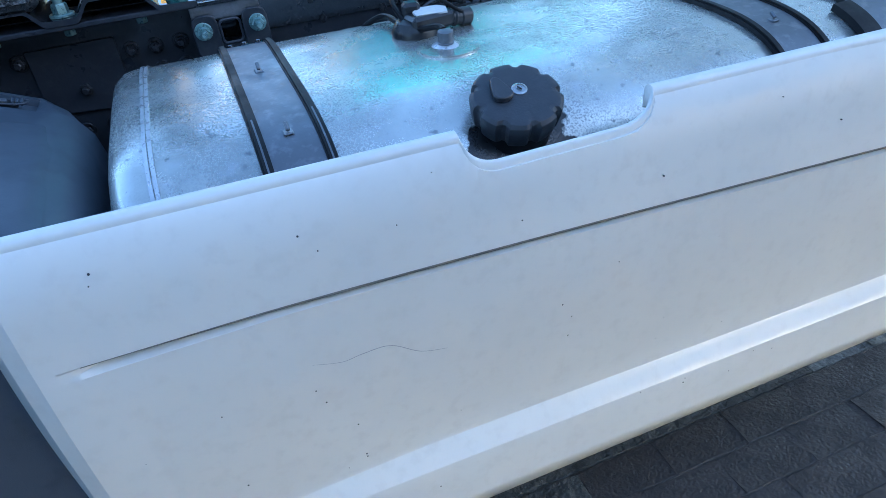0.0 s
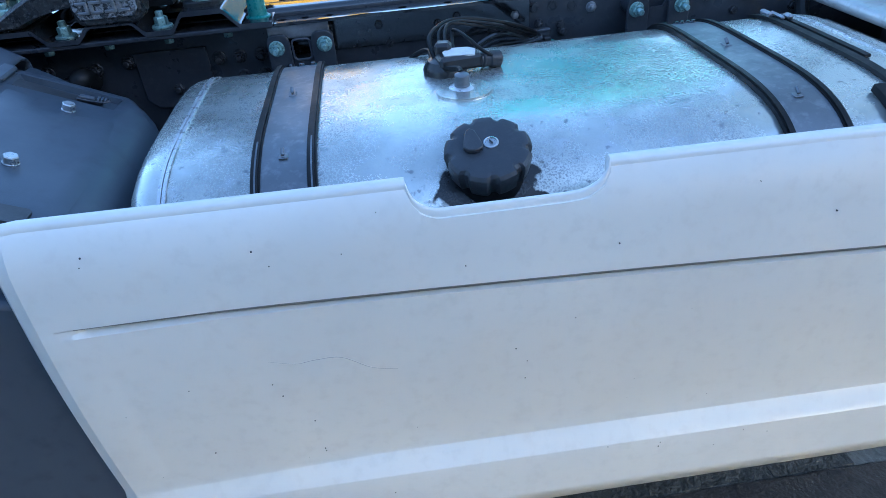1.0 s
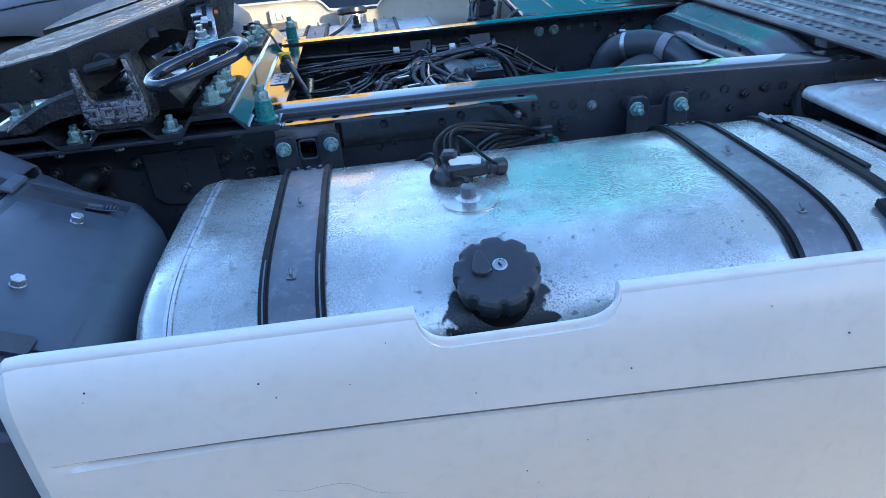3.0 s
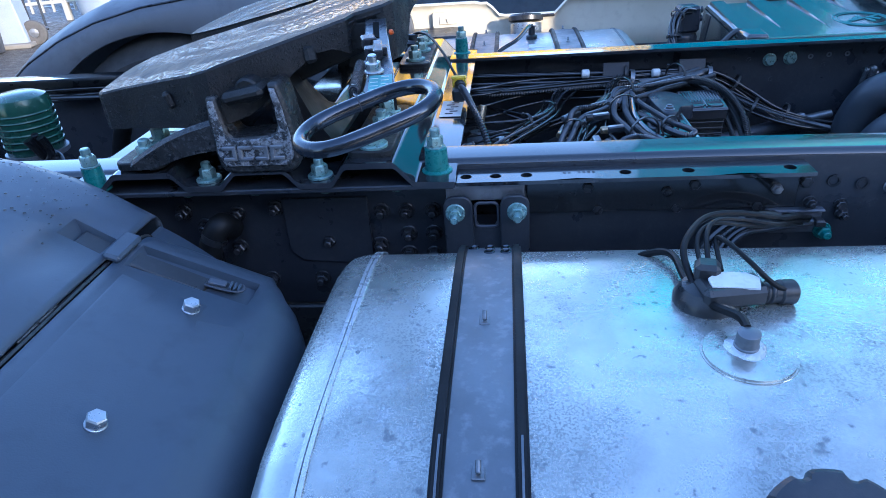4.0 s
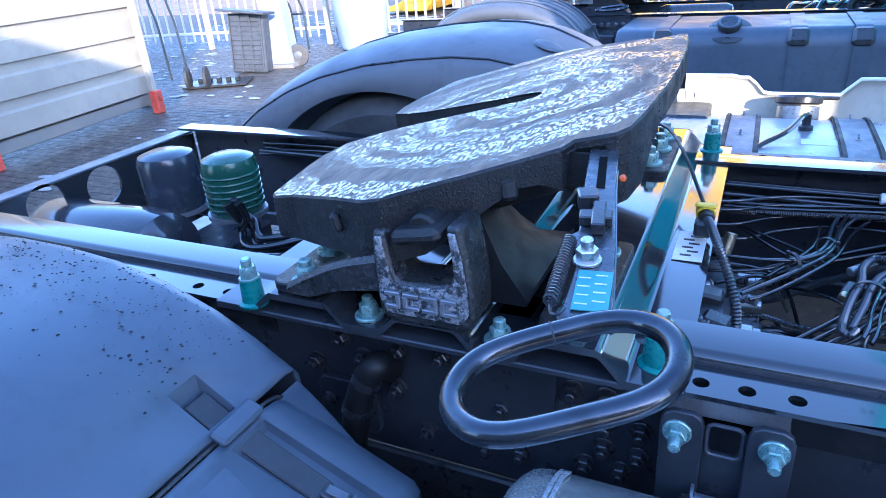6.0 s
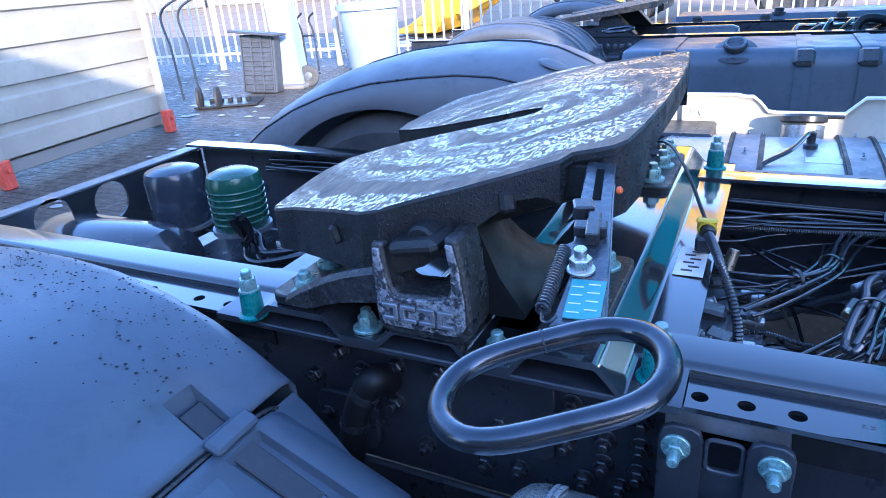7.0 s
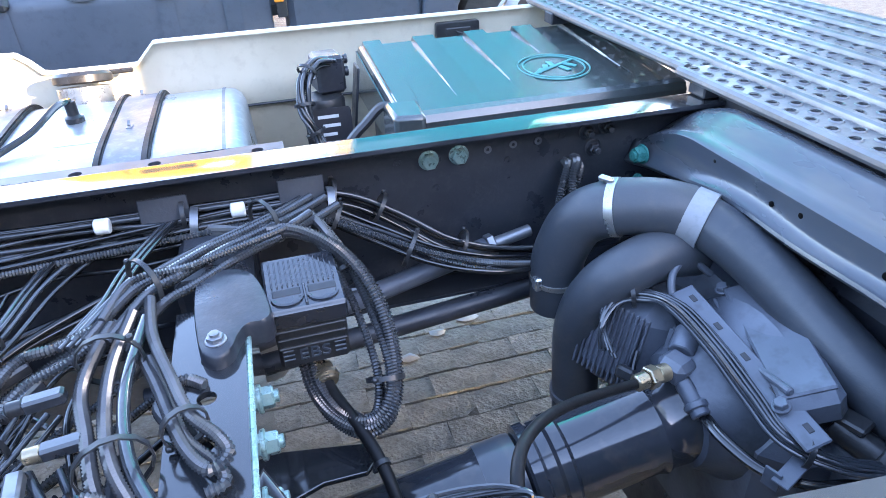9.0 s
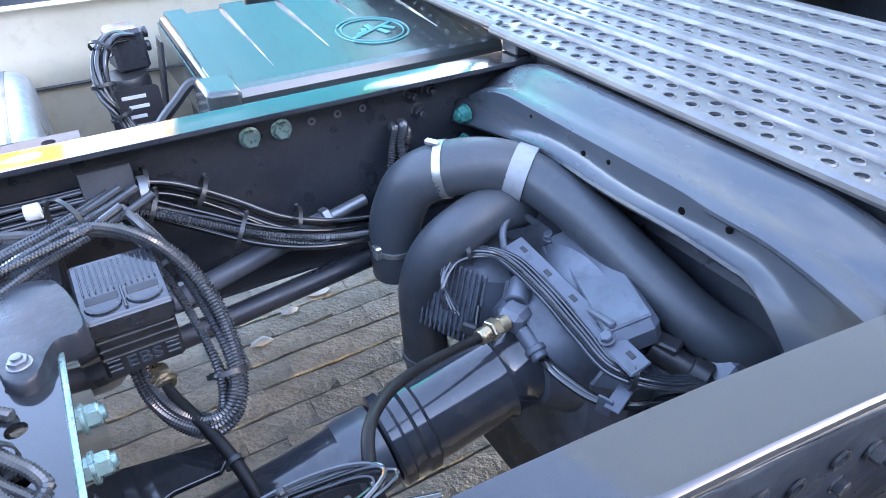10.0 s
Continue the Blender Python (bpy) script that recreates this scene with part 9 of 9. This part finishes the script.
for k in range(4):
    part("divider", G().box(Vector((-6.86, 7.86, 0.42)) + CR @ Vector((-0.24 + 0.16 * k, -0.135, 0.0)), (0.022, 0.03, 0.80), 0.005, CR), M_CRATE, crate)
part("lid", G().box(Vector((-6.80, 7.80, 0.865)), (0.72, 0.42, 0.035), 0.01, Euler((radians(-4), radians(7), radians(14))).to_matrix()), M_CRATE, crate, "bent dark lid")
pillar = thing("concrete_pillar", (-6.72, 8.35, 0), "pale grey upright concrete pillar behind the crate", "pillar")
part("shaft", G().box((-6.74, 8.36, 0.85), (0.36, 0.30, 1.70), 0.015, (0, -4, 12)), M_BIN, pillar)
part("foot", G().box((-6.66, 8.30, 0.03), (0.46, 0.38, 0.06), 0.01, (0, 0, 12)), M_WALLGREY, pillar)
cart = thing("hand_truck", (-7.05, 6.7, 0), "dark hand truck leaning at the shed corner", "hand truck")
for s in (0, 0.22):
    part("handle", G().sweep(spline([(-7.12 + s, 6.5 + s * 0.4, 0.15), (-7.2 + s, 6.55 + s * 0.4, 0.8), (-7.3 + s, 6.6 + s * 0.4, 1.25), (-7.0 + s, 6.75 + s * 0.4, 1.45)], 6), 0.016, 8), M_DKPLASTIC, cart)
    part("wheel", G().lathe((-7.0 + s * 1.2, 6.62 + s * 0.3, 0.15), (0.8, 0.5, 0), [(0, 0.10), (0.015, 0.15), (0.05, 0.15), (0.065, 0.10)], 20), M_TYRE, cart)
cart2 = thing("trolley", (-6.4, 8.5, 0), "dark trolley frame with one grey rubber wheel", "trolley")
for dx in (0.0, 0.22):
    part("upright", G().sweep(spline([(-6.62 + dx, 8.62, 0.2), (-6.70 + dx, 8.72, 0.75), (-6.76 + dx, 8.72, 0.95), (-6.66 + dx, 8.72, 1.05)], 6), 0.016, 8), M_DKPLASTIC, cart2)
part("cross_bar", G().cyl((-6.69, 8.70, 0.72), (-6.47, 8.70, 0.72), 0.014, 10).cyl((-6.62, 8.60, 0.22), (-6.30, 8.50, 0.18), 0.014, 10), M_DKPLASTIC, cart2)
w = part("wheel", G().lathe((-6.44, 8.42, 0.16), (0.25, -0.95, 0), [(0, 0.11), (0.01, 0.155), (0.03, 0.165), (0.06, 0.155), (0.07, 0.11), (0.055, 0.06)], 24), M_RUBWHEEL, cart2, "grey rubber wheel")
part("hub", G().lathe((-6.425, 8.365, 0.16), (0.25, -0.95, 0), [(0, 0.065), (0.012, 0.06), (0.02, 0.03), (0.022, 0.01)], 16), M_GALV, w)
pal = thing("drain_tray", (-6.85, 6.9, 0), "black plastic tray with small feet lying on the paving", "tray")
part("tray", G().box((-6.75, 6.95, 0.03), (0.85, 0.5, 0.03), 0.006, (0, 0, 28)), M_DKPLASTIC, pal)
for k in range(5):
    part("foot", G().box((-7.0 + 0.12 * k, 6.88 + 0.05 * k, 0.07), (0.06, 0.08, 0.06), 0.01, (0, 0, 28)), M_DKPLASTIC, pal)

mach = thing("wheel_loader", (-2.5, 16, 0), "large yellow wheel loader standing behind the fence", "construction machine")
part("house", G().prism([(-6.4, 1.1), (1.2, 1.1), (1.4, 1.5), (1.2, 2.9), (-0.4, 3.3), (-4.6, 3.3), (-6.2, 2.8), (-6.6, 1.6)], (0, 15.4, 0), (1, 0, 0), (0, 0, 1), (0, 2.6, 0)), M_MACHINE, mach, bevel=0.1)
# operator cab to bucket: unseen, added so the rails reflect yellow
part("operator_cab", G().prism([(-2.6, 3.3), (-0.9, 3.3), (-0.8, 4.5), (-1.2, 5.2), (-2.6, 5.2)], (0, 15.5, 0), (1, 0, 0), (0, 0, 1), (0, 1.5, 0)), M_MACHINE, mach, bevel=0.08)
part("boom", G().prism([(-4.4, 3.2), (-3.6, 5.3), (-2.0, 6.5), (-0.1, 7.0), (0.0, 6.2), (-1.6, 5.4), (-2.7, 4.2), (-3.0, 3.2)], (0, 15.8, 0), (1, 0, 0), (0, 0, 1), (0, 0.9, 0)), M_MACHINE, mach, "unseen yellow boom added for the reflections in the rails", bevel=0.06)
part("stick", G().prism([(-0.7, 6.9), (-0.05, 6.8), (0.0, 4.6), (-0.45, 4.4)], (0, 15.7, 0), (1, 0, 0), (0, 0, 1), (0, 0.7, 0)), M_MACHINE, mach, bevel=0.05)
part("bucket", G().prism([(-0.9, 4.6), (0.05, 4.6), (0.0, 3.9), (-0.5, 3.6), (-1.2, 3.9)], (0, 15.5, 0), (1, 0, 0), (0, 0, 1), (0, 1.2, 0)), M_MACHINE, mach, bevel=0.05)
for x in (-3.1, 0.25):
    for y in (15.05, 17.3):
        tyre = part("tyre", G().lathe((x, y, 0.80), (0, 1, 0), [(0, 0.55), (0.0, 0.68), (0.08, 0.79), (0.42, 0.79), (0.5, 0.68), (0.5, 0.55)], 32), M_TYRE, mach)
        part("rim", G().lathe((x, y + 0.03, 0.80), (0, -1, 0), [(0, 0.56), (0.02, 0.55), (0.0, 0.46), (-0.05, 0.42), (-0.03, 0.22), (0.03, 0.2), (0.04, 0.05)], 28), M_MACHINE, tyre, "yellow wheel rim")
part("front_bucket", G().prism([(-8.75, 0.12), (-7.4, 0.10), (-7.1, 0.45), (-7.15, 1.2), (-7.5, 1.75), (-7.75, 1.7), (-7.55, 1.1), (-7.7, 0.55), (-8.1, 0.32)], (0, 14.75, 0), (1, 0, 0), (0, 0, 1), (0, 2.8, 0)), M_MACHINE, mach, "wide yellow bucket", bevel=0.03)
for y in (15.3, 16.6):
    part("lift_arm", G().prism([(-7.2, 0.5), (-6.9, 0.45), (-5.9, 0.9), (-4.2, 1.9), (-4.3, 2.3), (-6.1, 1.3)], (0, y, 0), (1, 0, 0), (0, 0, 1), (0, 0.22, 0)), M_MACHINE, mach, bevel=0.03)
    part("ram", G().cyl((-7.0, y + 0.5, 1.0), (-4.4, y + 0.5, 1.7), 0.08, 14), M_ZINC, mach)
part("axle", G().box((-2.0, 16.3, 0.85), (5.6, 1.0, 0.55), 0.08), M_BLACK, mach)
for k in range(5):
    part("grille_bar", G().box((-5.6 + 0.9 * k, 15.36, 2.0), (0.5, 0.06, 0.9), 0.02), M_BLACK, mach)
part("cab_glass", G().box((-1.8, 15.48, 4.4), (1.2, 0.03, 1.0), 0.02), M_WINDOW, mach)

# building line far behind
solo("backdrop", G().box((-6, 42, 3), (90, 3, 6), 0.1).box((-40, 14, 2.5), (3, 50, 5), 0.1), M_WALLGREY, "plain grey buildings beyond the yard", "backdrop", kind="structure")

solo("earth_strip", G().box((-30, 33.5, -0.01), (120, 33, 0.03), 0.003), M_EARTH, "dry brown earth beyond the fence", "ground", kind="structure")

# ---------------------------------------------------------------- snow and paving
g = G()
r = random.Random(8)


def snow_patch(x, y, s):
    k = r.randint(6, 9)
    ph = r.uniform(0, 6.28)
    pts = [(x + s * r.uniform(0.5, 1.0) * math.cos(ph + 6.283 * i / k), y + s * 0.6 * r.uniform(0.5, 1.0) * math.sin(ph + 6.283 * i / k)) for i in range(k)]
    n = len(g.v)
    g.v += [(px, py, 0.009) for px, py in pts] + [(x, y, 0.022)]
    g.f += [(n + i, n + (i + 1) % k, n + k) for i in range(k)]


for _ in range(600):
    x, y = r.uniform(-13, -2.8), r.uniform(3.0, 16)
    if noise.noise(Vector((x * 0.55, y * 0.55, 3.0))) > -0.05 - 0.03 * max(0, y - 8):
        snow_patch(x, y, r.uniform(0.03, 0.11) * (1 + 0.12 * max(0, y - 6)))
for _ in range(70):
    snow_patch(r.uniform(-3.4, -2.4), r.uniform(0.2, 3.0), r.uniform(0.05, 0.3))
for x, y in ((0.80, 2.35), (0.93, 2.45), (1.05, 2.5)):
    snow_patch(x, y, 0.05)
for _ in range(60):
    snow_patch(r.uniform(-12, 4), r.uniform(13.5, 16), r.uniform(0.2, 0.6))
tagged(solo("snow", g, M_SNOW, "thin melting snow patches lying on the paving", "snow"), kind="stuff")

PX, PY = 0.21, 0.105


def paver_geo(w, d, seed, sunk=1.0):
    """A worn block: uneven outline, rounded edge."""
    q = random.Random(seed)
    x, y = w / 2, d / 2
    rim = [(-x + w * k / 6, -y) for k in range(6)] + [(x, -y + d * k / 3) for k in range(3)] + [(x - w * k / 6, y) for k in range(6)] + [(-x, y - d * k / 3) for k in range(3)]
    rim = [(a + q.uniform(-0.0018, 0.0018), b + q.uniform(-0.0028, 0.0028)) for a, b in rim]
    n = len(rim)
    vs = [(a, b, -0.007 * sunk) for a, b in rim] + [(a * 0.996, b * 0.94, q.uniform(-0.0012, 0.0004)) for a, b in rim]
    return G().add(vs, [tuple(range(n, 2 * n))] + [(k, (k + 1) % n, n + (k + 1) % n, n + k) for k in range(n)])


pav = thing("pavement", (0, 0, 0), "concrete block paving in rows, dry under the trucks and wet around", "pavement", kind="structure")
kinds = [paver_geo(PX - 0.0004, PY - 0.003, k) for k in range(5)]
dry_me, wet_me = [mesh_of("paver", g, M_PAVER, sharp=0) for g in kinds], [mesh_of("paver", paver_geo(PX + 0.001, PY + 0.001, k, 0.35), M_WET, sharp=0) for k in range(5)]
count = 0
heap = {True: ([], []), False: ([], [])}
r = random.Random(2)
for j in range(-14, 150):
    for i in range(-62, 14):
        x, y = i * PX + (PX / 2 if j % 2 else 0), j * PY
        close = (0.15 < x < 1.25 and 0.95 < y < 2.45) or (0.35 < x < 1.6 and -0.45 < y < 0.12)
        dry = 0.25 + 0.1 * math.sin(x * 3) < y < 4.0 and x > -1.3 + 0.2 * math.sin(y * 4)
        tilt = (r.uniform(-0.02, 0.02), r.uniform(-0.025, 0.025), r.uniform(-0.025, 0.025))
        dz = r.uniform(-0.003, 0.003)
        if not dry:
            tilt, dz = tuple(q * 0.35 for q in tilt), dz * 0.3
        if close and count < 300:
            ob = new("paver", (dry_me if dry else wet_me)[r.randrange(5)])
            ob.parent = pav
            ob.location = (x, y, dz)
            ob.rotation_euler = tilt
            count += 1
        else:
            V, F = heap[dry]
            one = kinds[r.randrange(5)]
            k = len(V)
            V += [(x + a, y + b, c + dz + a * tilt[1] + b * tilt[0]) for a, b, c in one.v]
            F += [tuple(q + k for q in f) for f in one.f]
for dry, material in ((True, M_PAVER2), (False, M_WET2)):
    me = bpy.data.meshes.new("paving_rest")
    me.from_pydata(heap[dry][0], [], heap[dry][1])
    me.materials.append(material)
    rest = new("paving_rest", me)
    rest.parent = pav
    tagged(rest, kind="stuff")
